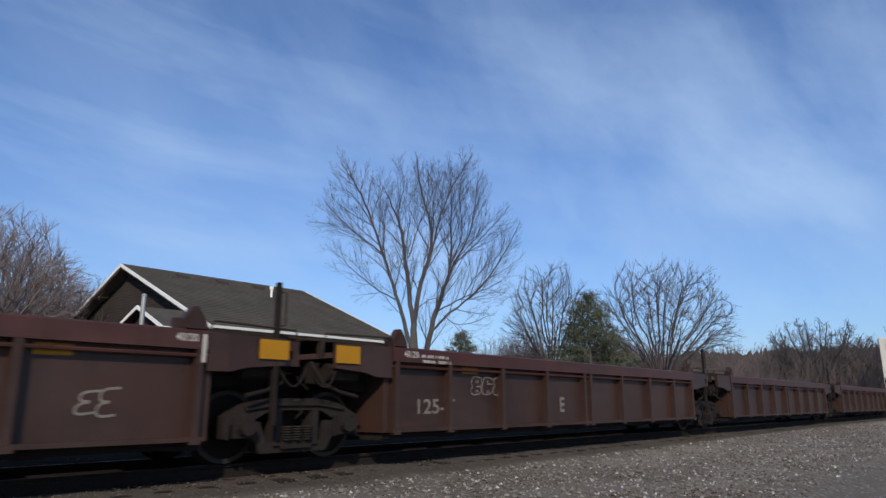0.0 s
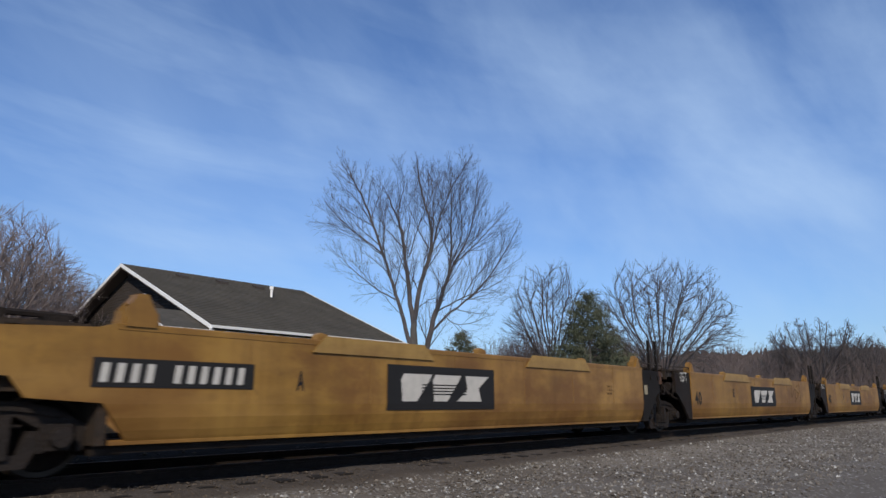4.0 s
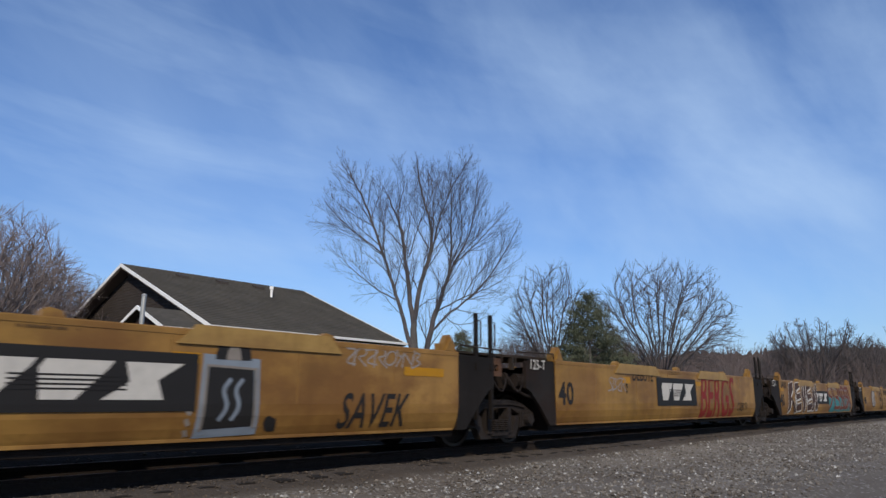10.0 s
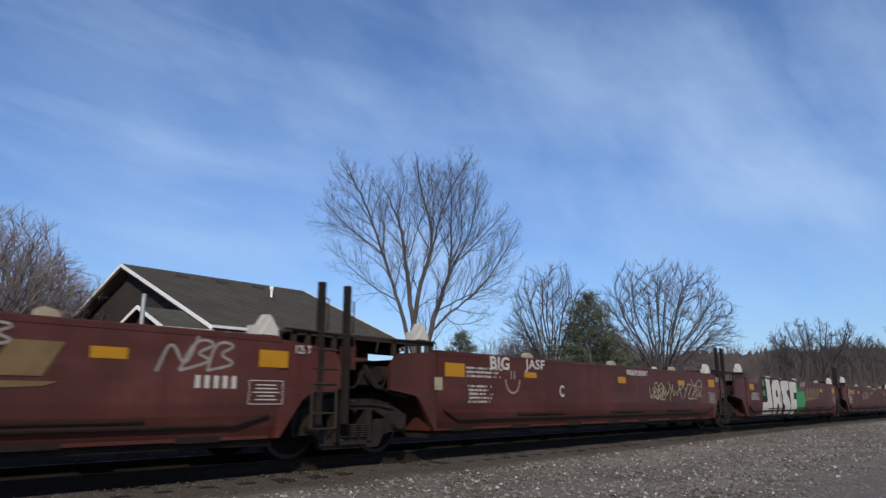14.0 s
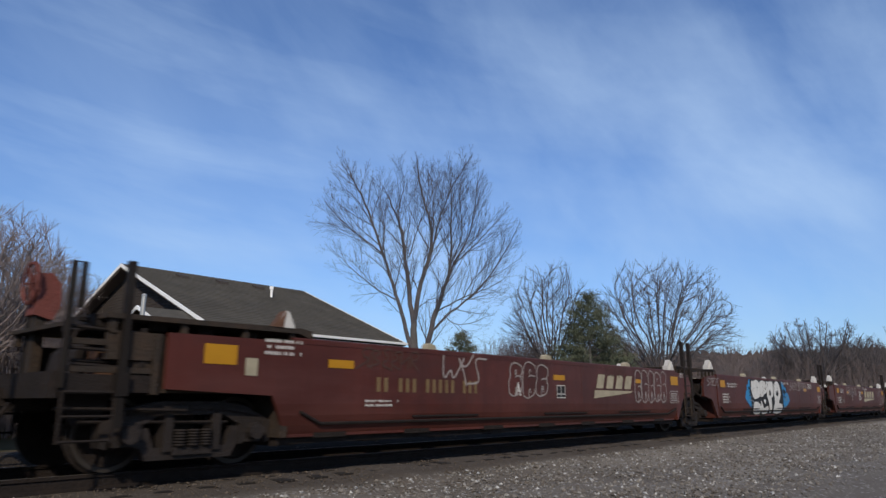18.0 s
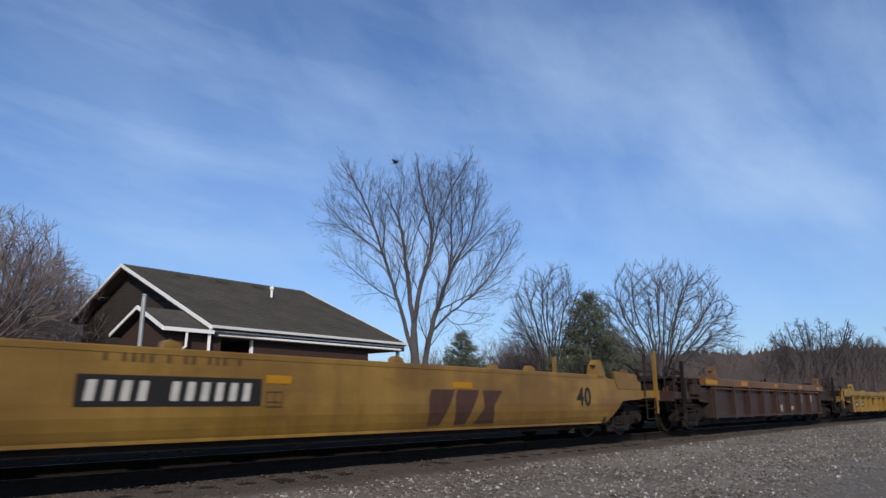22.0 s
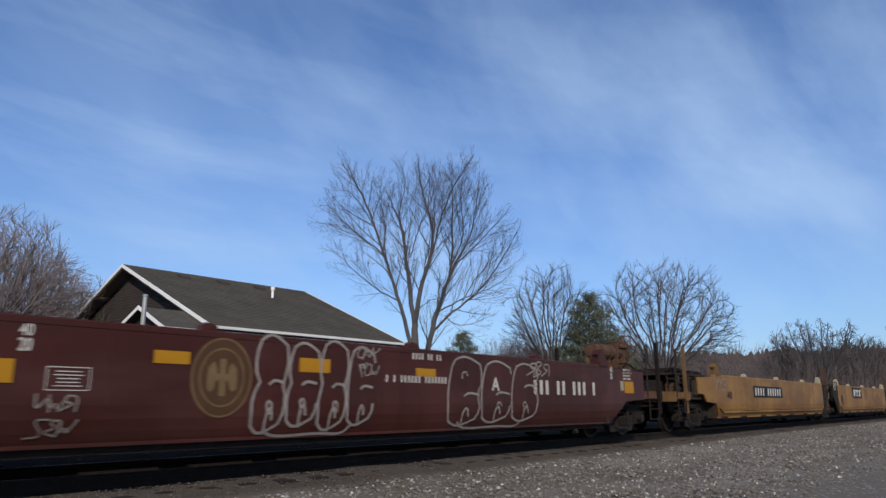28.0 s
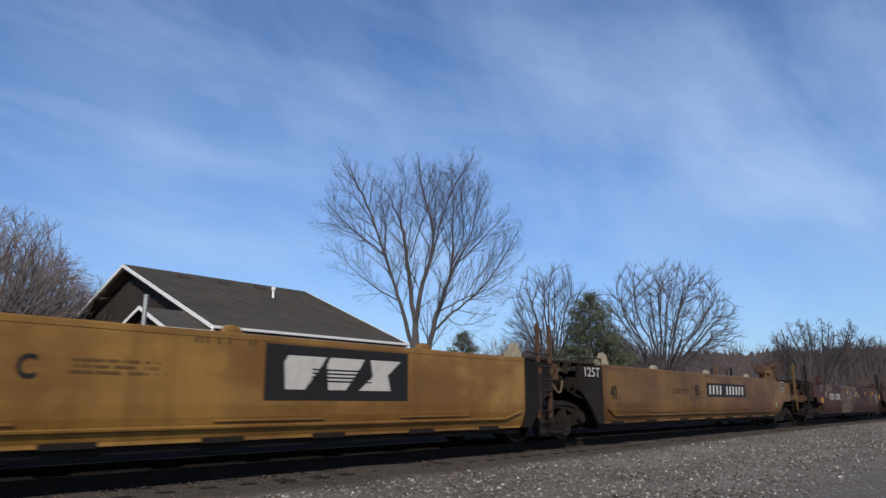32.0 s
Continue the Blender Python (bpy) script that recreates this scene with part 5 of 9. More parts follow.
MURAL = (
    (-0.50, 0.26, ((0.0, 0.36), (0.0, 0.1), (0.1, 0.02), (1.0, 0.02), (0.95, 0.5), (0.88, 0.98), (0.46, 1.0), (0.5, 0.7), (0.52, 0.42), (0.46, 0.36), (0.3, 0.35)), ()),
    (-0.23, 0.255, ((0.06, 0.03), (0.0, 0.5), (0.03, 0.8), (0.1, 0.92), (0.2, 0.97), (0.6, 1.0), (0.78, 0.98), (0.9, 0.9), (0.96, 0.75), (1.0, 0.5), (1.0, 0.03)),
     (((0.40, 0.50), (0.40, 0.64), (0.45, 0.70), (0.52, 0.71), (0.57, 0.66), (0.60, 0.50)), ((0.45, 0.03), (0.44, 0.25), (0.50, 0.31), (0.58, 0.30), (0.64, 0.25), (0.66, 0.03)))),
    (0.028, 0.25, ((0.30, 0.02), (0.36, 0.14), (0.30, 0.26), (0.14, 0.34), (0.08, 0.36), (0.16, 0.5), (0.05, 0.7), (0.0, 0.95), (0.3, 0.99), (0.94, 0.98), (0.96, 0.72), (0.72, 0.71),
                   (0.64, 0.64), (0.72, 0.56), (0.9, 0.48), (0.98, 0.3), (1.0, 0.08), (0.8, 0.02)), ()),
    (0.285, 0.22, ((0.08, 0.0), (0.04, 0.5), (0.0, 0.92), (0.08, 0.97), (1.0, 0.97), (1.0, 0.65), (0.54, 0.64), (0.54, 0.44), (0.88, 0.44), (0.88, 0.16), (0.6, 0.14), (0.62, 0.0)), ()),
)
MARKS = {"mural": "graffiti", "text": "lettering", "rect": "panel_mark", "bars": "data_lines", "bars1": "number_bars", "plate": "number_panel", "emblem": "emblem_panel", "blocks": "emblem",
         "swept": "emblem", "quad": "inspection_panel", "quadbars": "notice_panel", "bubble": "graffiti", "scrib": "graffiti", "piece": "graffiti", "piece2": "graffiti",
         "shards": "graffiti", "fig": "graffiti", "arrow": "graffiti", "imp": "graffiti", "lines": "graffiti", "fat": "graffiti", "drop": "graffiti", "cloud": "graffiti", "smile": "graffiti", "star": "stain_mark", "disc": "emblem"}
TINTS = {"W": "white", "C": "cream", "G": "grey", "K": "black", "B": "brown", "N": "maroon", "Y": "yellow", "O": "ochre", "R": "red", "T": "teal", "U": "grey-blue", "L": "blue", "V": "green", "A": "rusty amber", "S": "thin white", "D": "faded ochre", "M": "faded red", "P": "white"}
layer = {}


def mark(car, kind, x, z, w, h, tint, a=None, b=None, mode=None):
    """A painted marking on the near side of a car: its middle x and z, its width and height."""
    rng = random.Random(f"{kind}{x}{z}{w}")
    if tint == "W" and kind in ("bubble", "scrib", "smile"):
        tint = "S"
    if kind == "blocks":
        tint = "N" if tint == "N" else "M"
    if kind == "piece" and tint == "W":
        z, h = z + 0.045 * h, h * 0.91
    mats = [tint]
    bm = bmesh.new()
    if kind == "text":
        bold = (0.025 if len(a) <= 3 else 0.012)
        letters(bm, a, w, h, 0, 0, bold, shear=0.35 if tint in ("K", "R") and len(a) > 3 and a.isalpha() else 0.0)
    elif kind == "rect":
        quad(bm, -w / 2, w / 2, -h / 2, h / 2, 0)
    elif kind in ("bars", "bars1"):
        rows = 1 if kind == "bars1" else max(2, round(h / 0.07))
        for r in range(rows):
            zz = h / 2 - h * (r + 0.5) / rows
            hh = h / rows * (0.85 if rows == 1 else 0.55)
            n = max(4, round(w / (hh * 0.75)))
            cut = w / n
            for i in range(n):
                if rng.random() < 0.16 or (rows > 1 and i > n * rng.uniform(0.6, 1.0)):
                    continue
                quad(bm, -w / 2 + i * cut, -w / 2 + i * cut + cut * (0.68 if rows > 1 else 0.5), zz - hh / 2, zz + hh / 2, 0)
    elif kind == "plate":
        mats = ["K", "W"]
        quad(bm, -w / 2, w / 2, -h / 2, h / 2, 0)
        n = 11
        cut = w * 0.92 / n
        for i in range(n):
            if i == 4:
                continue
            xx, ch, lean = -w * 0.46 + i * cut, h * 0.66, cut * 0.14
            quad(bm, xx, xx + cut * 0.52, -ch / 2, ch / 2, -0.004, 1, lean)
    elif kind in ("emblem", "blocks"):
        k = 0
        if kind == "emblem":
            mats, k = ["K", "W"], 1
            quad(bm, -w / 2, w / 2, -h / 2, h / 2, 0)
        s, y = 0.82 if k else 1.0, -0.004 * k
        ch, cw = h * 0.62 if k else h, w * s / 3
        for i in range(3):
            c, u, v, lean = -w * s / 2 + cw * (i + 0.5), cw * 0.50, ch / 2, cw * 0.12
            if i < 2:
                shape = [(-0.92, 1), (0.86, 1), (0.80, 0.55), (0.36, -1), (-0.52, -1), (-0.98, 0.55)]
            else:
                shape = [(-0.82, 1), (0.95, 1), (0.40, 0.05), (0.85, -1), (-0.95, -1), (-0.42, -0.05)]
            poly(bm, [(c + a_ * u + b_ * lean, b_ * v) for a_, b_ in shape], y, k)
        if k:
            for r in range(4):
                zz = -ch * 0.26 + r * ch * 0.115
                quad(bm, -w * s / 2 + cw * 0.72, -w * s / 2 + cw * 2.25, zz, zz + ch * 0.05, y - 0.002, 0)
    elif kind == "swept":
        # four plain slanted blocks over a tapering sweep
        ch, cw = h * 0.58, w * 0.92 / 4
        for i in range(4):
            c = -w * 0.44 + cw * i
            quad(bm, c, c + cw * 0.70, h / 2 - ch, h / 2, 0, 0, cw * 0.26)
        poly(bm, [(-w / 2, -h / 2), (w * 0.42, -h * 0.24), (w * 0.46, -h * 0.16), (-w * 0.47, -h * 0.16)], 0)
    elif kind in ("quad", "quadbars"):
        t = min(w, h) * 0.07
        if kind == "quad":
            mats = ["W", "K"] if tint == "W" else (["K", "C"] if tint == "K" else [tint, tint])
            if tint != "B":
                quad(bm, -w / 2 + t, w / 2 - t, -h / 2 + t, h / 2 - t, 0, 1 if tint == "W" else 0)
            quad(bm, -t / 2, t / 2, -h / 2, h / 2, -0.003, 0 if tint == "W" else len(mats) - 1)
            quad(bm, -w / 2, w / 2, -h * 0.22, -h * 0.22 + t, -0.003, 0 if tint == "W" else len(mats) - 1)
            e = 0 if tint == "W" else len(mats) - 1
        else:
            e = 0
            t = 0.009
            for r in range(5):
                zz = h * 0.38 - h * 0.76 * (r + 0.5) / 5
                ww = w * rng.uniform(0.5, 0.8)
                quad(bm, -ww / 2, ww / 2, zz - h * 0.022, zz + h * 0.022, -0.002)
        for q in ((-w / 2, w / 2, -h / 2, -h / 2 + t), (-w / 2, w / 2, h / 2 - t, h / 2), (-w / 2, -w / 2 + t, -h / 2, h / 2), (w / 2 - t, w / 2, -h / 2, h / 2)):
            quad(bm, *q, -0.001, e)
    elif kind == "bubble":
        n = a
        fill = {"f": "K", "w": "S"}.get(b)
        if fill:
            mats = [tint, fill if fill != tint else "B"]
        cw = w / n
        lw = max(0.020, min(0.036, h * 0.034))
        for i in range(n):
            cx = -w / 2 + cw * (i + 0.5)
            hh = h * rng.uniform(0.88, 1.0)
            # a plump rounded form, pinched at the waist on one side or both
            right, left, ph = rng.choice((0.26, 0.36, 0.44)), rng.choice((0.0, 0.24, 0.38)), rng.uniform(-0.12, 0.2)
            edge = []
            for k_ in range(31):
                a_ = 2 * math.pi * (k_ % 30) / 30 + 0.6
                ca, sa = math.cos(a_), math.sin(a_)
                cut = (right if ca > 0 else left) * math.exp(-((sa - ph) / 0.2) ** 2)
                sq = max(abs(ca), abs(sa)) ** -0.45
                lean = 0.08 * cw * sa
                edge.append((cx + lean + cw * 0.50 * ca * sq * (1 - cut), hh * 0.47 * sa * sq * (0.96 + 0.04 * math.cos(3 * a_))))
            if fill:
                poly(bm, edge[:-1], 0.0, 1)
            ribbon(bm, edge[:26] if not fill and i % 2 else edge, lw, -0.003 - 0.0008 * i)
            s_ = rng.choice((-0.22, 0.2))
            ribbon(bm, smooth([(cx + cw * 0.42, ph * hh * 0.5), (cx + cw * 0.1, ph * hh * 0.5 + 0.03 * hh), (cx - cw * 0.05, ph * hh * 0.5 - 0.02 * hh)]), lw, -0.0075)
            c2 = blob(cx + rng.uniform(-0.04, 0.08) * cw, s_ * hh, cw * 0.16, hh * 0.13, rng, 10, 2)
            ribbon(bm, c2[:rng.choice((7, 11))], lw * 0.8, -0.0078)
            ribbon(bm, smooth([(cx - cw * 0.06, -hh * 0.47), (cx - cw * 0.1, -hh * 0.3), (cx + cw * 0.04, -hh * 0.2), (cx + cw * 0.1, -hh * 0.34)]), lw * 0.9, -0.0085)
        if h > 1.0 and n > 2:
            ribbon(bm, smooth([(-w * 0.40, -h * 0.40), (-w * 0.34, -h * 0.50), (w * 0.05, -h * 0.47), (w * 0.24, -h * 0.50), (w * 0.30, -h * 0.40)]), lw, -0.0095)
    elif kind == "lines":
        for i, line in enumerate(LINES[a]):
            ribbon(bm, smooth([(p - x, q - z) for p, q in line]), 0.034, -0.0004 * i)
    elif kind == "fat":
        # plump capitals in white with dark gaps, on a black ground
        mats = [tint, "K"]
        poly(bm, [(-w * 0.51, -h * 0.5), (w * 0.52, -h * 0.48), (w * 0.54, h * 0.1), (w * 0.49, h * 0.50), (w * 0.1, h * 0.47), (-w * 0.2, h * 0.50), (-w * 0.5, h * 0.49)], 0.002, 1)
        for left_, wide, shapes, holes in FAT:
            for m_, group in ((0, shapes), (1, holes)):
                for sh in group:
                    edge = [(left_ + p * wide - x, 0.38 + q * 1.14 - z) for p, q in sh]
                    poly(bm, smooth(edge + edge[:2], 4)[1:-1], -0.003 - 0.003 * m_, m_)
        for k_ in range(26):
            cx, cz = rng.uniform(-0.46, 0.46) * w, rng.uniform(0.05, 0.40) * h
            quad(bm, cx, cx + 0.035, cz, cz + 0.035, -0.009, 1)
    elif kind == "scrib":
        n = max(2, round(w / max(h, 0.08) * 1.7))
        rows = 1 if h < w * 1.2 else 2
        n = n if rows == 1 else 3
        lw = max(0.014, min(0.032, h * 0.075 / rows))
        cw = w / n
        for r in range(rows):
            hh, zc = h / rows * 0.92, (0 if rows == 1 else (0.25 - 0.5 * r) * h)
            for i in range(n):
                cx = -w / 2 + cw * (i + 0.5)
                shape = STROKES[rng.randrange(len(STROKES))]
                k, sl = cw * rng.uniform(1.35, 1.8) * rng.choice((-1, 1)), rng.uniform(0.1, 0.6) * cw
                hz = hh * rng.uniform(0.75, 1.0)
                ctrl = [(cx + (a_ - 0.5) * k + (b_ - 0.5) * sl, zc + (b_ - 0.5) * hz + rng.uniform(-0.03, 0.03) * hh) for a_, b_ in shape]
                ribbon(bm, smooth(ctrl), lw, -0.0003 * (i % 12 + 12 * r))
    elif kind == "piece":
        mats = ["P" if tint == "W" else tint, b, "S" if tint == "W" else "C"]
        if tint == "R":
            # a wall of stepped red strokes and boxes, each with a white line on its lower edge
            for i, (sx_, sw) in enumerate(STROKES_AT):
                line = [(sx_ + p_ * sw - x, 0.36 + q_ * 1.18 - z) for p_, q_ in STEPS]
                ribbon(bm, line, 0.15, -0.004 - 0.0004 * i, 0)
                for cut_ in (line[3:5], line[6:10]):
                    ribbon(bm, [(a_ + 0.05, b_ - 0.06) for a_, b_ in cut_], 0.04, -0.009 - 0.0004 * i, 1)
            for bx, bw, z0, z1 in BOXES_AT:
                poly(bm, [(bx - x, z0 - z), (bx + bw - x, z0 + 0.05 - z), (bx + bw - x, z1 - 0.06 - z), (bx + bw * 0.7 - x, z1 - z), (bx - x, z1 - z)], -0.003, 0)
                ribbon(bm, [(bx - 0.01 - x, z1 - z), (bx - 0.01 - x, z0 - 0.02 - z), (bx + bw - x, z0 - z)], 0.04, -0.010, 1)
        cw = w / max(1, len(a))
        if tint == "W" and h > 1.05:
            poly(bm, [(-w * 0.52, -h * 0.5), (w * 0.53, -h * 0.48), (w * 0.55, h * 0.2), (w * 0.50, h * 0.53), (w * 0.1, h * 0.50), (-w * 0.2, h * 0.53), (-w * 0.52, h * 0.50)], 0.002, 1)
        for i, ch in enumerate(a):
            cx, fat = -w / 2 + cw * (i + 0.5), 0.12 if h > 1.1 else 0.06
            letters(bm, ch, cw * 1.12, h * 1.0, -0.0006 * i, 1, fat + 0.02, cx + cw * 0.02, 0.0)
            letters(bm, ch, cw * 1.0, h * 0.93, -0.008 - 0.0006 * i, 0, fat, cx, 0.0)
    elif kind == "piece2":
        mats = ["T", "M", "S", "K"]
        # a rough teal field with red letter strokes edged in white above it
        edge = [(-w / 2 + w * i / 12, -h / 2 + rng.uniform(0, 0.05) * h) for i in range(13)] + [(w / 2 - w * i / 12, rng.uniform(-0.06, 0.12) * h) for i in range(13)]
        poly(bm, edge, 0.0, 0)
        n = 4
        cw = w / n
        for i in range(n):
            cx = -w / 2 + cw * (i + 0.5)
            line = smooth([(cx - (p_[0] - 0.5 + 0.25 * p_[1]) * cw * 1.45, h * (0.02 + (p_[1] - 0.5) * 0.86)) for p_ in STROKES[(3 * i + 2) % len(STROKES)]])
            ribbon(bm, line, 0.16, -0.003 - 0.0006 * i, 2)
            ribbon(bm, line, 0.115, -0.007 - 0.0006 * i, 1)
            ribbon(bm, [(a_ + 0.09, b_ - 0.1) for a_, b_ in line[:len(line) // 2]], 0.035, -0.0015, 2)
    elif kind == "shards":
        # tall slanted shards in brown, edged in white, with white slits
        mats = ["N", "P", "K"]
        for i, (dx, shape) in enumerate(SHARDS):
            line = [(a_ + dx - x, b_ - z) for a_, b_ in shape]
            poly(bm, [(a_ + 0.07, b_ - 0.05) for a_, b_ in line], 0.0, 1)
            poly(bm, line, -0.004 - 0.0005 * i, 0)
            ribbon(bm, line + line[:2], 0.035, -0.008 - 0.0005 * i, 1)
            ribbon(bm, [(a_ + 0.05, b_ - 0.06) for a_, b_ in line[len(line) // 2:]], 0.018, -0.012, 2)
    elif kind == "fig":
        # a square block with a lighter frame, an arch on top and a pale sign in its middle
        mats = [tint, a, "K"]
        for k_, (p, q, r, t) in enumerate(((-0.52, 0.5, -0.5, 0.26), (-0.42, 0.40, -0.42, 0.16))):
            poly(bm, [(p * w, r * h), (q * w, (r + 0.02) * h), ((q - 0.04) * w, t * h), ((p + 0.03) * w, (t + 0.03) * h)], -0.002 - 0.003 * k_, 2 * k_)
        arch = [(w * 0.30 * math.cos(t_), h * (0.24 + 0.26 * math.sin(t_))) for t_ in np.linspace(0, math.pi, 13)]
        poly(bm, arch, -0.004, 2)
        poly(bm, [(p * 0.42, h * 0.24 + (q - h * 0.24) * 0.6) for p, q in arch], -0.006, 1)
        for k_ in (-0.1, 0.1):
            ribbon(bm, smooth([(w * (k_ - 0.08), -h * 0.34), (w * (k_ + 0.06), -h * 0.2), (w * (k_ - 0.06), -h * 0.05), (w * (k_ + 0.08), h * 0.06)]), 0.05, -0.008, 0)
        ribbon(bm, [(-w * 0.44, -h * 0.44), (-w * 0.42, h * 0.18), (w * 0.40, h * 0.16), (w * 0.42, -h * 0.42)], 0.04, -0.009, 1)
        for k_ in range(7):
            ribbon(bm, [(-w * 0.66 + rng.uniform(-0.04, 0.04), h * (0.18 - 0.1 * k_)), (-w * 0.62, h * (0.12 - 0.1 * k_))], 0.05, -0.001, 1)
    elif kind == "imp":
        # line drawing of a grinning head: a deep bowl, a heavy shaded edge, tufts and wavy feet
        bowl = [(w * 0.5 * math.cos(t_), h * (0.02 + 0.46 * math.sin(t_))) for t_ in np.linspace(-math.pi - 0.5, 0.5, 22)]
        ribbon(bm, bowl, 0.035, 0)
        ribbon(bm, [(a_ * 0.93, b_) for a_, b_ in bowl[11:20]], 0.11, -0.002)
        for k_ in range(4):
            cx = w * (-0.4 + 0.26 * k_)
            ribbon(bm, smooth([(cx - 0.07, h * 0.2), (cx - 0.05, h * 0.42), (cx, h * 0.5), (cx + 0.05, h * 0.4), (cx + 0.06, h * 0.2)]), 0.03, -0.003)
        for sg in (-1, 1):
            ribbon(bm, smooth([(sg * w * 0.5, h * 0.3), (sg * w * 0.62, h * 0.2), (sg * w * 0.5, h * 0.02), (sg * w * 0.66, -h * 0.1), (sg * w * 0.48, -h * 0.24), (sg * w * 0.56, -h * 0.4), (sg * w * 0.34, -h * 0.46)]), 0.028, -0.004)
        poly(bm, blob(-w * 0.12, h * 0.02, w * 0.34, h * 0.22, rng, 16, 3)[:-1], -0.004)
    elif kind == "drop":
        poly(bm, blob(0, 0, w, h, rng, 16, 2)[:-1], -0.002)
    elif kind == "cloud":
        # a sprayed cloud with darker licks in it
        mats = [tint, "K", "U"]
        pts = [(-0.5, -0.45), (-0.1, -0.30), (0.16, -0.24), (0.5, -0.10), (0.36, 0.10), (0.2, 0.14), (0.16, 0.30), (-0.02, 0.30), (-0.14, 0.44), (-0.5, 0.5)]
        poly(bm, [(p[0] * w, p[1] * h) for p in pts], 0.003)
        for k_ in range(6):
            cx, cz = rng.uniform(-0.36, 0.05) * w, rng.uniform(-0.05, 0.32) * h
            ribbon(bm, smooth([(cx, cz), (cx + 0.10, cz + 0.07), (cx + 0.16, cz - 0.04), (cx + 0.28, cz + 0.02)]), 0.045, -0.002 - 0.0004 * k_, 1)
        for k_ in range(4):
            cx, cz = rng.uniform(-0.3, 0.2) * w, rng.uniform(-0.3, 0.0) * h
            ribbon(bm, smooth([(cx, cz), (cx + 0.12, cz + 0.03), (cx + 0.25, cz - 0.02)]), 0.03, -0.005 - 0.0004 * k_, 2)
    elif kind == "mural":
        # fat rounded capitals: outlines in white, the gaps in them in black
        mats = [tint, "K"]
        for cx, cw, outline, gaps in MURAL:
            poly(bm, [(w * (cx + cw * p), h * (q - 0.5)) for p, q in outline], -0.002, 0)
            for g in gaps:
                poly(bm, [(w * (cx + cw * p), h * (q - 0.5)) for p, q in g], -0.005, 1)
        # a small boxed letter at the foot of the second capital
        quad(bm, -0.08, 0.16, -0.15, 0.14, -0.006, 1)
        quad(bm, -0.05, 0.13, -0.12, 0.11, -0.008, 0)
        letters(bm, "D", 0.12, 0.17, -0.010, 1, 0.02, 0.04, -0.005)
    elif kind == "arrow":
        pts = [(-0.5, -0.5), (0.3, -0.36), (0.44, -0.2), (0.5, -0.05), (0.44, 0.2), (0.1, 0.2), (-0.1, 0.16), (-0.24, 0.24), (-0.3, 0.5), (-0.5, 0.5)]
        poly(bm, [(p[0] * w, p[1] * h) for p in pts], 0.004)
    elif kind == "smile":
        ribbon(bm, [(w * 0.5 * math.cos(t_), h * 0.1 + h * 0.6 * math.sin(t_)) for t_ in np.linspace(-3.1, -0.05, 12)], 0.035, 0)
        ribbon(bm, [(-w * 0.12, h * 0.1), (-w * 0.10, h * 0.45)], 0.03, 0)
        ribbon(bm, [(w * 0.14, h * 0.1), (w * 0.12, h * 0.45)], 0.03, 0)
    elif kind == "star":
        for t_ in (0.4, 1.3, 2.2):
            ribbon(bm, [(-w / 2 * math.cos(t_), -h / 2 * math.sin(t_)), (w / 2 * math.cos(t_), h / 2 * math.sin(t_))], 0.07, -0.001 * t_)
    elif kind == "disc":
        mats = [tint, "D"]
        round_line = lambda k_: [(w * k_ * math.cos(2 * math.pi * i / 32), h * k_ * math.sin(2 * math.pi * i / 32)) for i in range(33)]
        poly(bm, round_line(0.48)[:-1], 0.003, 1)
        ribbon(bm, round_line(0.46), 0.02, 0)
        ribbon(bm, round_line(0.34), 0.018, 0)
        for s in (-1, 1):
            poly(bm, blob(s * w * 0.16, 0, w * 0.16, h * 0.4, rng, 10, 2)[:-1], -0.002)
        quad(bm, -w * 0.05, w * 0.05, -h * 0.22, h * 0.22, -0.002)
        quad(bm, -w * 0.22, w * 0.22, -h * 0.04, h * 0.04, -0.003)
    me = bpy.data.meshes.new(MARKS[kind])
    for k in mats:
        me.materials.append(MAT[k])
    on = HALF + 0.006
    top = car["top"]
    if car["ribbed"]:
        z = min(z, top - 0.05 - h / 2) if z > top - 0.2 else min(z, top - 0.24 - h / 2)
        on = (HALF + 0.010) if z > top - 0.22 else (HALF - 0.13 + 0.006)
    elif kind in ("piece", "piece2", "bubble", "scrib", "shards", "fig", "arrow", "mural", "fat", "lines", "imp") or kind == "emblem":
        z = min(z, top - 0.01 - h / 2)
    else:
        z = min(z, top - 0.02 - h / 2)
    z = max(z, LOW + 0.01 + h / 2)
    if kind in ("piece", "piece2", "shards", "bubble", "fig", "mural", "imp", "fat"):
        on += 0.003
    if kind == "emblem":
        on += 0.004
    if not car["ribbed"] and z - h / 2 < FOLD + 0.03:
        tuck(bm, -1, z)
    bm.to_mesh(me)
    bm.free()
    layer[car.name] = layer.get(car.name, 0) + 1
    on += 0.00025 * layer[car.name]
    names = f"{TINTS[tint]} sprayed graffiti" if MARKS[kind] == "graffiti" else ""
    part(MARKS[kind], me, car, names, (x, -on, z))


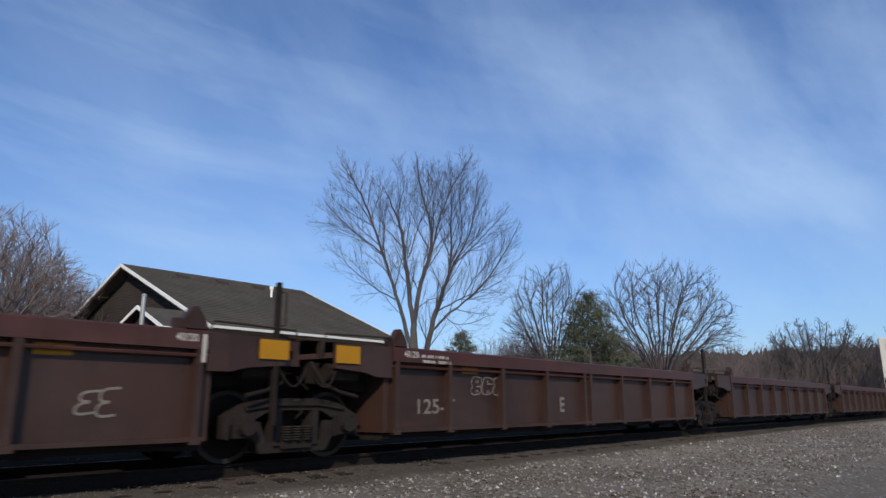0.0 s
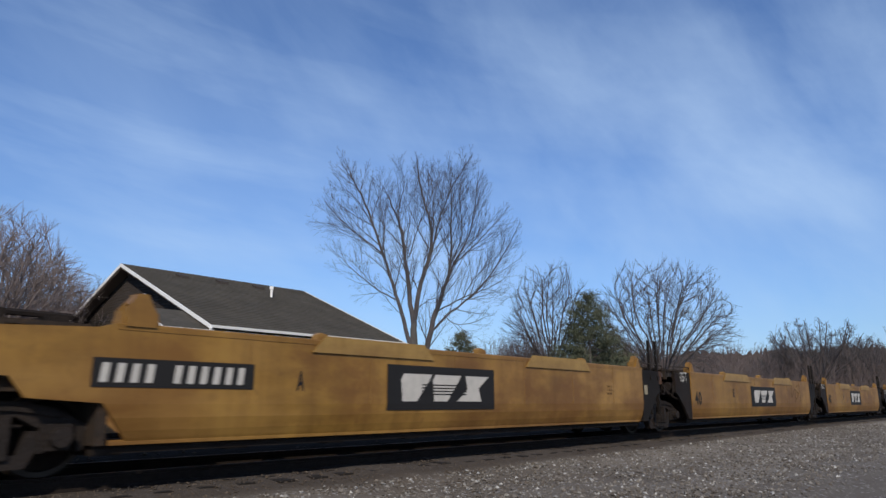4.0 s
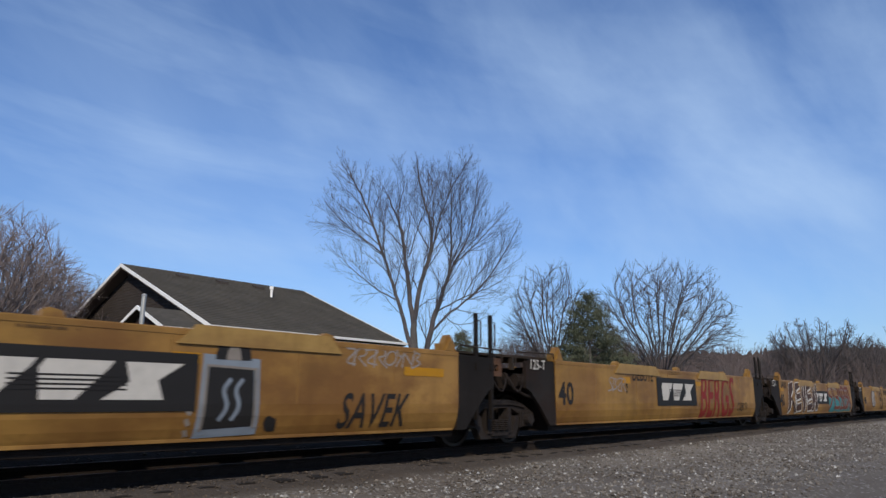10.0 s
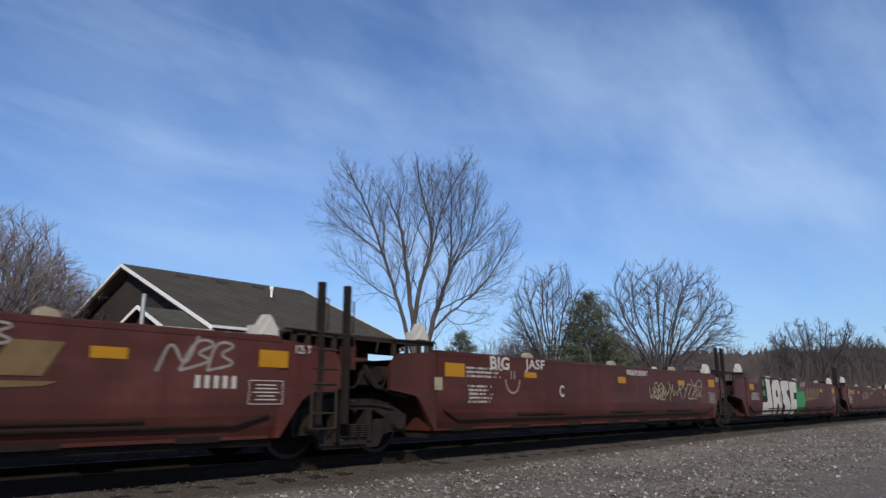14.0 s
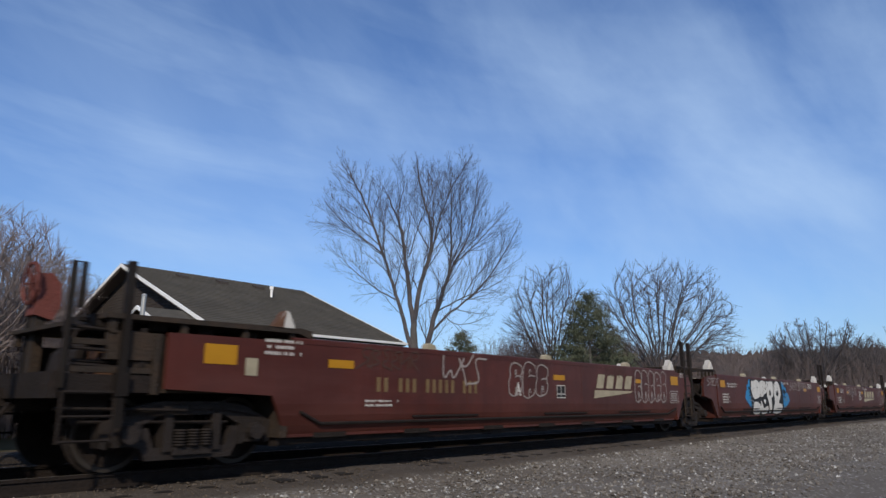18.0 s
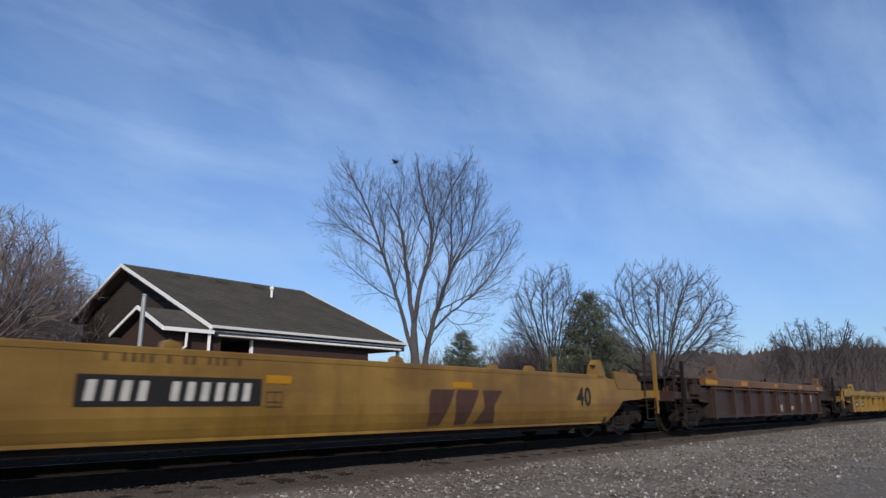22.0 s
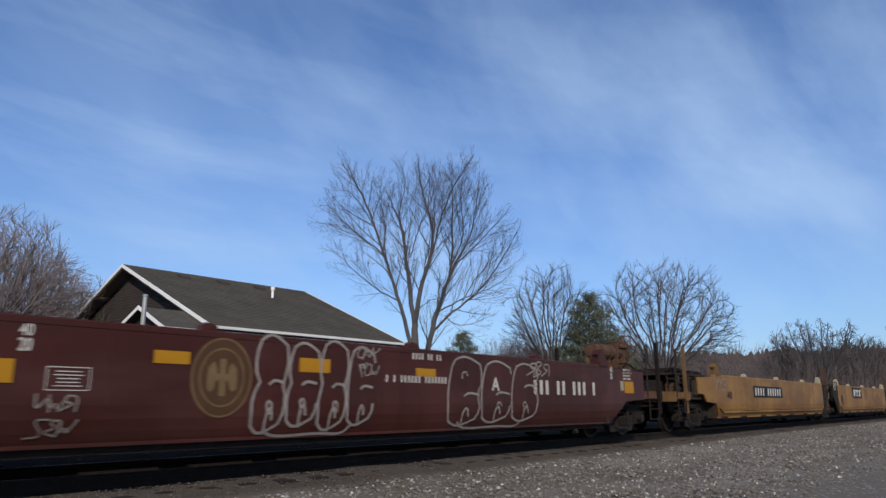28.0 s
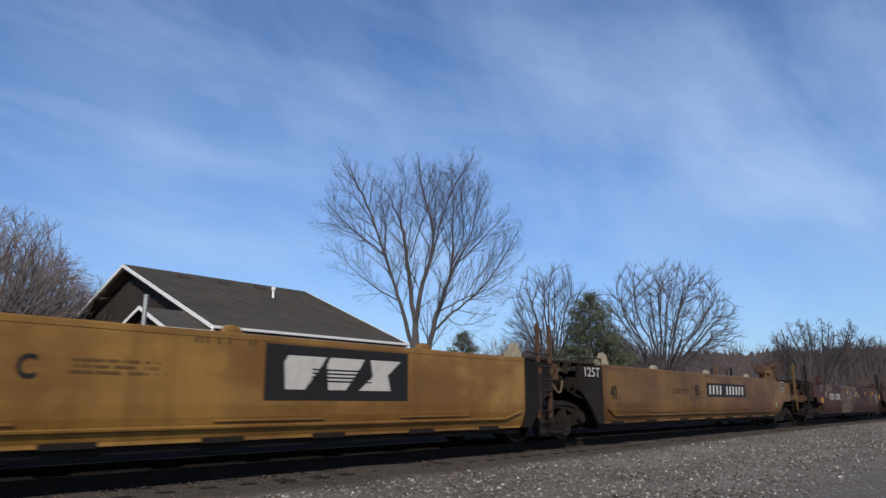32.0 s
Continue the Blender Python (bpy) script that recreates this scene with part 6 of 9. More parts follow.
mark(units[3], 'rect', -6.69, 1.44, 0.44, 0.24, 'Y')
mark(units[3], 'rect', -5.69, 1.52, 0.07, 0.34, 'W')
mark(units[3], 'text', -5.42, 1.57, 0.32, 0.10, 'W', '40/20')
mark(units[3], 'bars', -4.79, 1.42, 0.81, 0.16, 'W')
mark(units[3], 'rect', -3.84, 1.37, 0.43, 0.10, 'Y')
mark(units[3], 'text', -4.69, 0.70, 0.89, 0.23, 'G', '125-T')
mark(units[3], 'bubble', -3.36, 1.04, 0.93, 0.35, 'G', 3)
mark(units[3], 'text', -0.89, 0.72, 0.17, 0.29, 'G', 'E')
mark(units[4], 'text', 7.06, 1.56, 0.27, 0.09, 'W', '40/20')
mark(units[4], 'rect', 7.28, 1.47, 0.05, 0.32, 'W')
mark(units[4], 'rect', 5.73, 1.37, 0.37, 0.12, 'Y')
mark(units[4], 'rect', 8.24, 1.41, 0.44, 0.24, 'Y')
mark(units[4], 'scrib', 6.21, 0.76, 0.40, 0.35, 'G')
mark(units[4], 'rect', -6.01, 1.53, 0.32, 0.23, 'Y')
mark(units[4], 'bars', -5.12, 1.55, 0.53, 0.18, 'W')
mark(units[4], 'rect', -4.70, 1.47, 0.06, 0.30, 'W')
mark(units[4], 'text', -4.43, 1.56, 0.29, 0.09, 'W', '40/20')
mark(units[4], 'rect', -2.97, 1.37, 0.46, 0.13, 'Y')
mark(units[4], 'rect', -0.20, 1.35, 0.44, 0.10, 'Y')
mark(units[4], 'bars', 0.73, 1.40, 0.78, 0.10, 'W')
mark(units[4], 'rect', 1.25, 1.50, 0.06, 0.29, 'W')
mark(units[4], 'rect', 2.72, 1.42, 0.44, 0.10, 'Y')
mark(units[4], 'text', -0.09, 0.70, 0.20, 0.22, 'W', 'A')
mark(units[4], 'scrib', 1.79, 0.82, 0.86, 0.49, 'G')
mark(units[4], 'scrib', 3.30, 0.74, 1.03, 0.44, 'G')
mark(units[5], 'plate', 2.07, 1.04, 2.02, 0.30, 'K')
mark(units[5], 'text', 0.94, 1.03, 0.10, 0.24, 'K', 'B')
mark(units[5], 'quad', 6.80, 1.30, 0.47, 0.29, 'W')
mark(units[5], 'text', -6.51, 0.87, 0.49, 0.39, 'K', '40')
mark(units[5], 'text', -7.45, 1.42, 0.62, 0.25, 'W', '125-T')
mark(units[6], 'rect', 5.21, 1.23, 0.40, 0.12, 'Y')
mark(units[6], 'rect', 6.27, 1.05, 0.17, 0.23, 'C')
mark(units[6], 'text', -5.81, 0.86, 0.44, 0.44, 'K', '40')
mark(units[6], 'text', -3.05, 1.01, 0.12, 0.26, 'K', 'C')
mark(units[6], 'emblem', -0.02, 0.98, 2.66, 0.62, 'K')
mark(units[6], 'text', -6.62, 1.41, 0.40, 0.23, 'W', '125-T')
mark(units[7], 'text', -3.00, 1.03, 0.10, 0.25, 'K', 'D')
mark(units[7], 'emblem', -0.19, 1.00, 2.50, 0.68, 'K')
mark(units[7], 'bars', -0.26, 1.47, 0.74, 0.13, 'B')
mark(units[7], 'text', -6.80, 1.43, 0.54, 0.21, 'W', '125-T')
mark(units[7], 'text', -5.76, 0.93, 0.51, 0.41, 'K', '40')
mark(units[8], 'scrib', 4.11, 1.13, 1.18, 0.89, 'B')
mark(units[8], 'text', -2.87, 1.05, 0.13, 0.24, 'K', 'E')
mark(units[8], 'emblem', 0.12, 0.96, 2.67, 0.64, 'K')
mark(units[8], 'text', -5.78, 0.88, 0.47, 0.36, 'K', '40')
mark(units[8], 'text', -6.72, 1.44, 0.46, 0.25, 'W', '125-T')
mark(units[9], 'bars', 5.45, 1.03, 0.30, 0.23, 'B')
mark(units[9], 'rect', 7.28, 1.06, 0.17, 0.22, 'C')
mark(units[10], 'bubble', -4.71, 1.00, 2.14, 0.87, 'W', 2)
mark(units[10], 'plate', 0.55, 1.12, 2.98, 0.32, 'K')
mark(units[11], 'text', -6.54, 1.43, 0.51, 0.21, 'W', '125T')
mark(units[11], 'rect', -6.20, 1.11, 0.16, 0.23, 'C')
mark(units[11], 'text', -5.69, 0.99, 0.37, 0.32, 'K', '40')
mark(units[11], 'text', -2.56, 1.13, 0.21, 0.22, 'K', 'C')
mark(units[11], 'emblem', 1.71, 1.16, 2.62, 0.63, 'K')
mark(units[11], 'bars', -1.51, 1.05, 1.21, 0.16, 'B')
mark(units[11], 'rect', 3.35, 1.00, 0.66, 0.70, 'G')
mark(units[12], 'piece', -2.85, 0.97, 5.1, 1.22, 'R', '', 'W')
mark(units[12], 'emblem', 1.69, 1.15, 2.58, 0.67, 'K')
mark(units[12], 'bars', -0.10, 1.51, 0.72, 0.15, 'B')
mark(units[12], 'scrib', -0.11, 0.86, 0.55, 0.65, 'W')
mark(units[12], 'text', -5.63, 0.98, 0.41, 0.28, 'K', '40')
mark(units[12], 'text', -6.65, 1.44, 0.57, 0.18, 'W', '125T')
mark(units[13], 'text', 2.33, 1.09, 0.21, 0.23, 'K', 'E')
mark(units[13], 'bars', 1.39, 1.06, 0.97, 0.20, 'B')
mark(units[13], 'bars', 0.34, 1.47, 0.60, 0.13, 'B')
mark(units[13], 'text', -6.63, 1.42, 0.56, 0.22, 'W', '125T')
mark(units[13], 'rect', -6.24, 1.12, 0.18, 0.22, 'C')
mark(units[13], 'text', -5.63, 0.98, 0.42, 0.33, 'K', '40')
mark(units[13], 'scrib', -4.27, 1.22, 2.22, 0.57, 'R')
mark(units[13], 'emblem', -1.78, 1.10, 2.63, 0.61, 'K')
mark(units[14], 'plate', -0.74, 1.14, 3.20, 0.40, 'K')
mark(units[14], 'text', 1.67, 1.12, 0.18, 0.24, 'K', 'A')
mark(units[14], 'bars', 2.66, 1.10, 1.43, 0.20, 'B')
mark(units[14], 'text', -4.50, 0.99, 0.37, 0.34, 'K', '40')
mark(units[14], 'rect', -4.98, 1.14, 0.17, 0.22, 'C')
mark(units[15], 'lines', 0.10, 1.00, 2.3, 1.08, 'K', 'curl')
mark(units[15], 'imp', -2.00, 0.95, 0.82, 1.18, 'K')
for at_x, at_z, w_, h_ in ((-0.87, 1.35, 0.24, 0.36), (-0.60, 1.33, 0.22, 0.32), (-0.26, 1.34, 0.26, 0.40), (0.04, 1.40, 0.22, 0.12), (0.09, 1.07, 0.20, 0.18), (0.62, 0.95, 0.30, 0.48), (0.70, 1.20, 0.26, 0.16),
                           (1.03, 0.78, 0.24, 0.46), (0.95, 0.55, 0.36, 0.14), (-0.68, 0.98, 0.16, 0.18), (-0.18, 0.94, 0.20, 0.16)):
    mark(units[15], 'drop', at_x, at_z, w_, h_, 'K')
mark(units[15], 'rect', 0.08, 1.25, 0.41, 0.13, 'Y')
mark(units[15], 'plate', 2.08, 1.06, 1.92, 0.30, 'K')
mark(units[15], 'scrib', 3.34, 1.49, 0.60, 0.29, 'K')
mark(units[15], 'quad', 6.71, 1.36, 0.52, 0.33, 'W')
mark(units[15], 'text', -7.63, 1.44, 0.48, 0.20, 'W', '125-T')
mark(units[15], 'text', -6.72, 0.89, 0.49, 0.35, 'K', '40')
mark(units[15], 'bubble', -4.34, 0.98, 1.02, 1.00, 'K', 1, 'w')
mark(units[15], 'rect', -3.65, 1.25, 0.50, 0.12, 'Y')
mark(units[16], 'piece2', 4.46, 1.02, 1.84, 1.26, 'T', 'R')
mark(units[16], 'text', -6.71, 1.45, 0.40, 0.24, 'W', '125-T')
mark(units[16], 'text', -5.87, 0.86, 0.48, 0.43, 'K', '40')
mark(units[16], 'rect', -5.79, 1.24, 0.39, 0.15, 'Y')
mark(units[16], 'text', -5.53, 1.45, 0.71, 0.28, 'K', 'SAVEK')
mark(units[16], 'shards', -3.00, 0.95, 4.49, 1.20, 'N', 'W')
mark(units[16], 'emblem', -0.14, 0.98, 2.72, 0.53, 'K')
mark(units[16], 'piece2', 3.43, 0.95, 4.33, 1.26, 'T', 'R')
mark(units[17], 'scrib', -3.53, 1.16, 0.81, 0.37, 'W')
mark(units[17], 'rect', -3.08, 1.26, 0.38, 0.14, 'Y')
mark(units[17], 'text', -3.08, 1.08, 0.08, 0.23, 'K', 'D')
mark(units[17], 'text', -2.17, 1.40, 1.20, 0.29, 'K', 'DEBUTE')
mark(units[17], 'emblem', -0.20, 1.03, 2.53, 0.69, 'K')
mark(units[17], 'rect', 1.32, 1.26, 0.43, 0.10, 'Y')
mark(units[17], 'text', 2.75, 1.00, 2.86, 1.23, 'R', 'BERGS')
mark(units[17], 'scrib', 4.81, 0.63, 0.88, 0.35, 'K')
mark(units[17], 'bars', -0.29, 1.54, 0.77, 0.10, 'B')
mark(units[17], 'text', -6.75, 1.48, 0.50, 0.19, 'W', '125-T')
mark(units[17], 'text', -5.76, 0.94, 0.58, 0.46, 'K', '40')
mark(units[18], 'fig', 2.02, 0.96, 0.80, 1.20, 'U', 'G')
mark(units[18], 'drop', 2.60, 0.50, 0.20, 0.22, 'K')
mark(units[18], 'scrib', 4.54, 1.41, 1.53, 0.34, 'W')
mark(units[18], 'rect', 1.42, 1.25, 0.34, 0.12, 'Y')
mark(units[18], 'rect', 5.38, 1.22, 0.90, 0.13, 'Y')
mark(units[18], 'text', 4.36, 0.65, 1.38, 0.48, 'K', 'SAVEK')
mark(units[18], 'bars', -0.03, 1.51, 0.57, 0.11, 'B')
mark(units[18], 'text', -6.73, 1.47, 0.47, 0.23, 'W', '125-T')
mark(units[18], 'text', -5.83, 0.99, 0.48, 0.44, 'K', '40')
mark(units[18], 'text', -5.45, 1.45, 1.17, 0.22, 'K', 'DEBUTE')
mark(units[18], 'piece', -3.19, 1.18, 2.51, 0.99, 'W', 'LUDER', 'K')
mark(units[18], 'scrib', -4.83, 0.97, 0.61, 0.48, 'K')
mark(units[18], 'emblem', 0.23, 0.98, 2.68, 0.63, 'K')
mark(units[19], 'text', 5.65, 1.47, 1.03, 0.36, 'K', 'DEBUTE')
mark(units[19], 'fig', 4.87, 1.00, 0.46, 1.24, 'W', 'G')
mark(units[19], 'bars', 5.87, 1.04, 0.39, 0.24, 'B')
mark(units[19], 'plate', -2.51, 1.09, 1.89, 0.31, 'K')
mark(units[19], 'text', -4.65, 0.94, 0.45, 0.45, 'K', '40')
mark(units[19], 'text', -3.86, 1.48, 0.78, 0.31, 'K', 'SAVEK')
mark(units[19], 'scrib', -0.35, 1.32, 1.35, 0.29, 'W')
mark(units[19], 'text', -0.60, 1.05, 0.14, 0.19, 'K', 'B')
mark(units[19], 'quad', -0.83, 1.05, 0.27, 0.26, 'B')
mark(units[19], 'scrib', 2.77, 1.38, 1.12, 0.41, 'K')
mark(units[19], 'bars', 1.05, 1.52, 0.88, 0.12, 'B')
mark(units[19], 'rect', -6.31, 1.38, 0.21, 0.17, 'B')
mark(units[19], 'rect', -6.07, 1.26, 0.30, 0.22, 'N')
mark(units[19], 'scrib', -3.01, 0.71, 1.15, 0.36, 'C')
mark(units[20], 'swept', 0.98, 1.09, 2.76, 0.56, 'O')
mark(units[20], 'rect', -0.69, 1.24, 0.37, 0.13, 'Y')
mark(units[20], 'rect', 2.59, 1.26, 0.46, 0.10, 'Y')
mark(units[20], 'rect', 4.55, 1.25, 0.44, 0.10, 'Y')
mark(units[20], 'text', 0.02, 1.49, 0.90, 0.17, 'W', 'WELL LD LMT 124,800')
mark(units[20], 'quad', -0.67, 1.00, 0.21, 0.27, 'W')
mark(units[20], 'scrib', 3.45, 1.25, 0.60, 0.35, 'W')
mark(units[20], 'quad', 5.89, 1.43, 0.48, 0.29, 'W')
mark(units[20], 'bars', 5.10, 1.41, 0.67, 0.22, 'W')
mark(units[20], 'rect', -6.71, 1.28, 0.54, 0.20, 'Y')
mark(units[20], 'bars1', -4.27, 1.01, 2.41, 0.27, 'O')
mark(units[20], 'text', -2.26, 1.00, 0.22, 0.26, 'W', 'A')
mark(units[20], 'text', -5.33, 1.44, 0.97, 0.27, 'W', 'JASF')
mark(units[20], 'bars', -6.53, 0.90, 0.72, 0.30, 'W')
mark(units[20], 'bars', -5.87, 1.27, 1.01, 0.15, 'W')
mark(units[20], 'rect', -7.14, 1.09, 0.17, 0.22, 'C')
mark(units[20], 'scrib', -3.27, 1.39, 1.88, 0.31, 'C')
mark(units[20], 'rect', -4.49, 1.27, 0.39, 0.12, 'Y')
mark(units[21], 'rect', 3.96, 1.25, 0.38, 0.15, 'Y')
mark(units[21], 'rect', 5.88, 1.31, 0.42, 0.23, 'Y')
mark(units[21], 'text', 6.35, 1.42, 0.25, 0.13, 'W', '125 T')
mark(units[21], 'quadbars', 5.79, 0.89, 0.49, 0.28, 'W')
mark(units[21], 'rect', -5.62, 1.30, 0.41, 0.23, 'Y')
mark(units[21], 'bars', -4.82, 1.28, 0.96, 0.21, 'W')
mark(units[21], 'bars', -5.44, 0.91, 0.67, 0.36, 'W')
mark(units[21], 'rect', -6.00, 1.09, 0.16, 0.22, 'C')
mark(units[21], 'rect', -3.51, 1.28, 0.48, 0.13, 'Y')
mark(units[21], 'text', -2.46, 1.03, 0.13, 0.26, 'W', 'E')
mark(units[21], 'scrib', -1.56, 1.13, 1.65, 0.43, 'C')
mark(units[21], 'text', 0.96, 1.51, 1.10, 0.12, 'W', 'WELL LD LMT')
mark(units[21], 'bars', -0.66, 1.50, 0.96, 0.11, 'G')
mark(units[21], 'rect', 0.11, 1.27, 0.46, 0.12, 'Y')
mark(units[22], 'rect', -2.31, 0.98, 4.18, 1.27, 'K')
mark(units[22], 'rect', -4.25, 1.49, 0.24, 0.24, 'V')
mark(units[22], 'rect', -4.24, 1.08, 0.26, 0.18, 'V')
mark(units[22], 'arrow', 0.42, 0.96, 1.3, 1.22, 'V')
mark(units[22], 'mural', -2.35, 1.0, 4.3, 1.22, 'W')
mark(units[22], 'scrib', -5.25, 1.53, 1.0, 0.18, 'W')
mark(units[22], 'bars1', -0.64, 1.52, 0.67, 0.12, 'K')
mark(units[22], 'scrib', 0.74, 1.34, 0.71, 0.48, 'W')
mark(units[22], 'swept', 2.23, 1.07, 2.45, 0.51, 'O')
mark(units[22], 'rect', -3.25, 1.27, 0.34, 0.12, 'Y')
mark(units[22], 'rect', 3.75, 1.26, 0.43, 0.14, 'Y')
mark(units[22], 'rect', 5.96, 1.29, 0.49, 0.23, 'Y')
mark(units[22], 'quadbars', 5.90, 0.88, 0.44, 0.28, 'W')
mark(units[22], 'bars', 1.02, 1.52, 0.83, 0.15, 'W')
mark(units[22], 'rect', -5.53, 1.27, 0.44, 0.19, 'Y')
mark(units[22], 'bars', -5.18, 0.97, 0.91, 0.25, 'W')
mark(units[23], 'text', 1.04, 1.48, 0.91, 0.17, 'W', 'WELL LD LMT 124,800')
mark(units[23], 'rect', 0.33, 1.26, 0.38, 0.14, 'Y')
mark(units[23], 'rect', 3.73, 1.27, 0.43, 0.12, 'Y')
mark(units[23], 'scrib', 4.78, 1.16, 0.73, 0.60, 'W')
mark(units[23], 'scrib', 2.23, 0.97, 0.93, 0.41, 'C')
mark(units[23], 'rect', 5.91, 1.30, 0.47, 0.21, 'Y')
mark(units[23], 'text', 6.41, 1.41, 0.30, 0.13, 'W', '125 T')
mark(units[23], 'quadbars', 5.88, 0.89, 0.54, 0.28, 'W')
mark(units[23], 'rect', -5.58, 1.28, 0.50, 0.22, 'Y')
mark(units[23], 'text', -4.34, 1.45, 0.57, 0.23, 'W', 'BIG')
mark(units[23], 'text', -3.22, 1.49, 0.67, 0.24, 'W', 'JASF')
mark(units[23], 'smile', -3.96, 1.13, 0.44, 0.41, 'W')
mark(units[23], 'bars', -4.77, 1.26, 1.03, 0.20, 'W')
mark(units[23], 'bars', -4.88, 0.90, 0.73, 0.32, 'W')
mark(units[23], 'text', -2.29, 0.98, 0.17, 0.23, 'W', 'C')
mark(units[23], 'rect', -3.39, 1.26, 0.41, 0.10, 'Y')
mark(units[23], 'text', 1.13, 1.44, 1.14, 0.12, 'W', 'WELL LD LMT')
mark(units[23], 'scrib', 3.48, 1.05, 3.11, 0.52, 'C')
mark(units[23], 'rect', -5.99, 1.05, 0.19, 0.20, 'C')
mark(units[24], 'scrib', 6.03, 1.34, 0.87, 0.54, 'W')
mark(units[24], 'bars1', 6.25, 0.99, 0.58, 0.17, 'W')
mark(units[24], 'rect', 4.98, 1.26, 0.38, 0.12, 'Y')
mark(units[24], 'rect', 7.00, 1.29, 0.43, 0.21, 'Y')
mark(units[24], 'text', 7.45, 1.43, 0.25, 0.11, 'W', '125 T')
mark(units[24], 'quadbars', 6.91, 0.88, 0.49, 0.29, 'W')
mark(units[24], 'lines', -3.40, 0.98, 2.4, 1.15, 'P', 'low')
mark(units[24], 'scrib', -2.69, 1.37, 0.58, 0.56, 'W')
mark(units[24], 'text', -1.87, 1.44, 0.88, 0.24, 'W', 'JASFs')
mark(units[24], 'lines', -0.20, 1.00, 2.4, 1.05, 'P', 'high')
mark(units[24], 'text', -0.20, 1.02, 0.16, 0.22, 'W', 'B')
mark(units[24], 'quad', 1.27, 0.99, 0.28, 0.25, 'W')
mark(units[24], 'swept', 3.14, 1.05, 2.99, 0.58, 'O')
mark(units[24], 'rect', -6.07, 1.31, 0.40, 0.24, 'Y')
mark(units[24], 'bars', -5.27, 1.43, 0.47, 0.26, 'W')
mark(units[24], 'rect', -5.64, 1.18, 0.17, 0.21, 'C')
mark(units[24], 'bars1', -2.34, 1.02, 2.10, 0.24, 'O')
mark(units[24], 'rect', 1.28, 1.26, 0.41, 0.11, 'Y')
mark(units[24], 'scrib', 3.74, 1.39, 0.74, 0.38, 'W')
mark(units[26], 'fig', -3.13, 1.01, 1.53, 1.07, 'L', 'W')
mark(units[26], 'scrib', -1.38, 1.05, 0.80, 0.99, 'C')
mark(units[26], 'rect', 0.57, 1.00, 2.60, 0.67, 'K')
mark(units[26], 'rect', -5.40, 1.26, 0.45, 0.19, 'Y')
mark(units[26], 'bars', -5.11, 0.88, 0.70, 0.32, 'W')
mark(units[26], 'scrib', 4.85, 1.17, 1.22, 1.03, 'W')
mark(units[27], 'bars', -4.51, 1.30, 0.89, 0.21, 'W')
mark(units[27], 'scrib', -2.35, 1.34, 2.33, 0.49, 'W')
mark(units[27], 'rect', -3.31, 1.25, 0.35, 0.10, 'Y')
mark(units[27], 'text', -2.38, 1.00, 0.14, 0.26, 'W', 'D')
mark(units[27], 'scrib', -3.36, 0.92, 1.35, 0.52, 'N')
mark(units[27], 'text', -0.44, 1.11, 0.51, 0.45, 'W', 'BAS FOOD')
mark(units[27], 'swept', 1.97, 1.07, 2.99, 0.55, 'C')
mark(units[27], 'rect', 0.15, 1.27, 0.44, 0.12, 'Y')
mark(units[27], 'text', 0.94, 1.46, 1.02, 0.12, 'W', 'WELL LD LMT')
mark(units[27], 'scrib', 4.85, 1.06, 1.51, 1.04, 'W')
mark(units[27], 'rect', 6.09, 1.30, 0.49, 0.22, 'Y')
mark(units[27], 'quadbars', 6.00, 0.88, 0.54, 0.29, 'W')
mark(units[27], 'bars1', -0.62, 1.50, 0.92, 0.12, 'G')
mark(units[27], 'scrib', -4.62, 0.88, 0.66, 0.61, 'G')
mark(units[27], 'rect', -5.41, 1.31, 0.42, 0.20, 'Y')
mark(units[27], 'bars', -5.15, 0.89, 0.81, 0.28, 'W')
mark(units[28], 'cloud', 0.92, 1.05, 1.10, 1.20, 'L')
mark(units[28], 'cloud', -3.22, 1.00, -0.70, 1.10, 'L')
mark(units[28], 'fat', -1.24, 0.96, 3.50, 1.18, 'P')
mark(units[28], 'text', 1.03, 1.47, 0.89, 0.15, 'W', 'WELL LD LMT 124,500')
mark(units[28], 'scrib', 2.82, 1.51, 2.43, 0.38, 'W')
mark(units[28], 'text', 4.54, 1.41, 0.58, 0.21, 'W', '2013')
mark(units[28], 'rect', 3.77, 1.25, 0.40, 0.11, 'Y')
mark(units[28], 'rect', 6.00, 1.31, 0.47, 0.21, 'Y')
mark(units[28], 'quadbars', 5.89, 0.88, 0.56, 0.30, 'W')
mark(units[28], 'text', 6.44, 1.43, 0.31, 0.11, 'W', '125 T')
mark(units[28], 'scrib', -6.32, 1.35, 0.92, 0.30, 'W')
mark(units[28], 'rect', -5.55, 1.31, 0.40, 0.20, 'Y')
mark(units[28], 'bars', -4.69, 1.28, 0.98, 0.16, 'W')
mark(units[28], 'bars', -5.28, 0.89, 0.72, 0.30, 'W')
mark(units[29], 'swept', 3.56, 1.10, 1.90, 0.51, 'C')
mark(units[29], 'bubble', 5.46, 1.19, 1.78, 0.85, 'W', 5)
mark(units[29], 'rect', 6.89, 1.31, 0.46, 0.22, 'Y')
mark(units[29], 'rect', 4.80, 1.25, 0.34, 0.09, 'Y')
mark(units[29], 'quadbars', 6.80, 0.90, 0.51, 0.30, 'W')
mark(units[29], 'text', 7.38, 1.46, 0.24, 0.11, 'W', '125 T')
mark(units[29], 'scrib', 3.69, 1.50, 1.09, 0.27, 'N')
mark(units[29], 'rect', -6.23, 1.31, 0.43, 0.23, 'Y')
mark(units[29], 'bars', -5.33, 1.45, 0.60, 0.23, 'W')
mark(units[29], 'bars1', -2.52, 1.01, 2.40, 0.24, 'O')
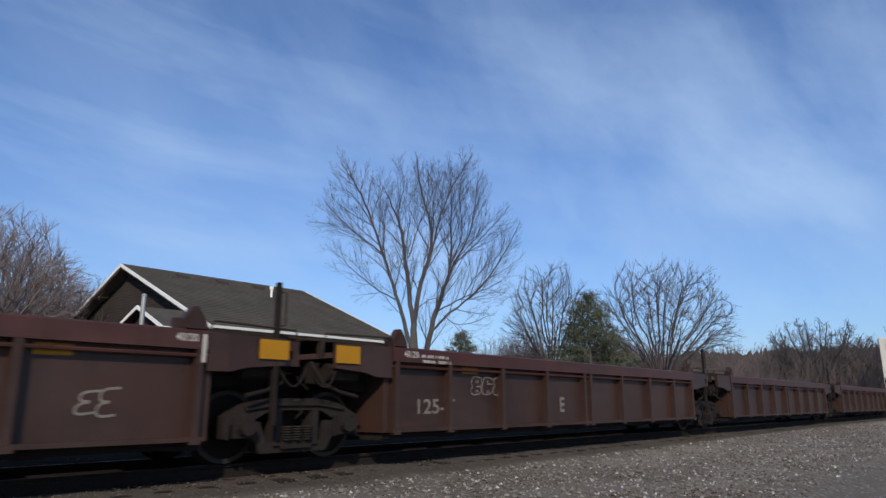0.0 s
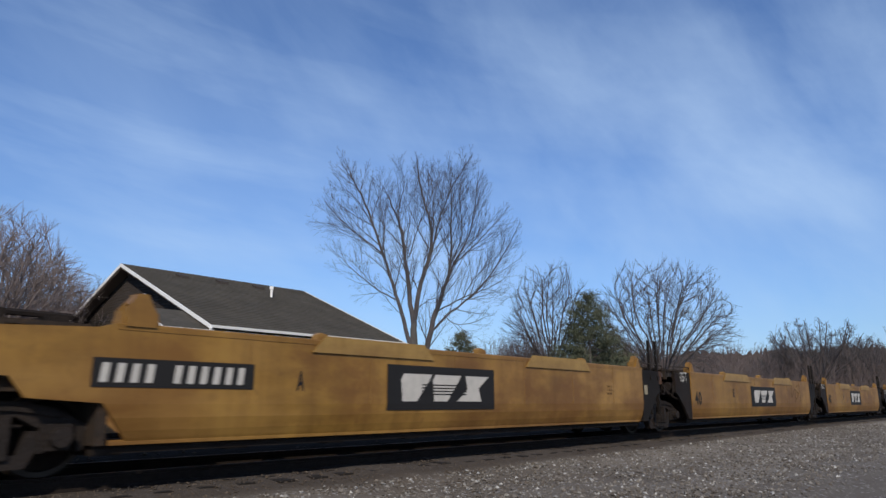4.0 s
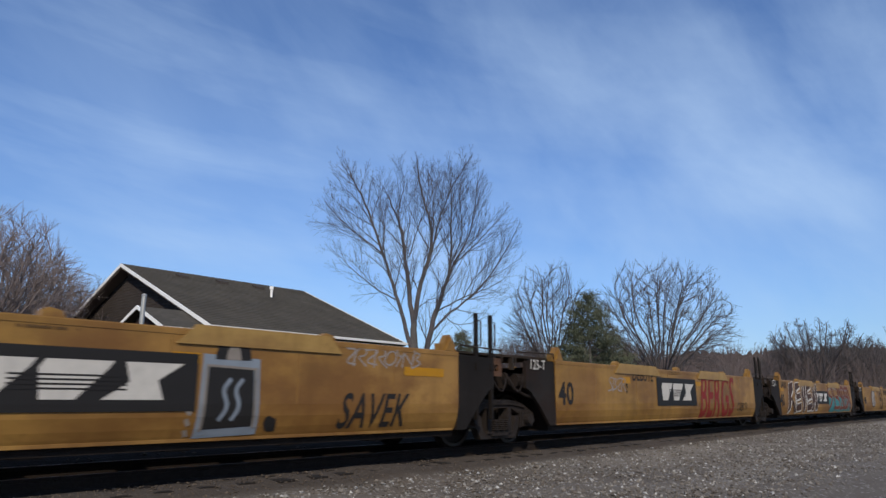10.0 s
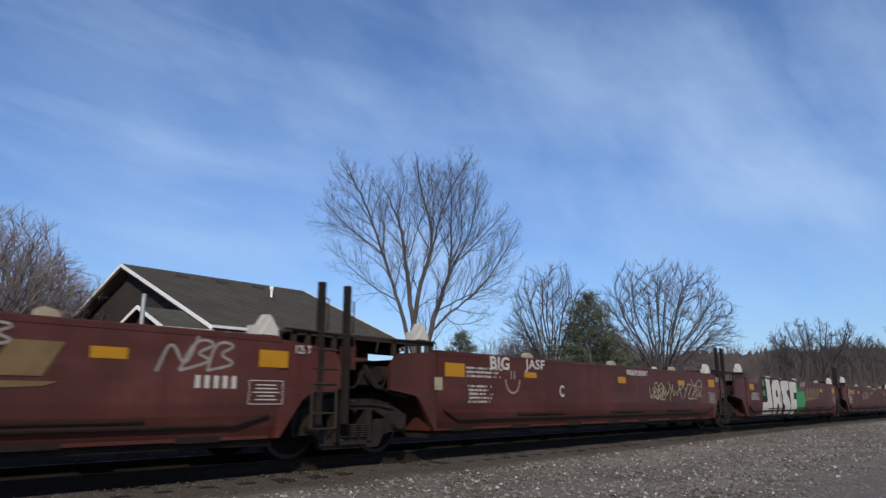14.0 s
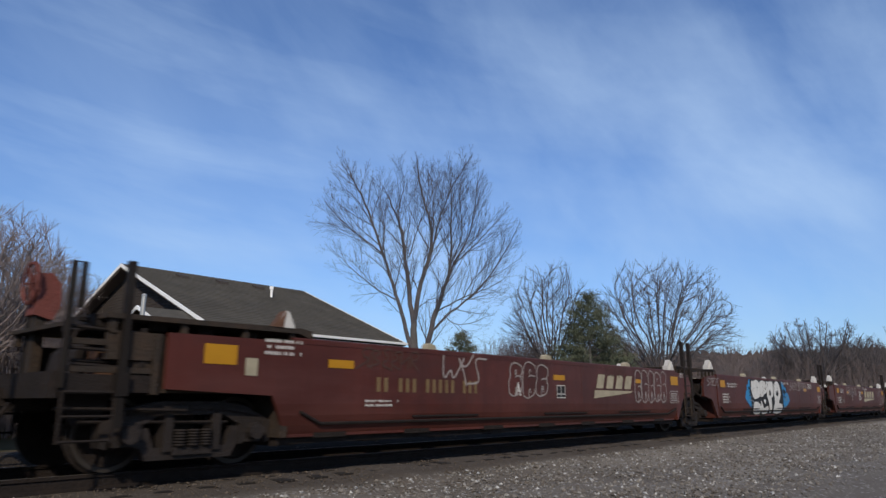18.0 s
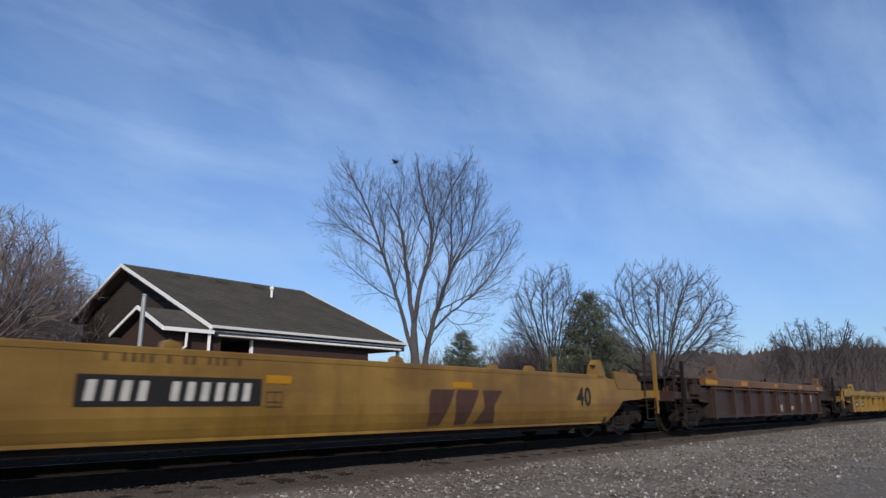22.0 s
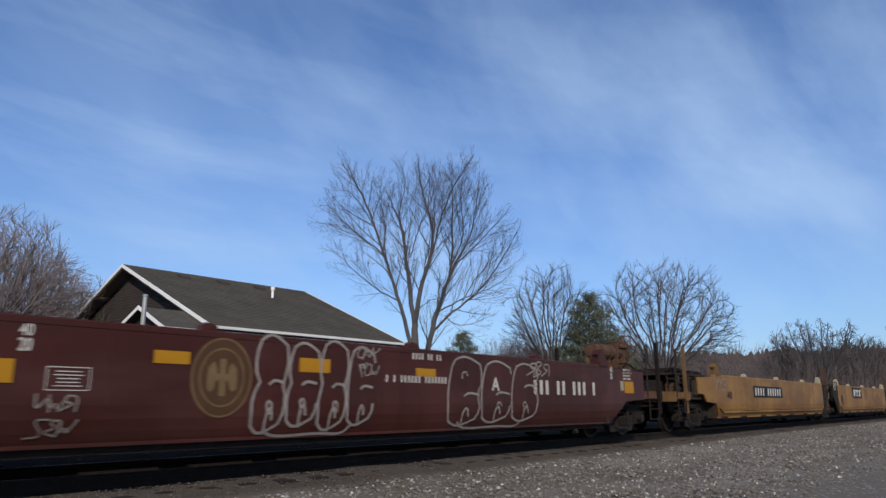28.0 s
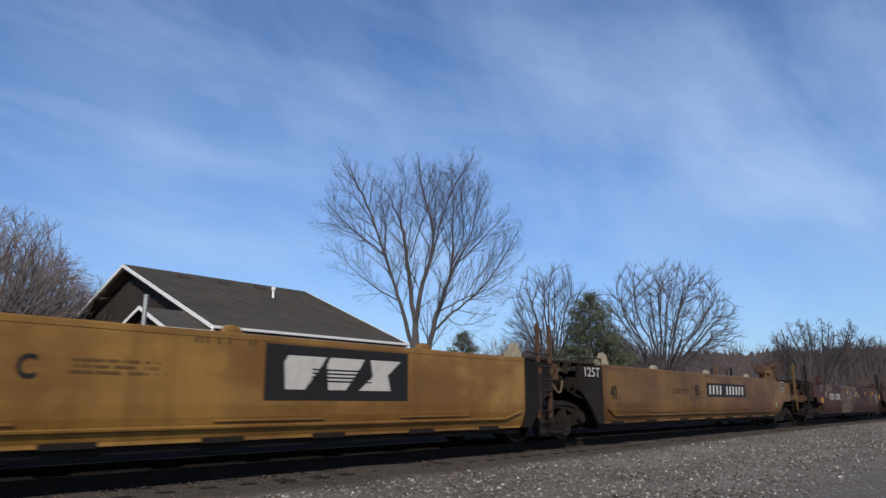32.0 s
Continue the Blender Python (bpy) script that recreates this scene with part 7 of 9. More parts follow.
mark(units[29], 'scrib', -1.73, 1.28, 1.03, 0.57, 'W')
mark(units[29], 'text', -0.18, 1.00, 0.18, 0.24, 'W', 'A')
mark(units[29], 'bubble', 0.17, 1.17, 1.30, 0.73, 'W', 3)
mark(units[29], 'quad', 1.29, 0.97, 0.32, 0.25, 'W')
mark(units[29], 'rect', -5.81, 1.18, 0.17, 0.21, 'C')
mark(units[29], 'rect', 1.24, 1.24, 0.42, 0.10, 'Y')
mark(units[29], 'bars', -3.58, 0.75, 0.71, 0.12, 'W')
mark(units[29], 'scrib', -3.44, 1.41, 1.21, 0.37, 'N')
mark(units[29], 'rect', -4.39, 1.27, 0.45, 0.11, 'Y')
mark(units[30], 'quad', -1.26, 1.08, 0.23, 0.25, 'K')
mark(units[30], 'rect', 0.15, 1.44, 0.42, 0.15, 'Y')
mark(units[30], 'text', 2.77, 0.86, 0.50, 0.46, 'K', '40')
mark(units[30], 'blocks', 4.54, 0.91, 1.85, 0.60, 'R')
mark(units[30], 'quad', 5.89, 0.74, 0.54, 0.30, 'K')
mark(units[30], 'star', 1.32, 1.00, 0.35, 0.26, 'U')
mark(units[30], 'bars1', 1.71, 1.25, 1.80, 0.11, 'B')
mark(units[30], 'bars1', -1.20, 1.57, 0.44, 0.10, 'B')
mark(units[30], 'rect', 6.86, 1.54, 1.13, 0.20, 'Y')
mark(units[30], 'bars1', 1.60, 1.57, 0.81, 0.10, 'B')
mark(units[30], 'plate', -3.97, 1.12, 2.34, 0.29, 'K')
mark(units[30], 'rect', -6.82, 1.48, 1.00, 0.14, 'Y')
mark(units[31], 'quad', 6.27, 0.80, 0.38, 0.31, 'K')
mark(units[31], 'rect', 7.16, 1.17, 0.36, 0.21, 'Y')
mark(units[31], 'rect', 7.51, 1.15, 0.15, 0.20, 'C')
mark(units[31], 'bars', 6.78, 1.24, 0.44, 0.16, 'B')
mark(units[31], 'plate', -3.79, 0.85, 2.17, 0.32, 'K')
mark(units[31], 'bars1', -3.17, 1.27, 1.74, 0.16, 'B')
mark(units[31], 'blocks', 1.88, 0.80, 1.71, 0.59, 'R')
mark(units[31], 'text', 5.63, 0.82, 0.56, 0.38, 'K', '40')
mark(units[31], 'rect', -1.59, 1.04, 0.36, 0.10, 'Y')
mark(units[31], 'rect', 0.89, 1.01, 0.38, 0.11, 'Y')
mark(units[31], 'quad', -5.22, 1.25, 0.11, 0.11, 'B')
mark(units[32], 'plate', -4.07, 0.69, 2.26, 0.24, 'K')
mark(units[32], 'text', -0.57, 0.86, 0.55, 0.39, 'K', '40')
mark(units[32], 'blocks', 3.50, 0.80, 1.42, 0.35, 'R')
mark(units[32], 'quad', 4.55, 0.85, 0.37, 0.29, 'W')
mark(units[32], 'rect', -3.77, 1.30, 0.49, 0.11, 'Y')
mark(units[32], 'rect', -6.21, 0.77, 0.17, 0.19, 'C')
mark(units[33], 'rect', 0.83, 0.58, 0.30, 0.23, 'C')
mark(units[33], 'arrow', 2.18, 0.59, 0.61, 0.24, 'C')
mark(units[33], 'rect', -0.09, 1.45, 0.41, 0.12, 'Y')
mark(units[33], 'rect', 3.14, 1.44, 0.49, 0.12, 'Y')
mark(units[33], 'rect', 5.94, 1.39, 0.48, 0.14, 'Y')
mark(units[33], 'rect', 5.10, 0.94, 0.20, 0.25, 'C')
mark(units[33], 'bubble', 3.60, 0.97, 0.43, 0.42, 'C', 1)
mark(units[33], 'rect', 1.60, 0.68, 0.08, 0.40, 'C')
mark(units[33], 'rect', -6.41, 1.41, 0.97, 0.13, 'Y')
mark(units[33], 'rect', -3.54, 1.45, 0.61, 0.13, 'Y')
mark(units[34], 'plate', -3.47, 0.88, 2.16, 0.32, 'K')
mark(units[34], 'bars1', -3.48, 1.35, 1.67, 0.15, 'B')
mark(units[34], 'blocks', 1.57, 0.69, 1.91, 0.55, 'N')
mark(units[34], 'text', 5.44, 0.88, 0.58, 0.39, 'K', '40')
mark(units[34], 'rect', -2.14, 1.04, 0.38, 0.10, 'Y')
mark(units[34], 'rect', 1.48, 1.04, 0.51, 0.10, 'Y')
mark(units[34], 'quad', -2.20, 0.80, 0.25, 0.19, 'B')
mark(units[35], 'text', 4.73, 0.75, 0.52, 0.41, 'K', '40')
mark(units[35], 'quad', 5.74, 0.82, 0.44, 0.27, 'W')
mark(units[35], 'blocks', 2.47, 0.83, 0.78, 0.22, 'N')
mark(units[35], 'plate', -3.36, 1.23, 2.31, 0.28, 'K')
mark(units[35], 'bars', -5.38, 1.24, 0.89, 0.18, 'B')
mark(units[36], 'text', -0.77, 0.79, 0.40, 0.42, 'K', '40')
mark(units[36], 'blocks', 2.00, 0.72, 0.94, 0.31, 'N')
mark(units[36], 'quad', 3.44, 0.75, 0.44, 0.31, 'W')
mark(units[36], 'rect', 1.38, 1.27, 0.46, 0.13, 'Y')
mark(units[36], 'bars1', -0.11, 1.31, 1.62, 0.17, 'B')
mark(units[36], 'plate', -3.02, 0.63, 2.51, 0.22, 'K')
mark(units[37], 'quad', 6.06, 1.38, 0.38, 0.32, 'W')
mark(units[37], 'rect', 6.58, 1.33, 0.60, 0.53, 'A')
mark(units[37], 'plate', 0.73, 1.13, 3.23, 0.39, 'K')
mark(units[37], 'text', -1.63, 1.12, 0.25, 0.23, 'K', 'A')
mark(units[37], 'bars', -2.59, 1.07, 1.14, 0.24, 'N')
mark(units[37], 'rect', 3.29, 0.68, 0.39, 0.10, 'W')
mark(units[37], 'text', -7.51, 1.40, 0.62, 0.21, 'W', '125T')
mark(units[37], 'text', -6.47, 0.99, 0.49, 0.29, 'K', '40')
mark(units[37], 'rect', -6.49, 1.26, 0.16, 0.16, 'Y')
mark(units[38], 'emblem', 1.76, 1.31, 2.46, 0.74, 'K')
mark(units[38], 'rect', 0.09, 1.24, 0.36, 0.15, 'Y')
mark(units[38], 'rect', 3.50, 1.25, 0.46, 0.13, 'Y')
mark(units[38], 'rect', 5.71, 1.29, 0.44, 0.22, 'Y')
mark(units[38], 'bars', -0.83, 1.09, 0.51, 0.20, 'B')
mark(units[38], 'bars1', 0.07, 1.53, 0.84, 0.10, 'B')
mark(units[38], 'rect', 0.10, 0.58, 0.71, 0.21, 'N')
mark(units[38], 'text', -6.58, 1.37, 0.62, 0.21, 'W', '125T')
mark(units[38], 'rect', -6.20, 1.11, 0.20, 0.20, 'C')
mark(units[38], 'text', -5.60, 0.97, 0.42, 0.31, 'K', '40')
mark(units[38], 'text', -2.31, 1.12, 0.22, 0.23, 'K', 'E')
mark(units[38], 'rect', -5.79, 1.30, 0.44, 0.19, 'Y')
mark(units[38], 'rect', -2.85, 1.25, 0.42, 0.11, 'Y')
mark(units[39], 'text', 2.63, 1.12, 0.20, 0.24, 'K', 'D')
mark(units[39], 'rect', 5.72, 1.29, 0.35, 0.18, 'Y')
mark(units[40], 'emblem', -1.88, 1.26, 2.19, 0.51, 'K')
mark(units[41], 'plate', -0.40, 1.13, 3.25, 0.37, 'K')
mark(units[41], 'text', -4.33, 0.99, 0.44, 0.23, 'K', '40')
mark(units[41], 'scrib', -5.02, 1.31, 0.93, 0.53, 'W')
mark(units[42], 'text', 5.43, 1.48, 0.12, 0.13, 'W', '40')
mark(units[42], 'text', 5.43, 1.34, 0.12, 0.13, 'W', '20')
mark(units[42], 'rect', 6.27, 1.11, 0.45, 0.26, 'Y')
mark(units[42], 'rect', 5.92, 1.14, 0.16, 0.21, 'C')
mark(units[42], 'bars', 6.20, 1.40, 0.41, 0.27, 'W')
mark(units[42], 'text', -6.26, 1.44, 0.12, 0.12, 'W', '40')
mark(units[42], 'text', -6.26, 1.30, 0.12, 0.13, 'W', '20')
mark(units[42], 'quadbars', -5.84, 0.99, 0.41, 0.23, 'W')
mark(units[42], 'disc', -4.16, 1.05, 0.84, 0.97, 'O')
mark(units[42], 'rect', -4.79, 1.25, 0.42, 0.14, 'Y')
mark(units[42], 'bubble', -2.74, 0.97, 2.01, 1.31, 'W', 4)
mark(units[42], 'rect', -2.81, 1.24, 0.51, 0.18, 'Y')
mark(units[42], 'bubble', 1.18, 0.98, 2.61, 1.23, 'W', 3)
mark(units[42], 'text', 1.15, 1.08, 0.23, 0.23, 'W', 'A')
mark(units[42], 'bars1', 3.55, 1.05, 2.42, 0.31, 'W')
mark(units[42], 'bars1', -0.82, 1.11, 1.38, 0.12, 'W')
mark(units[42], 'bars1', -0.61, 1.46, 0.69, 0.11, 'W')
mark(units[42], 'rect', -0.65, 1.22, 0.45, 0.12, 'Y')
mark(units[42], 'scrib', -1.87, 1.36, 0.38, 0.47, 'W')
mark(units[42], 'scrib', 2.53, 1.42, 0.68, 0.36, 'W')
mark(units[42], 'scrib', -5.93, 0.64, 0.36, 0.47, 'G')
mark(units[42], 'rect', -6.52, 1.05, 0.38, 0.22, 'Y')
mark(units[43], 'bubble', -1.79, 1.00, 1.26, 1.19, 'W', 2)
mark(units[43], 'scrib', -0.83, 1.30, 0.87, 0.59, 'U')
mark(units[43], 'bars1', 0.32, 1.49, 0.66, 0.14, 'W')
mark(units[43], 'rect', -1.23, 1.26, 0.29, 0.12, 'Y')
mark(units[43], 'rect', 0.30, 1.26, 0.44, 0.13, 'Y')
mark(units[43], 'rect', 2.38, 1.27, 0.47, 0.13, 'Y')
mark(units[43], 'disc', 3.97, 1.03, 0.95, 0.91, 'O')
mark(units[43], 'bars', 5.99, 0.99, 0.88, 0.42, 'W')
mark(units[43], 'rect', 6.73, 1.11, 0.52, 0.25, 'Y')
mark(units[43], 'rect', 4.65, 1.24, 0.46, 0.12, 'Y')
mark(units[43], 'text', 6.31, 1.43, 0.18, 0.24, 'W', '40')
mark(units[43], 'rect', -5.91, 1.10, 0.53, 0.24, 'Y')
mark(units[43], 'bubble', -2.78, 0.97, 3.79, 1.16, 'G', 4)
mark(units[43], 'scrib', -4.96, 1.37, 0.76, 0.39, 'W')
mark(units[43], 'rect', -5.45, 1.09, 0.22, 0.24, 'C')
mark(units[44], 'bubble', 1.65, 0.95, 1.41, 1.21, 'W', 3)
mark(units[44], 'scrib', 2.33, 1.31, 0.49, 0.54, 'W')
mark(units[44], 'rect', 2.61, 1.23, 0.40, 0.13, 'Y')
mark(units[44], 'disc', 3.92, 1.02, 0.82, 0.91, 'O')
mark(units[44], 'rect', 4.52, 1.22, 0.46, 0.10, 'Y')
mark(units[44], 'bars', 5.59, 0.96, 0.69, 0.38, 'W')
mark(units[44], 'rect', 6.44, 1.07, 0.47, 0.24, 'Y')
mark(units[44], 'text', 6.00, 1.44, 0.18, 0.13, 'W', '40')
mark(units[44], 'text', 6.00, 1.28, 0.18, 0.13, 'W', '20')
mark(units[44], 'rect', -6.13, 1.09, 0.48, 0.24, 'Y')
mark(units[44], 'text', -5.74, 1.47, 0.20, 0.14, 'W', '40')
mark(units[44], 'text', -5.74, 1.32, 0.20, 0.13, 'W', '20')
mark(units[44], 'bubble', -2.00, 1.05, 2.79, 1.18, 'W', 5)
mark(units[44], 'rect', -3.58, 1.23, 0.46, 0.12, 'Y')
mark(units[44], 'rect', 0.29, 1.21, 0.42, 0.14, 'Y')
mark(units[44], 'rect', -5.04, 1.08, 0.18, 0.24, 'C')
mark(units[44], 'scrib', -0.29, 1.21, 0.62, 0.53, 'W')
mark(units[45], 'text', 6.09, 1.46, 0.12, 0.12, 'W', '40')
mark(units[45], 'text', 6.09, 1.32, 0.12, 0.13, 'W', '20')
mark(units[45], 'rect', 6.46, 1.08, 0.39, 0.23, 'Y')
mark(units[45], 'bars', 5.69, 0.97, 0.54, 0.45, 'W')
mark(units[45], 'rect', -5.93, 1.07, 0.37, 0.22, 'Y')
mark(units[45], 'rect', -5.56, 1.10, 0.15, 0.22, 'C')
mark(units[45], 'quadbars', -5.15, 1.06, 0.41, 0.22, 'W')
mark(units[45], 'bubble', -3.65, 1.00, 1.87, 1.26, 'W', 4)
mark(units[45], 'scrib', -2.80, 1.31, 0.45, 0.54, 'W')
mark(units[45], 'text', -2.57, 1.06, 0.15, 0.26, 'W', 'C')
mark(units[45], 'rect', -1.95, 1.26, 0.47, 0.12, 'Y')
mark(units[45], 'bubble', -0.31, 0.99, 1.92, 1.16, 'W', 2)
mark(units[45], 'bubble', 3.33, 0.97, 2.63, 1.12, 'W', 4)
mark(units[45], 'scrib', -4.76, 0.97, 0.35, 0.27, 'C')
mark(units[45], 'text', -5.59, 1.42, 0.12, 0.12, 'W', '40')
mark(units[45], 'text', -5.59, 1.29, 0.12, 0.12, 'W', '20')
mark(units[45], 'rect', -3.95, 1.25, 0.37, 0.10, 'Y')
mark(units[46], 'bubble', -0.66, 1.04, 2.31, 1.25, 'C', 5)
mark(units[46], 'rect', -0.38, 1.28, 0.44, 0.13, 'Y')
mark(units[46], 'text', 0.04, 1.07, 0.15, 0.20, 'W', 'B')
mark(units[46], 'quad', 0.60, 1.11, 0.25, 0.29, 'W')
mark(units[46], 'bars1', 1.26, 1.50, 0.66, 0.14, 'W')
mark(units[46], 'bars1', 1.64, 1.12, 1.34, 0.12, 'W')
mark(units[46], 'rect', 1.60, 1.26, 0.47, 0.13, 'Y')
mark(units[46], 'rect', 3.89, 1.26, 0.44, 0.12, 'Y')
mark(units[46], 'disc', 5.12, 1.05, 0.92, 0.89, 'O')
mark(units[46], 'bars', 6.88, 1.00, 0.73, 0.46, 'W')
mark(units[46], 'rect', 7.77, 1.11, 0.46, 0.21, 'Y')
mark(units[46], 'scrib', 3.40, 1.34, 2.39, 0.64, 'N')
mark(units[46], 'rect', 5.84, 1.25, 0.51, 0.14, 'Y')
mark(units[46], 'bars1', -3.11, 1.05, 2.29, 0.31, 'W')
mark(units[46], 'rect', -5.40, 0.89, 0.49, 0.21, 'Y')
mark(units[46], 'rect', -4.66, 1.14, 0.23, 0.22, 'C')
mark(units[46], 'scrib', -4.02, 1.43, 0.97, 0.36, 'C')
mark(units[46], 'bars', -5.28, 1.36, 0.67, 0.32, 'G')
mark(units[47], 'quad', 6.27, 1.35, 0.45, 0.33, 'W')
mark(units[47], 'rect', 6.80, 1.27, 0.61, 0.43, 'A')
mark(units[47], 'rect', 5.34, 0.72, 0.14, 0.19, 'C')
mark(units[47], 'text', -6.73, 0.99, 0.31, 0.31, 'K', '40')
mark(units[47], 'text', -1.88, 1.10, 0.28, 0.26, 'K', 'B')
mark(units[47], 'plate', 0.49, 1.13, 3.27, 0.38, 'K')
mark(units[47], 'bars', -2.90, 1.06, 1.18, 0.14, 'B')
mark(units[47], 'text', -7.65, 1.40, 0.65, 0.20, 'W', '125T')
mark(units[48], 'text', -2.19, 1.10, 0.18, 0.24, 'K', 'C')
mark(units[48], 'bars', -1.30, 1.12, 1.00, 0.18, 'B')
mark(units[48], 'emblem', 1.71, 1.14, 2.53, 0.69, 'K')
mark(units[48], 'bars1', -0.08, 1.48, 0.85, 0.11, 'B')
mark(units[9], 'emblem', -0.10, 0.98, 2.60, 0.66, 'K')
mark(units[9], 'text', -2.95, 1.03, 0.12, 0.25, 'K', 'A')
mark(units[9], 'plate', -4.60, 1.06, 1.90, 0.30, 'K')
mark(units[10], 'quad', 6.20, 1.38, 0.46, 0.32, 'W')
mark(units[25], 'swept', 0.98, 1.09, 2.76, 0.56, 'O')
mark(units[25], 'rect', -0.69, 1.24, 0.37, 0.13, 'Y')
mark(units[25], 'rect', 2.59, 1.26, 0.46, 0.10, 'Y')
mark(units[25], 'rect', 4.55, 1.25, 0.44, 0.10, 'Y')
mark(units[25], 'quad', 5.89, 1.43, 0.48, 0.29, 'W')
mark(units[25], 'bars', 5.10, 1.41, 0.67, 0.22, 'W')
mark(units[25], 'rect', -6.71, 1.28, 0.54, 0.20, 'Y')
mark(units[25], 'bars1', -4.27, 1.01, 2.41, 0.27, 'O')
mark(units[25], 'text', -2.26, 1.00, 0.22, 0.26, 'W', 'A')
mark(units[25], 'bars', -6.53, 0.90, 0.72, 0.30, 'W')
mark(units[26], 'rect', 5.95, 1.30, 0.45, 0.22, 'Y')
mark(units[26], 'quadbars', 5.85, 0.89, 0.50, 0.28, 'W')
mark(units[26], 'bars', -4.80, 1.28, 0.96, 0.19, 'W')
mark(units[26], 'rect', 3.80, 1.26, 0.42, 0.12, 'Y')
mark(units[39], 'text', -5.20, 0.93, 0.48, 0.40, 'K', '40')
mark(units[39], 'text', -6.55, 1.44, 0.48, 0.22, 'W', '125T')
mark(units[40], 'text', -5.40, 0.93, 0.48, 0.40, 'K', '40')
mark(units[40], 'text', -6.60, 1.44, 0.48, 0.22, 'W', '125T')
mark(units[40], 'rect', 3.10, 1.27, 0.44, 0.14, 'Y')

# ---------------------------------------------------------------- the house beyond the track
shingle = rough_stuff("asphalt_shingle", (0.060, 0.053, 0.043), (0.090, 0.080, 0.065), 1.2, 0.95, 0.5)
siding = rough_stuff("brown_siding", (0.054, 0.044, 0.039), (0.042, 0.034, 0.030), 2.0, 0.8, 0.2)
brick_wall = rough_stuff("brown_brick", (0.060, 0.034, 0.026), (0.042, 0.027, 0.022), 6.0, 0.9, 0.4)
white_trim = plain("white_trim_paint", (0.80, 0.79, 0.77), 0.5, 0, 0.12)
# the shade under the eaves is put into this dark brown
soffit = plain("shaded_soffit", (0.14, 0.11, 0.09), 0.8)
HX0, HX1, HY0, HYR, HE, HR = 10.75, 19.1, 18.5, 25.05, 3.0, 5.74
HY1, HE1 = 29.2, 4.0                  # the short rear slope


def build_house():
    h = new("house")
    h.matrix_basis = pose(0, 0, 0)
    tagged(h, "low brown house with a grey shingled gable roof and white trim", "house")
    g = -0.45

    def add(name, make, mats, label=""):
        return solid(name, make, mats, label, parent=h)

    slope = (HR - HE) / (HYR - HY0)

    def walls(bm):
        box(bm, HX0 + 0.5, HX1 - 0.4, HY0 + 2.2, HY0 + 2.4, g, HE + 0.85)
        box(bm, HX0 + 0.5, HX1 - 0.4, HY1 - 0.5, HY1 - 0.3, g, HE1 - 0.05)
        for x in (HX0 + 0.5, HX1 - 0.6):
            prism(bm, [(HY0 + 2.2, g), (HY1 - 0.3, g), (HY1 - 0.3, HE1 + 0.0), (HYR, HR - 0.12), (HY0 + 2.2, HE + 0.85)], x, x + 0.2, "x")
    add("wall", walls, brick_wall, "brown brick wall")

    def gable(bm):
        n = 26
        for i in range(n):
            z0, z1 = HE - 0.15 + i * (HR - HE) / n, HE - 0.15 + (i + 1) * (HR - HE) / n
            half = (HR - 0.2 - z0) / slope
            if half > 0.1:
                box(bm, HX0 + 0.44, HX0 + 0.5, HYR - half, min(HYR + half, HY1 - 0.2), z0, z1 - 0.012)
    add("gable_siding", gable, siding, "dark brown lapped siding")
    t = 0.10
    for y_e, z_e, n in ((HY0, HE, 34), (HY1, HE1, 20)):
        deck = add("roof_deck", lambda bm, y_e=y_e, z_e=z_e: prism(bm, [(y_e, z_e - 0.02), (y_e, z_e - t), (HYR, HR - t), (HYR, HR - 0.02)], HX0, HX1, "x"), shingle, "weathered grey-brown shingled roof slope")
        for i in range(n):
            def course(bm, i=i, y_e=y_e, z_e=z_e, n=n):
                a, b = i / n, (i + 1) / n
                ya, yb = y_e + (HYR - y_e) * a, y_e + (HYR - y_e) * b
                za, zb = z_e + (HR - z_e) * a, z_e + (HR - z_e) * b
                prism(bm, [(ya, za + 0.024), (ya, za - 0.018), (yb, zb - 0.018), (yb, zb + 0.004)], HX0 - 0.005, HX1 + 0.005, "x")
            solid("shingle_course", course, shingle, parent=deck)
    def ridge(bm):
        n = 26
        for i in range(n):
            a = HX0 + (HX1 - HX0) * i / n
            prism(bm, [(HYR - 0.16, HR - 0.05), (HYR, HR + 0.035), (HYR + 0.16, HR - 0.05)], a, a + (HX1 - HX0) / n * 0.96, "x")
    add("ridge_cap", ridge, shingle)
    for x in (HX0 - 0.03, HX1):
        for y_e, z_e in ((HY0, HE), (HY1, HE1)):
            def rake(bm, x=x, y_e=y_e, z_e=z_e):
                prism(bm, [(y_e, z_e + 0.035), (y_e, z_e - 0.085), (HYR, HR - 0.09), (HYR, HR + 0.03)], x, x + 0.035, "x")
            add("rake_board", rake, white_trim, "white rake board")
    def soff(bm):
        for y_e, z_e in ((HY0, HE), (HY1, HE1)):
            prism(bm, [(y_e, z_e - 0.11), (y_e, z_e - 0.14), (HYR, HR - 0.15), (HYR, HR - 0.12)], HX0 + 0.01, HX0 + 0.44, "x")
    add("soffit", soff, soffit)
    def gutter(bm):
        prism(bm, [(HY0, HE + 0.02), (HY0 - 0.12, HE + 0.02), (HY0 - 0.10, HE - 0.06), (HY0, HE - 0.06)], HX0 - 0.02, HX1 + 0.02, "x")
        box(bm, HX0, HX1, HY0 + 0.02, HY0 + 0.05, HE - 0.16, HE - 0.12)
    add("gutter", gutter, white_trim, "white gutter along the eave")
    def lower_trim(bm):
        box(bm, HX0 + 0.3, HX1 - 0.2, HY0 + 0.05, HY0 + 0.12, HE - 0.27, HE - 0.21)
    add("eave_trim", lower_trim, white_trim)
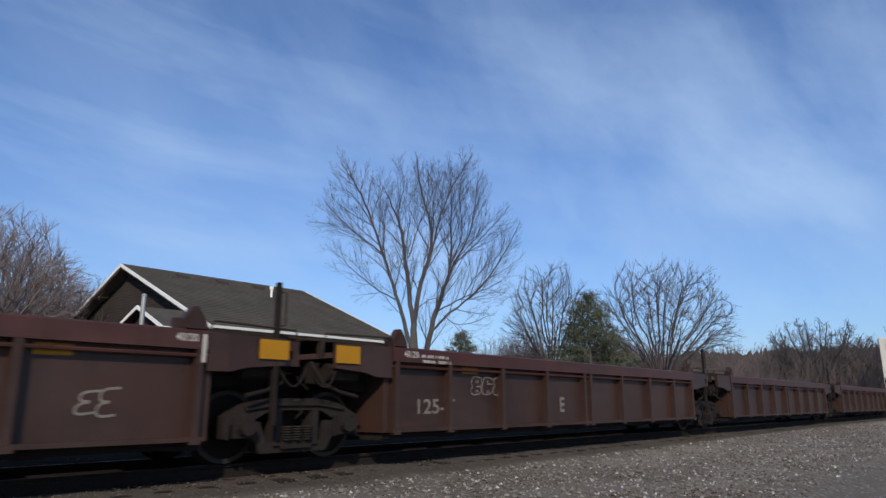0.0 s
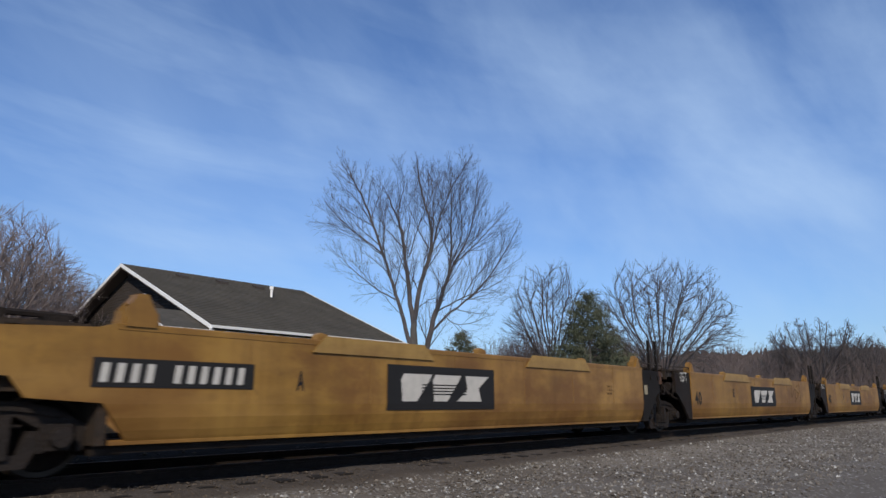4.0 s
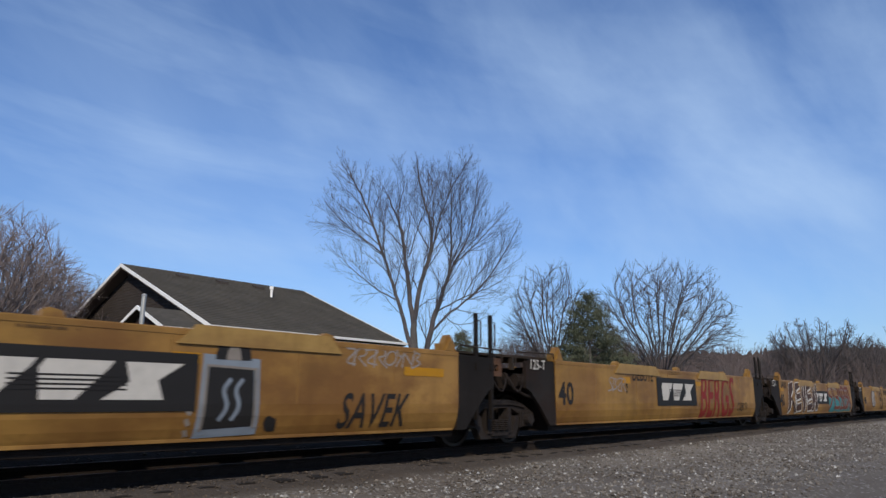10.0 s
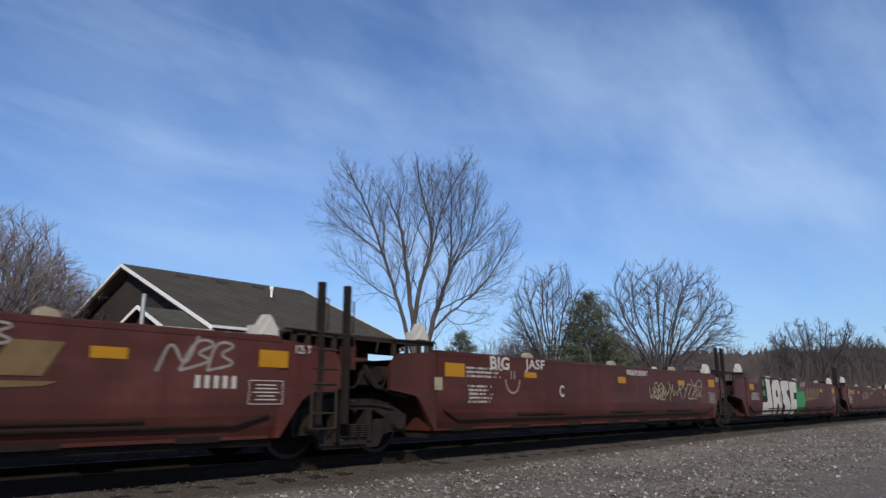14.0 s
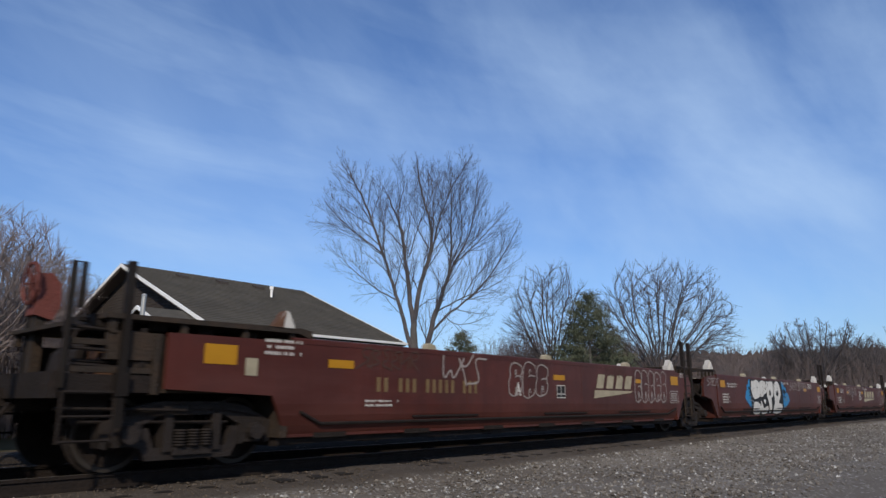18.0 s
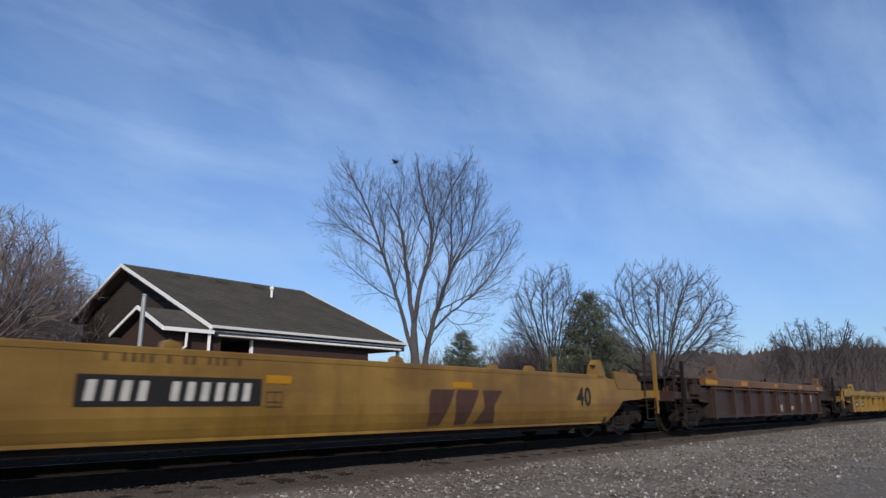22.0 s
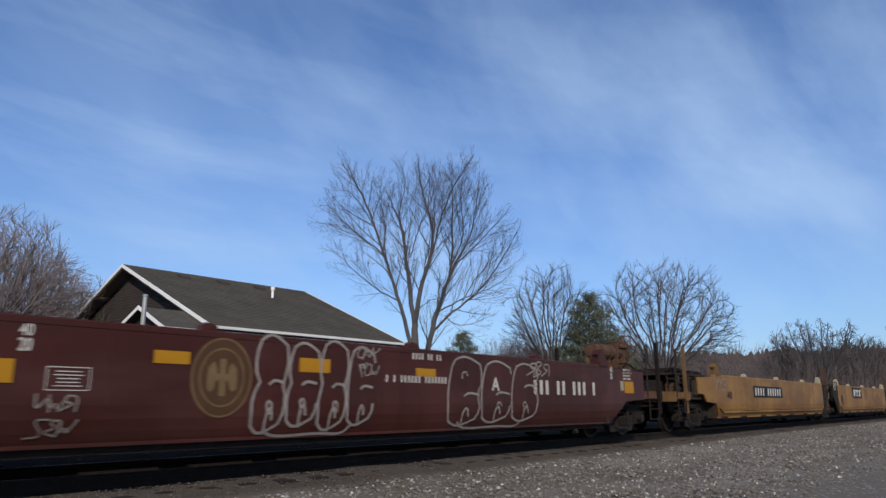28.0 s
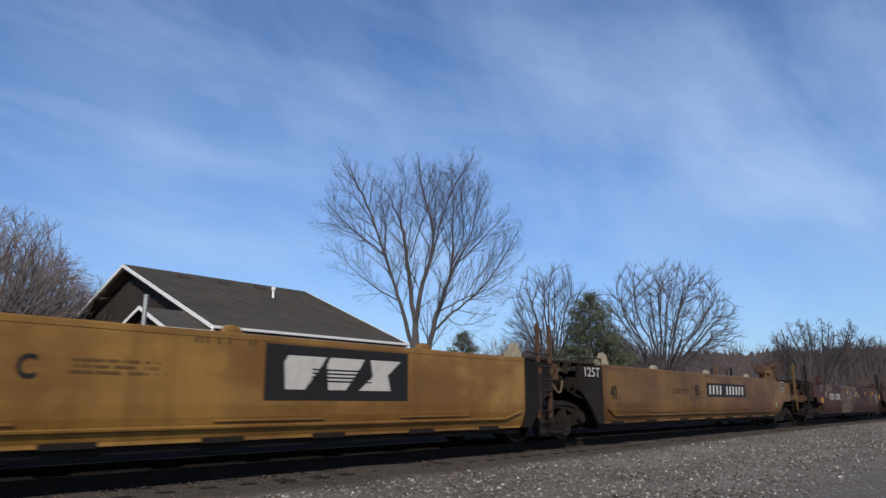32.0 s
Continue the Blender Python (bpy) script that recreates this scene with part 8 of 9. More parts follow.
    def front(bm):
        box(bm, HX0 + 1.75, HX1 - 1.7, HY0 + 0.30, HY0 + 0.45, g, HE - 0.28)
        box(bm, HX0 + 1.75, HX0 + 1.9, HY0 + 0.45, HY0 + 2.2, g, HE - 0.28)
        box(bm, HX1 - 1.85, HX1 - 1.7, HY0 + 0.45, HY0 + 2.2, g, HE - 0.28)
    add("front_wall", front, brick_wall, "brown brick front wall")
    add("fascia", lambda bm: box(bm, HX0 + 0.02, HX1 - 0.02, HY0 + 0.06, HY0 + 0.10, HE - 0.30, HE - 0.06), siding)
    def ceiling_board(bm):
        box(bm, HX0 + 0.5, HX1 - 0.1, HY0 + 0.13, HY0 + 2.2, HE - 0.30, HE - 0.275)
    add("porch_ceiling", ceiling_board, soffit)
    def down(bm):
        pipe(bm, [(HX0 - 0.02, HY0 - 0.06, HE - 0.05), (HX0 + 0.0, HY0 + 0.05, HE - 0.25), (HX0 + 0.0, HY0 + 0.05, g)], 0.05)
    add("downspout", down, white_trim, "white downspout")
    for x in (HX0 + 0.2, HX0 + 1.65, HX1 - 0.12):
        def post(bm, x=x):
            box(bm, x - 0.045, x + 0.045, HY0 + 0.3, HY0 + 0.39, g, HE - 0.2)
        add("porch_post", post, white_trim, "slim pale porch post")
    # small cross gable over the entrance on the west end
    ey, ez, eh, ex = 20.25, 3.60, 1.72, 9.3
    eave_z = 2.85
    for s in (-1, 1):
        def proof(bm, s=s):
            prism(bm, [(ey + s * eh, eave_z + 0.01), (ey + s * eh, eave_z - 0.07), (ey, ez - 0.07), (ey, ez)], ex, HX0 + 1.6, "x")
        add("entrance_roof", proof, shingle, "small shingled entrance roof")
        def prake(bm, s=s):
            prism(bm, [(ey + s * eh, eave_z + 0.03), (ey + s * eh, eave_z - 0.08), (ey, ez - 0.09), (ey, ez + 0.025)], ex - 0.03, ex, "x")
        add("rake_board", prake, white_trim)
    def pgut(bm):
        box(bm, ex, HX0 + 0.1, ey - eh - 0.08, ey - eh, eave_z - 0.09, eave_z + 0.02)
        pipe(bm, [(HX0 - 0.75, ey - eh - 0.04, eave_z - 0.05), (HX0 - 0.75, ey - eh - 0.02, 2.35), (HX0 - 0.92, ey - eh + 0.05, 2.16), (HX0 - 0.92, ey - eh + 0.05, g)], 0.04)
    add("gutter", pgut, white_trim)
    def pwall(bm):
        prism(bm, [(ey - eh + 0.15, g), (ey + eh - 0.15, g), (ey + eh - 0.15, eave_z), (ey, ez - 0.1), (ey - eh + 0.15, eave_z)], ex + 0.25, ex + 0.4, "x")
        box(bm, ex + 0.4, HX0 + 0.5, ey - eh + 0.2, ey - eh + 0.35, g, eave_z)
    add("entrance_wall", pwall, brick_wall)
    # roof vents
    def vent(bm):
        x, y = 16.0, 23.1
        z = HE + (y - HY0) * slope
        rod(bm, (x, y, z - 0.05), (x, y, z + 0.36), 0.05, 10)
        rod(bm, (x, y, z + 0.32), (x, y, z + 0.44), 0.085, 10)
    add("flue", vent, white_trim, "short pale roof flue")
    for x in (12.6, 14.3, 16.0):
        def louv(bm, x=x):
            y = HYR - 0.7
            z = HE + (y - HY0) * slope
            prism(bm, [(y - 0.18, z - 0.09), (y + 0.18, z + 0.08), (y + 0.18, z + 0.16), (y - 0.16, z + 0.05)], x, x + 0.4, "x")
        add("roof_vent", louv, siding, "low dark roof vent")


build_house()


def far_roof():
    h = new("house")
    tagged(h, "neighbouring low roof with white edge behind the cars", "house")
    rx, ry = 2.2, 21.5
    solid("roof", lambda bm: prism(bm, [(ry - 4, 2.2), (ry, 3.72), (ry + 4, 2.2)], rx - 9, rx + 1.5, "x"), shingle, "grey shingle roof", parent=h)
    def trim(bm):
        for s in (-1, 1):
            prism(bm, [(ry + s * 4.1, 2.1), (ry + s * 4.1, 2.28), (ry, 3.84), (ry, 3.66)], rx + 1.5, rx + 1.54, "x")
    solid("rake_board", trim, white_trim, parent=h)
    solid("wall", lambda bm: box(bm, rx - 8.6, rx + 1.2, ry - 3.6, ry + 3.6, -0.45, 2.25), siding, parent=h)


far_roof()


def yard_pole():
    p = new("utility_pole")
    p.matrix_basis = pose(6.78, 14.5, -0.5)
    tagged(p, "slim grey metal pole before the house", "pole")
    grey = plain("galvanised_steel", (0.36, 0.36, 0.35), 0.5, 0.5)
    solid("shaft", lambda bm: rod(bm, (0, 0, 0), (0, 0, 3.53), 0.05, 10), grey, parent=p)
    solid("cap", lambda bm: rod(bm, (0, 0, 3.53), (0, 0, 3.57), 0.065, 10, 0, 0.04), grey, parent=p)


yard_pole()

# ---------------------------------------------------------------- trees
bark = rough_stuff("grey_bark", (0.118, 0.110, 0.106), (0.068, 0.063, 0.061), 3.0, 0.95, 0.6, stretch=(3, 3, 0.6))
twig_mat = rough_stuff("brown_twigs", (0.072, 0.065, 0.068), (0.105, 0.094, 0.096), 2.0, 0.95, 0.2)
brush_mat = rough_stuff("dull_brush", (0.118, 0.094, 0.090), (0.165, 0.132, 0.124), 0.6, 0.95, 0.2)
thicket_mat = rough_stuff("pale_brush", (0.185, 0.150, 0.142), (0.245, 0.200, 0.190), 0.6, 0.95, 0.2)
needle_mat = rough_stuff("pine_needles", (0.085, 0.098, 0.062), (0.120, 0.128, 0.088), 1.5, 0.8, 0.3)


class Wood:
    """Collects tapered limbs as plain vertex and face lists."""

    def __init__(self, seed):
        self.rng = np.random.default_rng(seed)
        self.parts = {"trunk": ([], []), "crown": ([], [])}

    def limb(self, pts, radii, n, where):
        vs, fs = self.parts[where]
        k = len(vs)
        for i, (p, r) in enumerate(zip(pts, radii)):
            d = pts[min(i + 1, len(pts) - 1)] - pts[max(i - 1, 0)]
            d = d / (np.linalg.norm(d) + 1e-9)
            s = np.cross(d, (0.3, 0.9, 0.2))
            s /= np.linalg.norm(s) + 1e-9
            t = np.cross(d, s)
            for j in range(n):
                a = 2 * math.pi * j / n
                vs.append(tuple(p + r * (math.cos(a) * s + math.sin(a) * t)))
        for i in range(len(pts) - 1):
            for j in range(n):
                q = (j + 1) % n
                fs.append((k + i * n + j, k + i * n + q, k + (i + 1) * n + q, k + (i + 1) * n + j))

    def meshes(self, mats):
        """The parts as meshes."""
        out = {}
        for name, (vs, fs) in self.parts.items():
            if not vs:
                continue
            me = bpy.data.meshes.new(name)
            me.from_pydata(vs, [], fs)
            me.materials.append(mats[name])
            for p_ in me.polygons:
                p_.use_smooth = True
            out[name] = me
        return out


def plant(name, meshes, at, label, category="tree", group="", scale=1.0, turn=0.0):
    t = new(name)
    t.matrix_basis = pose(*at, 0, 0, turn) @ Matrix.Scale(scale, 4)
    tagged(t, label, category, group)
    for k, me in meshes.items():
        part(k, me, t)
    return t


def ray_spot(az, dist):
    """A spot on the ground: degrees to the right of the view's middle, metres away."""
    a = radians(YAW - az)
    x, y = dist * math.cos(a), dist * math.sin(a)
    return x, y, float(ground_z(x, y)) - 0.05


TREE_MATS = {"trunk": bark, "crown": twig_mat}


def colony(seed, limbs, inside, count, reach, step, kill, shoots, tip=0.0045, flow=2.35, pull=0.10, spray=0.7, keep=1.4):
    """A bare tree: guide limbs, from which branches grow step by step towards free spots inside the crown.
    limbs: lines of points, the first one the trunk; inside: tells whether spots belong to the crown."""
    w = Wood(seed)
    rng = w.rng
    P, parent, way = [], [], []

    def put(p, par):
        P.append(np.array(p, float))
        parent.append(par)
        d = P[-1] - P[par] if par >= 0 else np.array((0, 0, 1.0))
        way.append(d / (np.linalg.norm(d) + 1e-9))
        return len(P) - 1

    trunk_end = 0
    for li, line in enumerate(limbs):
        line = [np.array(p, float) for p in line]
        if li == 0:
            par = put(line[0], -1)
        else:
            par = int(np.argmin(np.linalg.norm(np.array(P) - line[0], axis=1)))
        for a, b in zip([P[par]] + line[1:-1] if li else line[:-1], line[1:]):
            n = max(1, round(np.linalg.norm(b - a) / step))
            sway = rng.normal(0, 0.035, 3) * np.linalg.norm(b - a)
            for i in range(1, n + 1):
                u = i / n
                par = put(a + (b - a) * u + sway * math.sin(math.pi * u) + rng.normal(0, 0.012, 3), par)
        if li == 0:
            trunk_end = len(P)
    lo, hi = np.array(inside.lo), np.array(inside.hi)
    spots = lo + (hi - lo) * rng.random((count * 4, 3))
    spots = spots[inside.holds(spots)][:count]
    best = np.full(len(spots), 1e9)
    near = np.zeros(len(spots), int)
    alive = np.ones(len(spots), bool)
    fresh, offspring = list(range(len(P))), {}
    for turn in range(90):
        if not fresh or not alive.any():
            break
        idx = np.nonzero(alive)[0]
        new_p = np.array([P[i] for i in fresh])
        d = np.linalg.norm(spots[idx][:, None, :] - new_p[None, :, :], axis=2)
        k = d.argmin(1)
        m = d[np.arange(len(idx)), k]
        upd = m < best[idx]
        best[idx[upd]], near[idx[upd]] = m[upd], np.array(fresh)[k[upd]]
        alive &= best > kill
        idx = np.nonzero(alive & (best < reach))[0]
        if not len(idx):
            break
        sums = {}
        for i in idx:
            n = int(near[i])
            v = spots[i] - P[n]
            sums[n] = sums.get(n, 0) + v / (np.linalg.norm(v) + 1e-9)
        fresh = []
        for n, v in sums.items():
            v = v / (np.linalg.norm(v) + 1e-9)
            if v @ way[n] < -0.2:
                alive[idx[near[idx] == n]] = False
                continue
            v = v + way[n] * keep + np.array((0, 0, pull)) + rng.normal(0, 0.05, 3)
            q = P[n] + v / np.linalg.norm(v) * step
            if any(np.linalg.norm(P[k] - q) < 0.45 * step for k in offspring.get(n, ())):
                alive[idx[near[idx] == n]] = False
                continue
            fresh.append(put(q, n))
            offspring.setdefault(n, []).append(fresh[-1])
    # straight fine shoots along the outer branches, and side shoots on them
    kids = [[] for _ in P]
    for i, p in enumerate(parent):
        if p >= 0:
            kids[p].append(i)
    depth = [0] * len(P)
    for i in range(len(P) - 1, 0, -1):
        depth[parent[i]] = max(depth[parent[i]], depth[i] + 1)
    for i in range(trunk_end, len(P)):
        if depth[i] > 5 or P[i][2] < lo[2]:
            continue
        for s in range(shoots + (2 if not kids[i] else 0)):
            side = np.cross(way[i], rng.normal(0, 1, 3))
            side /= np.linalg.norm(side) + 1e-9
            a = radians(rng.uniform(14, 48)) * (0.5 if not kids[i] else 1.0)
            v = way[i] * math.cos(a) + side * math.sin(a) + np.array((0, 0, pull + 0.12))
            v /= np.linalg.norm(v)
            L = spray * rng.uniform(0.45, 1.1)
            m = put(P[i] + v * L * 0.5, i)
            put(P[m] + (v + rng.normal(0, 0.10, 3) + (0, 0, 0.10)) * L * 0.5, m)
            if s % 2 == 0:
                put(P[m] + (v + rng.normal(0, 0.45, 3)) * L * 0.35, m)
    kids = [[] for _ in P]
    for i, p in enumerate(parent):
        if p >= 0:
            kids[p].append(i)
    rad = np.zeros(len(P))
    for i in range(len(P) - 1, -1, -1):
        rad[i] = tip if not kids[i] else sum(rad[k] ** flow for k in kids[i]) ** (1 / flow)
    # chains of nodes become limbs
    stack = [(0, None)]
    while stack:
        i, start = stack.pop()
        chain = [i] if start is None else [start, i]
        while kids[chain[-1]]:
            nxt = sorted(kids[chain[-1]], key=lambda k: -rad[k])
            for o in nxt[1:]:
                stack.append((o, chain[-1]))
            chain.append(nxt[0])
        r = [rad[c] for c in chain]
        if start is not None:
            r[0] = min(r[0], r[1] * 1.25)
        thick = max(r)
        n = 9 if thick > 0.12 else 6 if thick > 0.04 else 4 if thick > 0.015 else 3
        w.limb([P[c] for c in chain], r, n, "trunk" if start is None else "crown")
    return w.meshes(TREE_MATS)


class Dome:
    """An egg-shaped crown round the z axis, with a lean lower rim; shell: how much of the inside stays empty."""

    def __init__(self, middle, rx, rz_up, rz_down, shell=0.30, under=1.0):
        self.c, self.rx, self.up, self.down, self.shell, self.under = np.array(middle), rx, rz_up, rz_down, shell, under
        self.lo = self.c - (rx, rx, rz_down)
        self.hi = self.c + (rx, rx, rz_up)

    def holds(self, p):
        v = (p - self.c) / (self.rx, self.rx, 1.0)
        v[:, 2] = np.where(v[:, 2] > 0, v[:, 2] / self.up, v[:, 2] / self.down)
        r = np.linalg.norm(v, axis=1) + 0.07 * np.sin(5 * np.arctan2(v[:, 1], v[:, 0]) + 4 * v[:, 2])
        return (r < 1) & (r > self.shell) & (np.hypot(v[:, 0], v[:, 1]) > -v[:, 2] * self.under * 0.55)


def fan_limbs(seed, fork, count, dome, share=0.62, lift=0.5):
    """A trunk to the fork and limbs that fan out from it towards the dome."""
    rng = np.random.default_rng(seed)
    out = [[(0, 0, 0), (0.03, 0.02, fork * 0.55), (0.0, 0.05, fork)]]
    golden = math.pi * (3 - math.sqrt(5))
    for i in range(count):
        a = i * golden + rng.uniform(-0.3, 0.3)
        z = 0.92 - 1.15 * (i + 0.5) / count
        s = math.sqrt(max(0.0, 1 - z * z))
        e = dome.c + np.array((math.cos(a) * s * dome.rx, math.sin(a) * s * dome.rx, z * (dome.up if z > 0 else dome.down))) * share
        p = np.array((0, 0.05, fork * rng.uniform(0.82, 1.0)))
        mid = p + (e - p) * 0.45
        mid[2] += np.linalg.norm(e - p) * 0.10 * lift
        out.append([p, mid, e])
    return out


def rounded(line, n):
    """A smooth curve through the points of a limb."""
    line = [np.array(p, float) for p in line]
    ext = [2 * line[0] - line[1]] + line + [2 * line[-1] - line[-2]]
    out = [line[0]]
    for a, b, c, d in zip(ext, ext[1:], ext[2:], ext[3:]):
        for i in range(1, n + 1):
            u = i / n
            out.append(0.5 * (2 * b + (c - a) * u + (2 * a - 5 * b + 4 * c - d) * u * u + (3 * b - a - 3 * c + d) * u ** 3))
    return out


def vase(seed, limbs, tip=0.004, gaps=(0.26, 0.19, 0.15), share=(0.62, 0.55, 0.55), most=(2.3, 0.95, 0.42), angle=(24, 46), up=0.35, bare=0.22, thick=0.5):
    """A bare tree of straight upswept growth. limbs: (radius at the foot, line of points), the trunk first;
    gaps, share and most: for each order of side branch its spacing, its part of the way left on its bearer, and its greatest length."""
    w = Wood(seed)
    rng = w.rng

    def clothe(pts, radii, order, first):
        cum = np.concatenate(((0,), np.cumsum([np.linalg.norm(b - a) for a, b in zip(pts, pts[1:])])))
        total = cum[-1]
        at, turn = first * total + gaps[order] * rng.uniform(0.2, 1.0), rng.uniform(0, 6.28)
        while at < total * 0.97:
            i = min(int(np.searchsorted(cum, at)) - 1, len(pts) - 2)
            u = (at - cum[i]) / (cum[i + 1] - cum[i])
            base = pts[i] + (pts[i + 1] - pts[i]) * u
            d = (pts[i + 1] - pts[i]) / np.linalg.norm(pts[i + 1] - pts[i])
            r = radii[i] + (radii[i + 1] - radii[i]) * u
            side = np.cross(d, (math.cos(turn), math.sin(turn), 0.3))
            side /= np.linalg.norm(side) + 1e-9
            a = radians(rng.uniform(*angle))
            v = d * math.cos(a) + side * math.sin(a)
            L = min(most[order], (total - at) * share[order] + 0.5 * most[order] * 0.5) * rng.uniform(0.6, 1.1)
            n = (5, 3, 2)[order]
            line = [base]
            for k in range(n):
                v = v + np.array((0, 0, up / n)) + rng.normal(0, 0.055, 3)
                v /= np.linalg.norm(v)
                line.append(line[-1] + v * L / n)
            r0 = max(tip * (2.0, 1.4, 1.0)[order], min(r * thick, L * 0.011))
            rr = [r0 + (tip * 0.8 - r0) * k / n for k in range(n + 1)]
            w.limb(line, rr, (4, 3, 3)[order], "crown")
            if order < 2:
                clothe(line, rr, order + 1, 0.12)
            turn += 2.4 + rng.normal(0, 0.4)
            at += gaps[order] * rng.uniform(0.6, 1.4)

    for k, (r0, line) in enumerate(limbs):
        pts = rounded(line, 4)
        for i in range(1, len(pts)):
            pts[i] = pts[i] + rng.normal(0, 0.018, 3)
        m = len(pts) - 1
        end = r0 * 0.40 if k == 0 else tip * 1.6
        radii = [end + (r0 - end) * (1 - i / m) ** 0.85 for i in range(m + 1)]
        w.limb(pts, radii, 10 if r0 > 0.1 else 7 if r0 > 0.04 else 5, "trunk" if k == 0 else "crown")
        if k:
            clothe(pts, radii, 0, bare)
    return w.meshes(TREE_MATS)


def deepen(limbs):
    """Limbs drawn as (radius, reach in depth, line of x and z): each starts at the depth of the limb that bears it."""
    placed, out = [np.zeros(3)], []
    for r0, reach, line in limbs:
        d = [abs(p[0] - line[0][0]) + abs(p[2] - line[0][1]) for p in placed]
        y0 = placed[int(np.argmin(d))][1] if out else 0.0
        pts = [(x, y0 + reach * (i / (len(line) - 1)), z) for i, (x, z) in enumerate(line)]
        out.append((r0, pts))
        placed += [np.array(p) for p in rounded(pts, 4)]
    return out


def fan(seed, fork, count, dome, r_trunk, r_limb, share=0.9, low=-0.2):
    """A trunk to the fork and long limbs that fan out of it, bending upwards, to the rim of the dome."""
    rng = np.random.default_rng(seed)
    out = [(r_trunk, [(0, 0, 0), (0.03, 0.02, fork * 0.55), (0, 0.05, fork)])]
    for i in range(count):
        a = i * 2.39996 + rng.uniform(-0.3, 0.3)
        z = 0.96 - (0.96 - low) * (i + 0.5) / count
        s = math.sqrt(max(0.0, 1 - z * z))
        e = dome.c + np.array((math.cos(a) * s * dome.rx, math.sin(a) * s * dome.rx, z * (dome.up if z > 0 else dome.down))) * share * rng.uniform(0.88, 1.06)
        p = np.array((0, 0.05, fork * rng.uniform(0.7, 1.0)))
        m1, m2 = p + (e - p) * 0.33, p + (e - p) * 0.68
        flat = np.array((e[0] - p[0], e[1] - p[1], 0)) * 0.07
        out.append((r_limb * rng.uniform(0.7, 1.1), [p, m1 + flat * rng.uniform(0.2, 1), m2 + flat + rng.normal(0, 0.08, 3), e]))
    return out


def shrub_mass(seed, count, spots, height, label, name="brush", bulk=1.0, mat=brush_mat):
    """Many thin leafless stems, joined as stuff."""
    rng = np.random.default_rng(seed)
    vs, fs = [], []
    for i in range(count):
        x, y, h = spots(rng)
        h *= height * rng.uniform(0.55, 1.0)
        z = float(ground_z(x, y))
        p = np.array((x, y, z))
        d = np.array((rng.normal(0, 0.18), rng.normal(0, 0.18), 1.0))
        r = (0.009 + 0.0028 * h) * bulk
        pts = [p]
        for s in range(3):
            d = d + rng.normal(0, 0.16, 3) * (1, 1, 0.2)
            pts.append(pts[-1] + d / np.linalg.norm(d) * h / 3)
        def stick(a, b, r0, r1):
            k = len(vs)
            for c, rr in ((a, r0), (b, r1)):
                for j in range(3):
                    vs.append((c[0] + rr * math.cos(2.1 * j), c[1] + rr * math.sin(2.1 * j), c[2]))
            for j in range(3):
                q = (j + 1) % 3
                fs.append((k + j, k + q, k + 3 + q, k + 3 + j))
        for s in range(3):
            stick(pts[s], pts[s + 1], r * (1 - s / 3.4), r * (1 - (s + 1) / 3.4))
            for b in range(4):
                u = rng.random()
                base = pts[s] * (1 - u) + pts[s + 1] * u
                e = rng.normal(0, 0.5, 3) + (0, 0, 0.75)
                tipp = base + e * h * 0.17
                stick(base, tipp, r * 0.45, r * 0.2)
                for _ in range(2):
                    e2 = rng.normal(0, 0.5, 3) + (0, 0, 0.6)
                    mid = base + (tipp - base) * rng.uniform(0.3, 0.9)
                    stick(mid, mid + e2 * h * 0.09, r * 0.25, r * 0.12)
    me = bpy.data.meshes.new(name)
    me.from_pydata(vs, [], fs)
    me.materials.append(mat)
    tagged(new(name, me), label, "brush", kind="stuff")


def conifer(seed, height, width, gaps=0.0):
    """A pine: whorls of rising branches that end in soft tufts of needles, with an uneven outline."""
    rng = np.random.default_rng(seed)
    w = Wood(seed)
    w.limb([np.array((0, 0, 0.0)), np.array((0.05, 0, height * 0.5)), np.array((0, 0, height))], [height * 0.018, height * 0.011, 0.01], 7, "trunk")
    vs, fs = w.parts["crown"]
    whorls = 22
    for k in range(whorls):
        f = (k + 0.4) / whorls
        for b in range(rng.integers(6, 10)):
            z = height * (0.08 + 0.90 * f) + rng.uniform(-0.1, 0.1)
            a = rng.random() * 6.28
            L = width / 2 * min(1.0, 0.62 + 1.5 * f) * (1 - f) ** 0.58 * rng.uniform(0.55, 1.15) + 0.10
            start = np.array((0, 0, z))
            end = np.array((math.cos(a) * L, math.sin(a) * L, z + L * rng.uniform(0.02, 0.36)))
            mid = (start + end) / 2 - (0, 0, 0.06 * L)
            w.limb([start, mid, end], [0.02, 0.012, 0.005], 3, "crown")
            for s in range(int(26 + 46 * L)):
                u = rng.uniform(0.30, 1.05)
                c = start * (1 - u) ** 2 + 2 * u * (1 - u) * mid + u * u * end + rng.normal(0, 0.09, 3) * (0.5 + u)
                d = rng.normal(0, 0.6, 3) + np.array((math.cos(a) * 0.5, math.sin(a) * 0.5, 0.55))
                d = d / np.linalg.norm(d) * rng.uniform(0.14, 0.30)
                s1 = np.cross(d, rng.normal(0, 1, 3))
                s1 = s1 / (np.linalg.norm(s1) + 1e-9) * 0.020
                q = len(vs)
                vs += [tuple(c - s1), tuple(c + s1), tuple(c + d + s1 * 0.4), tuple(c + d - s1 * 0.4)]
                fs += [(q, q + 1, q + 2, q + 3)]
    return w.meshes({"trunk": bark, "crown": needle_mat})


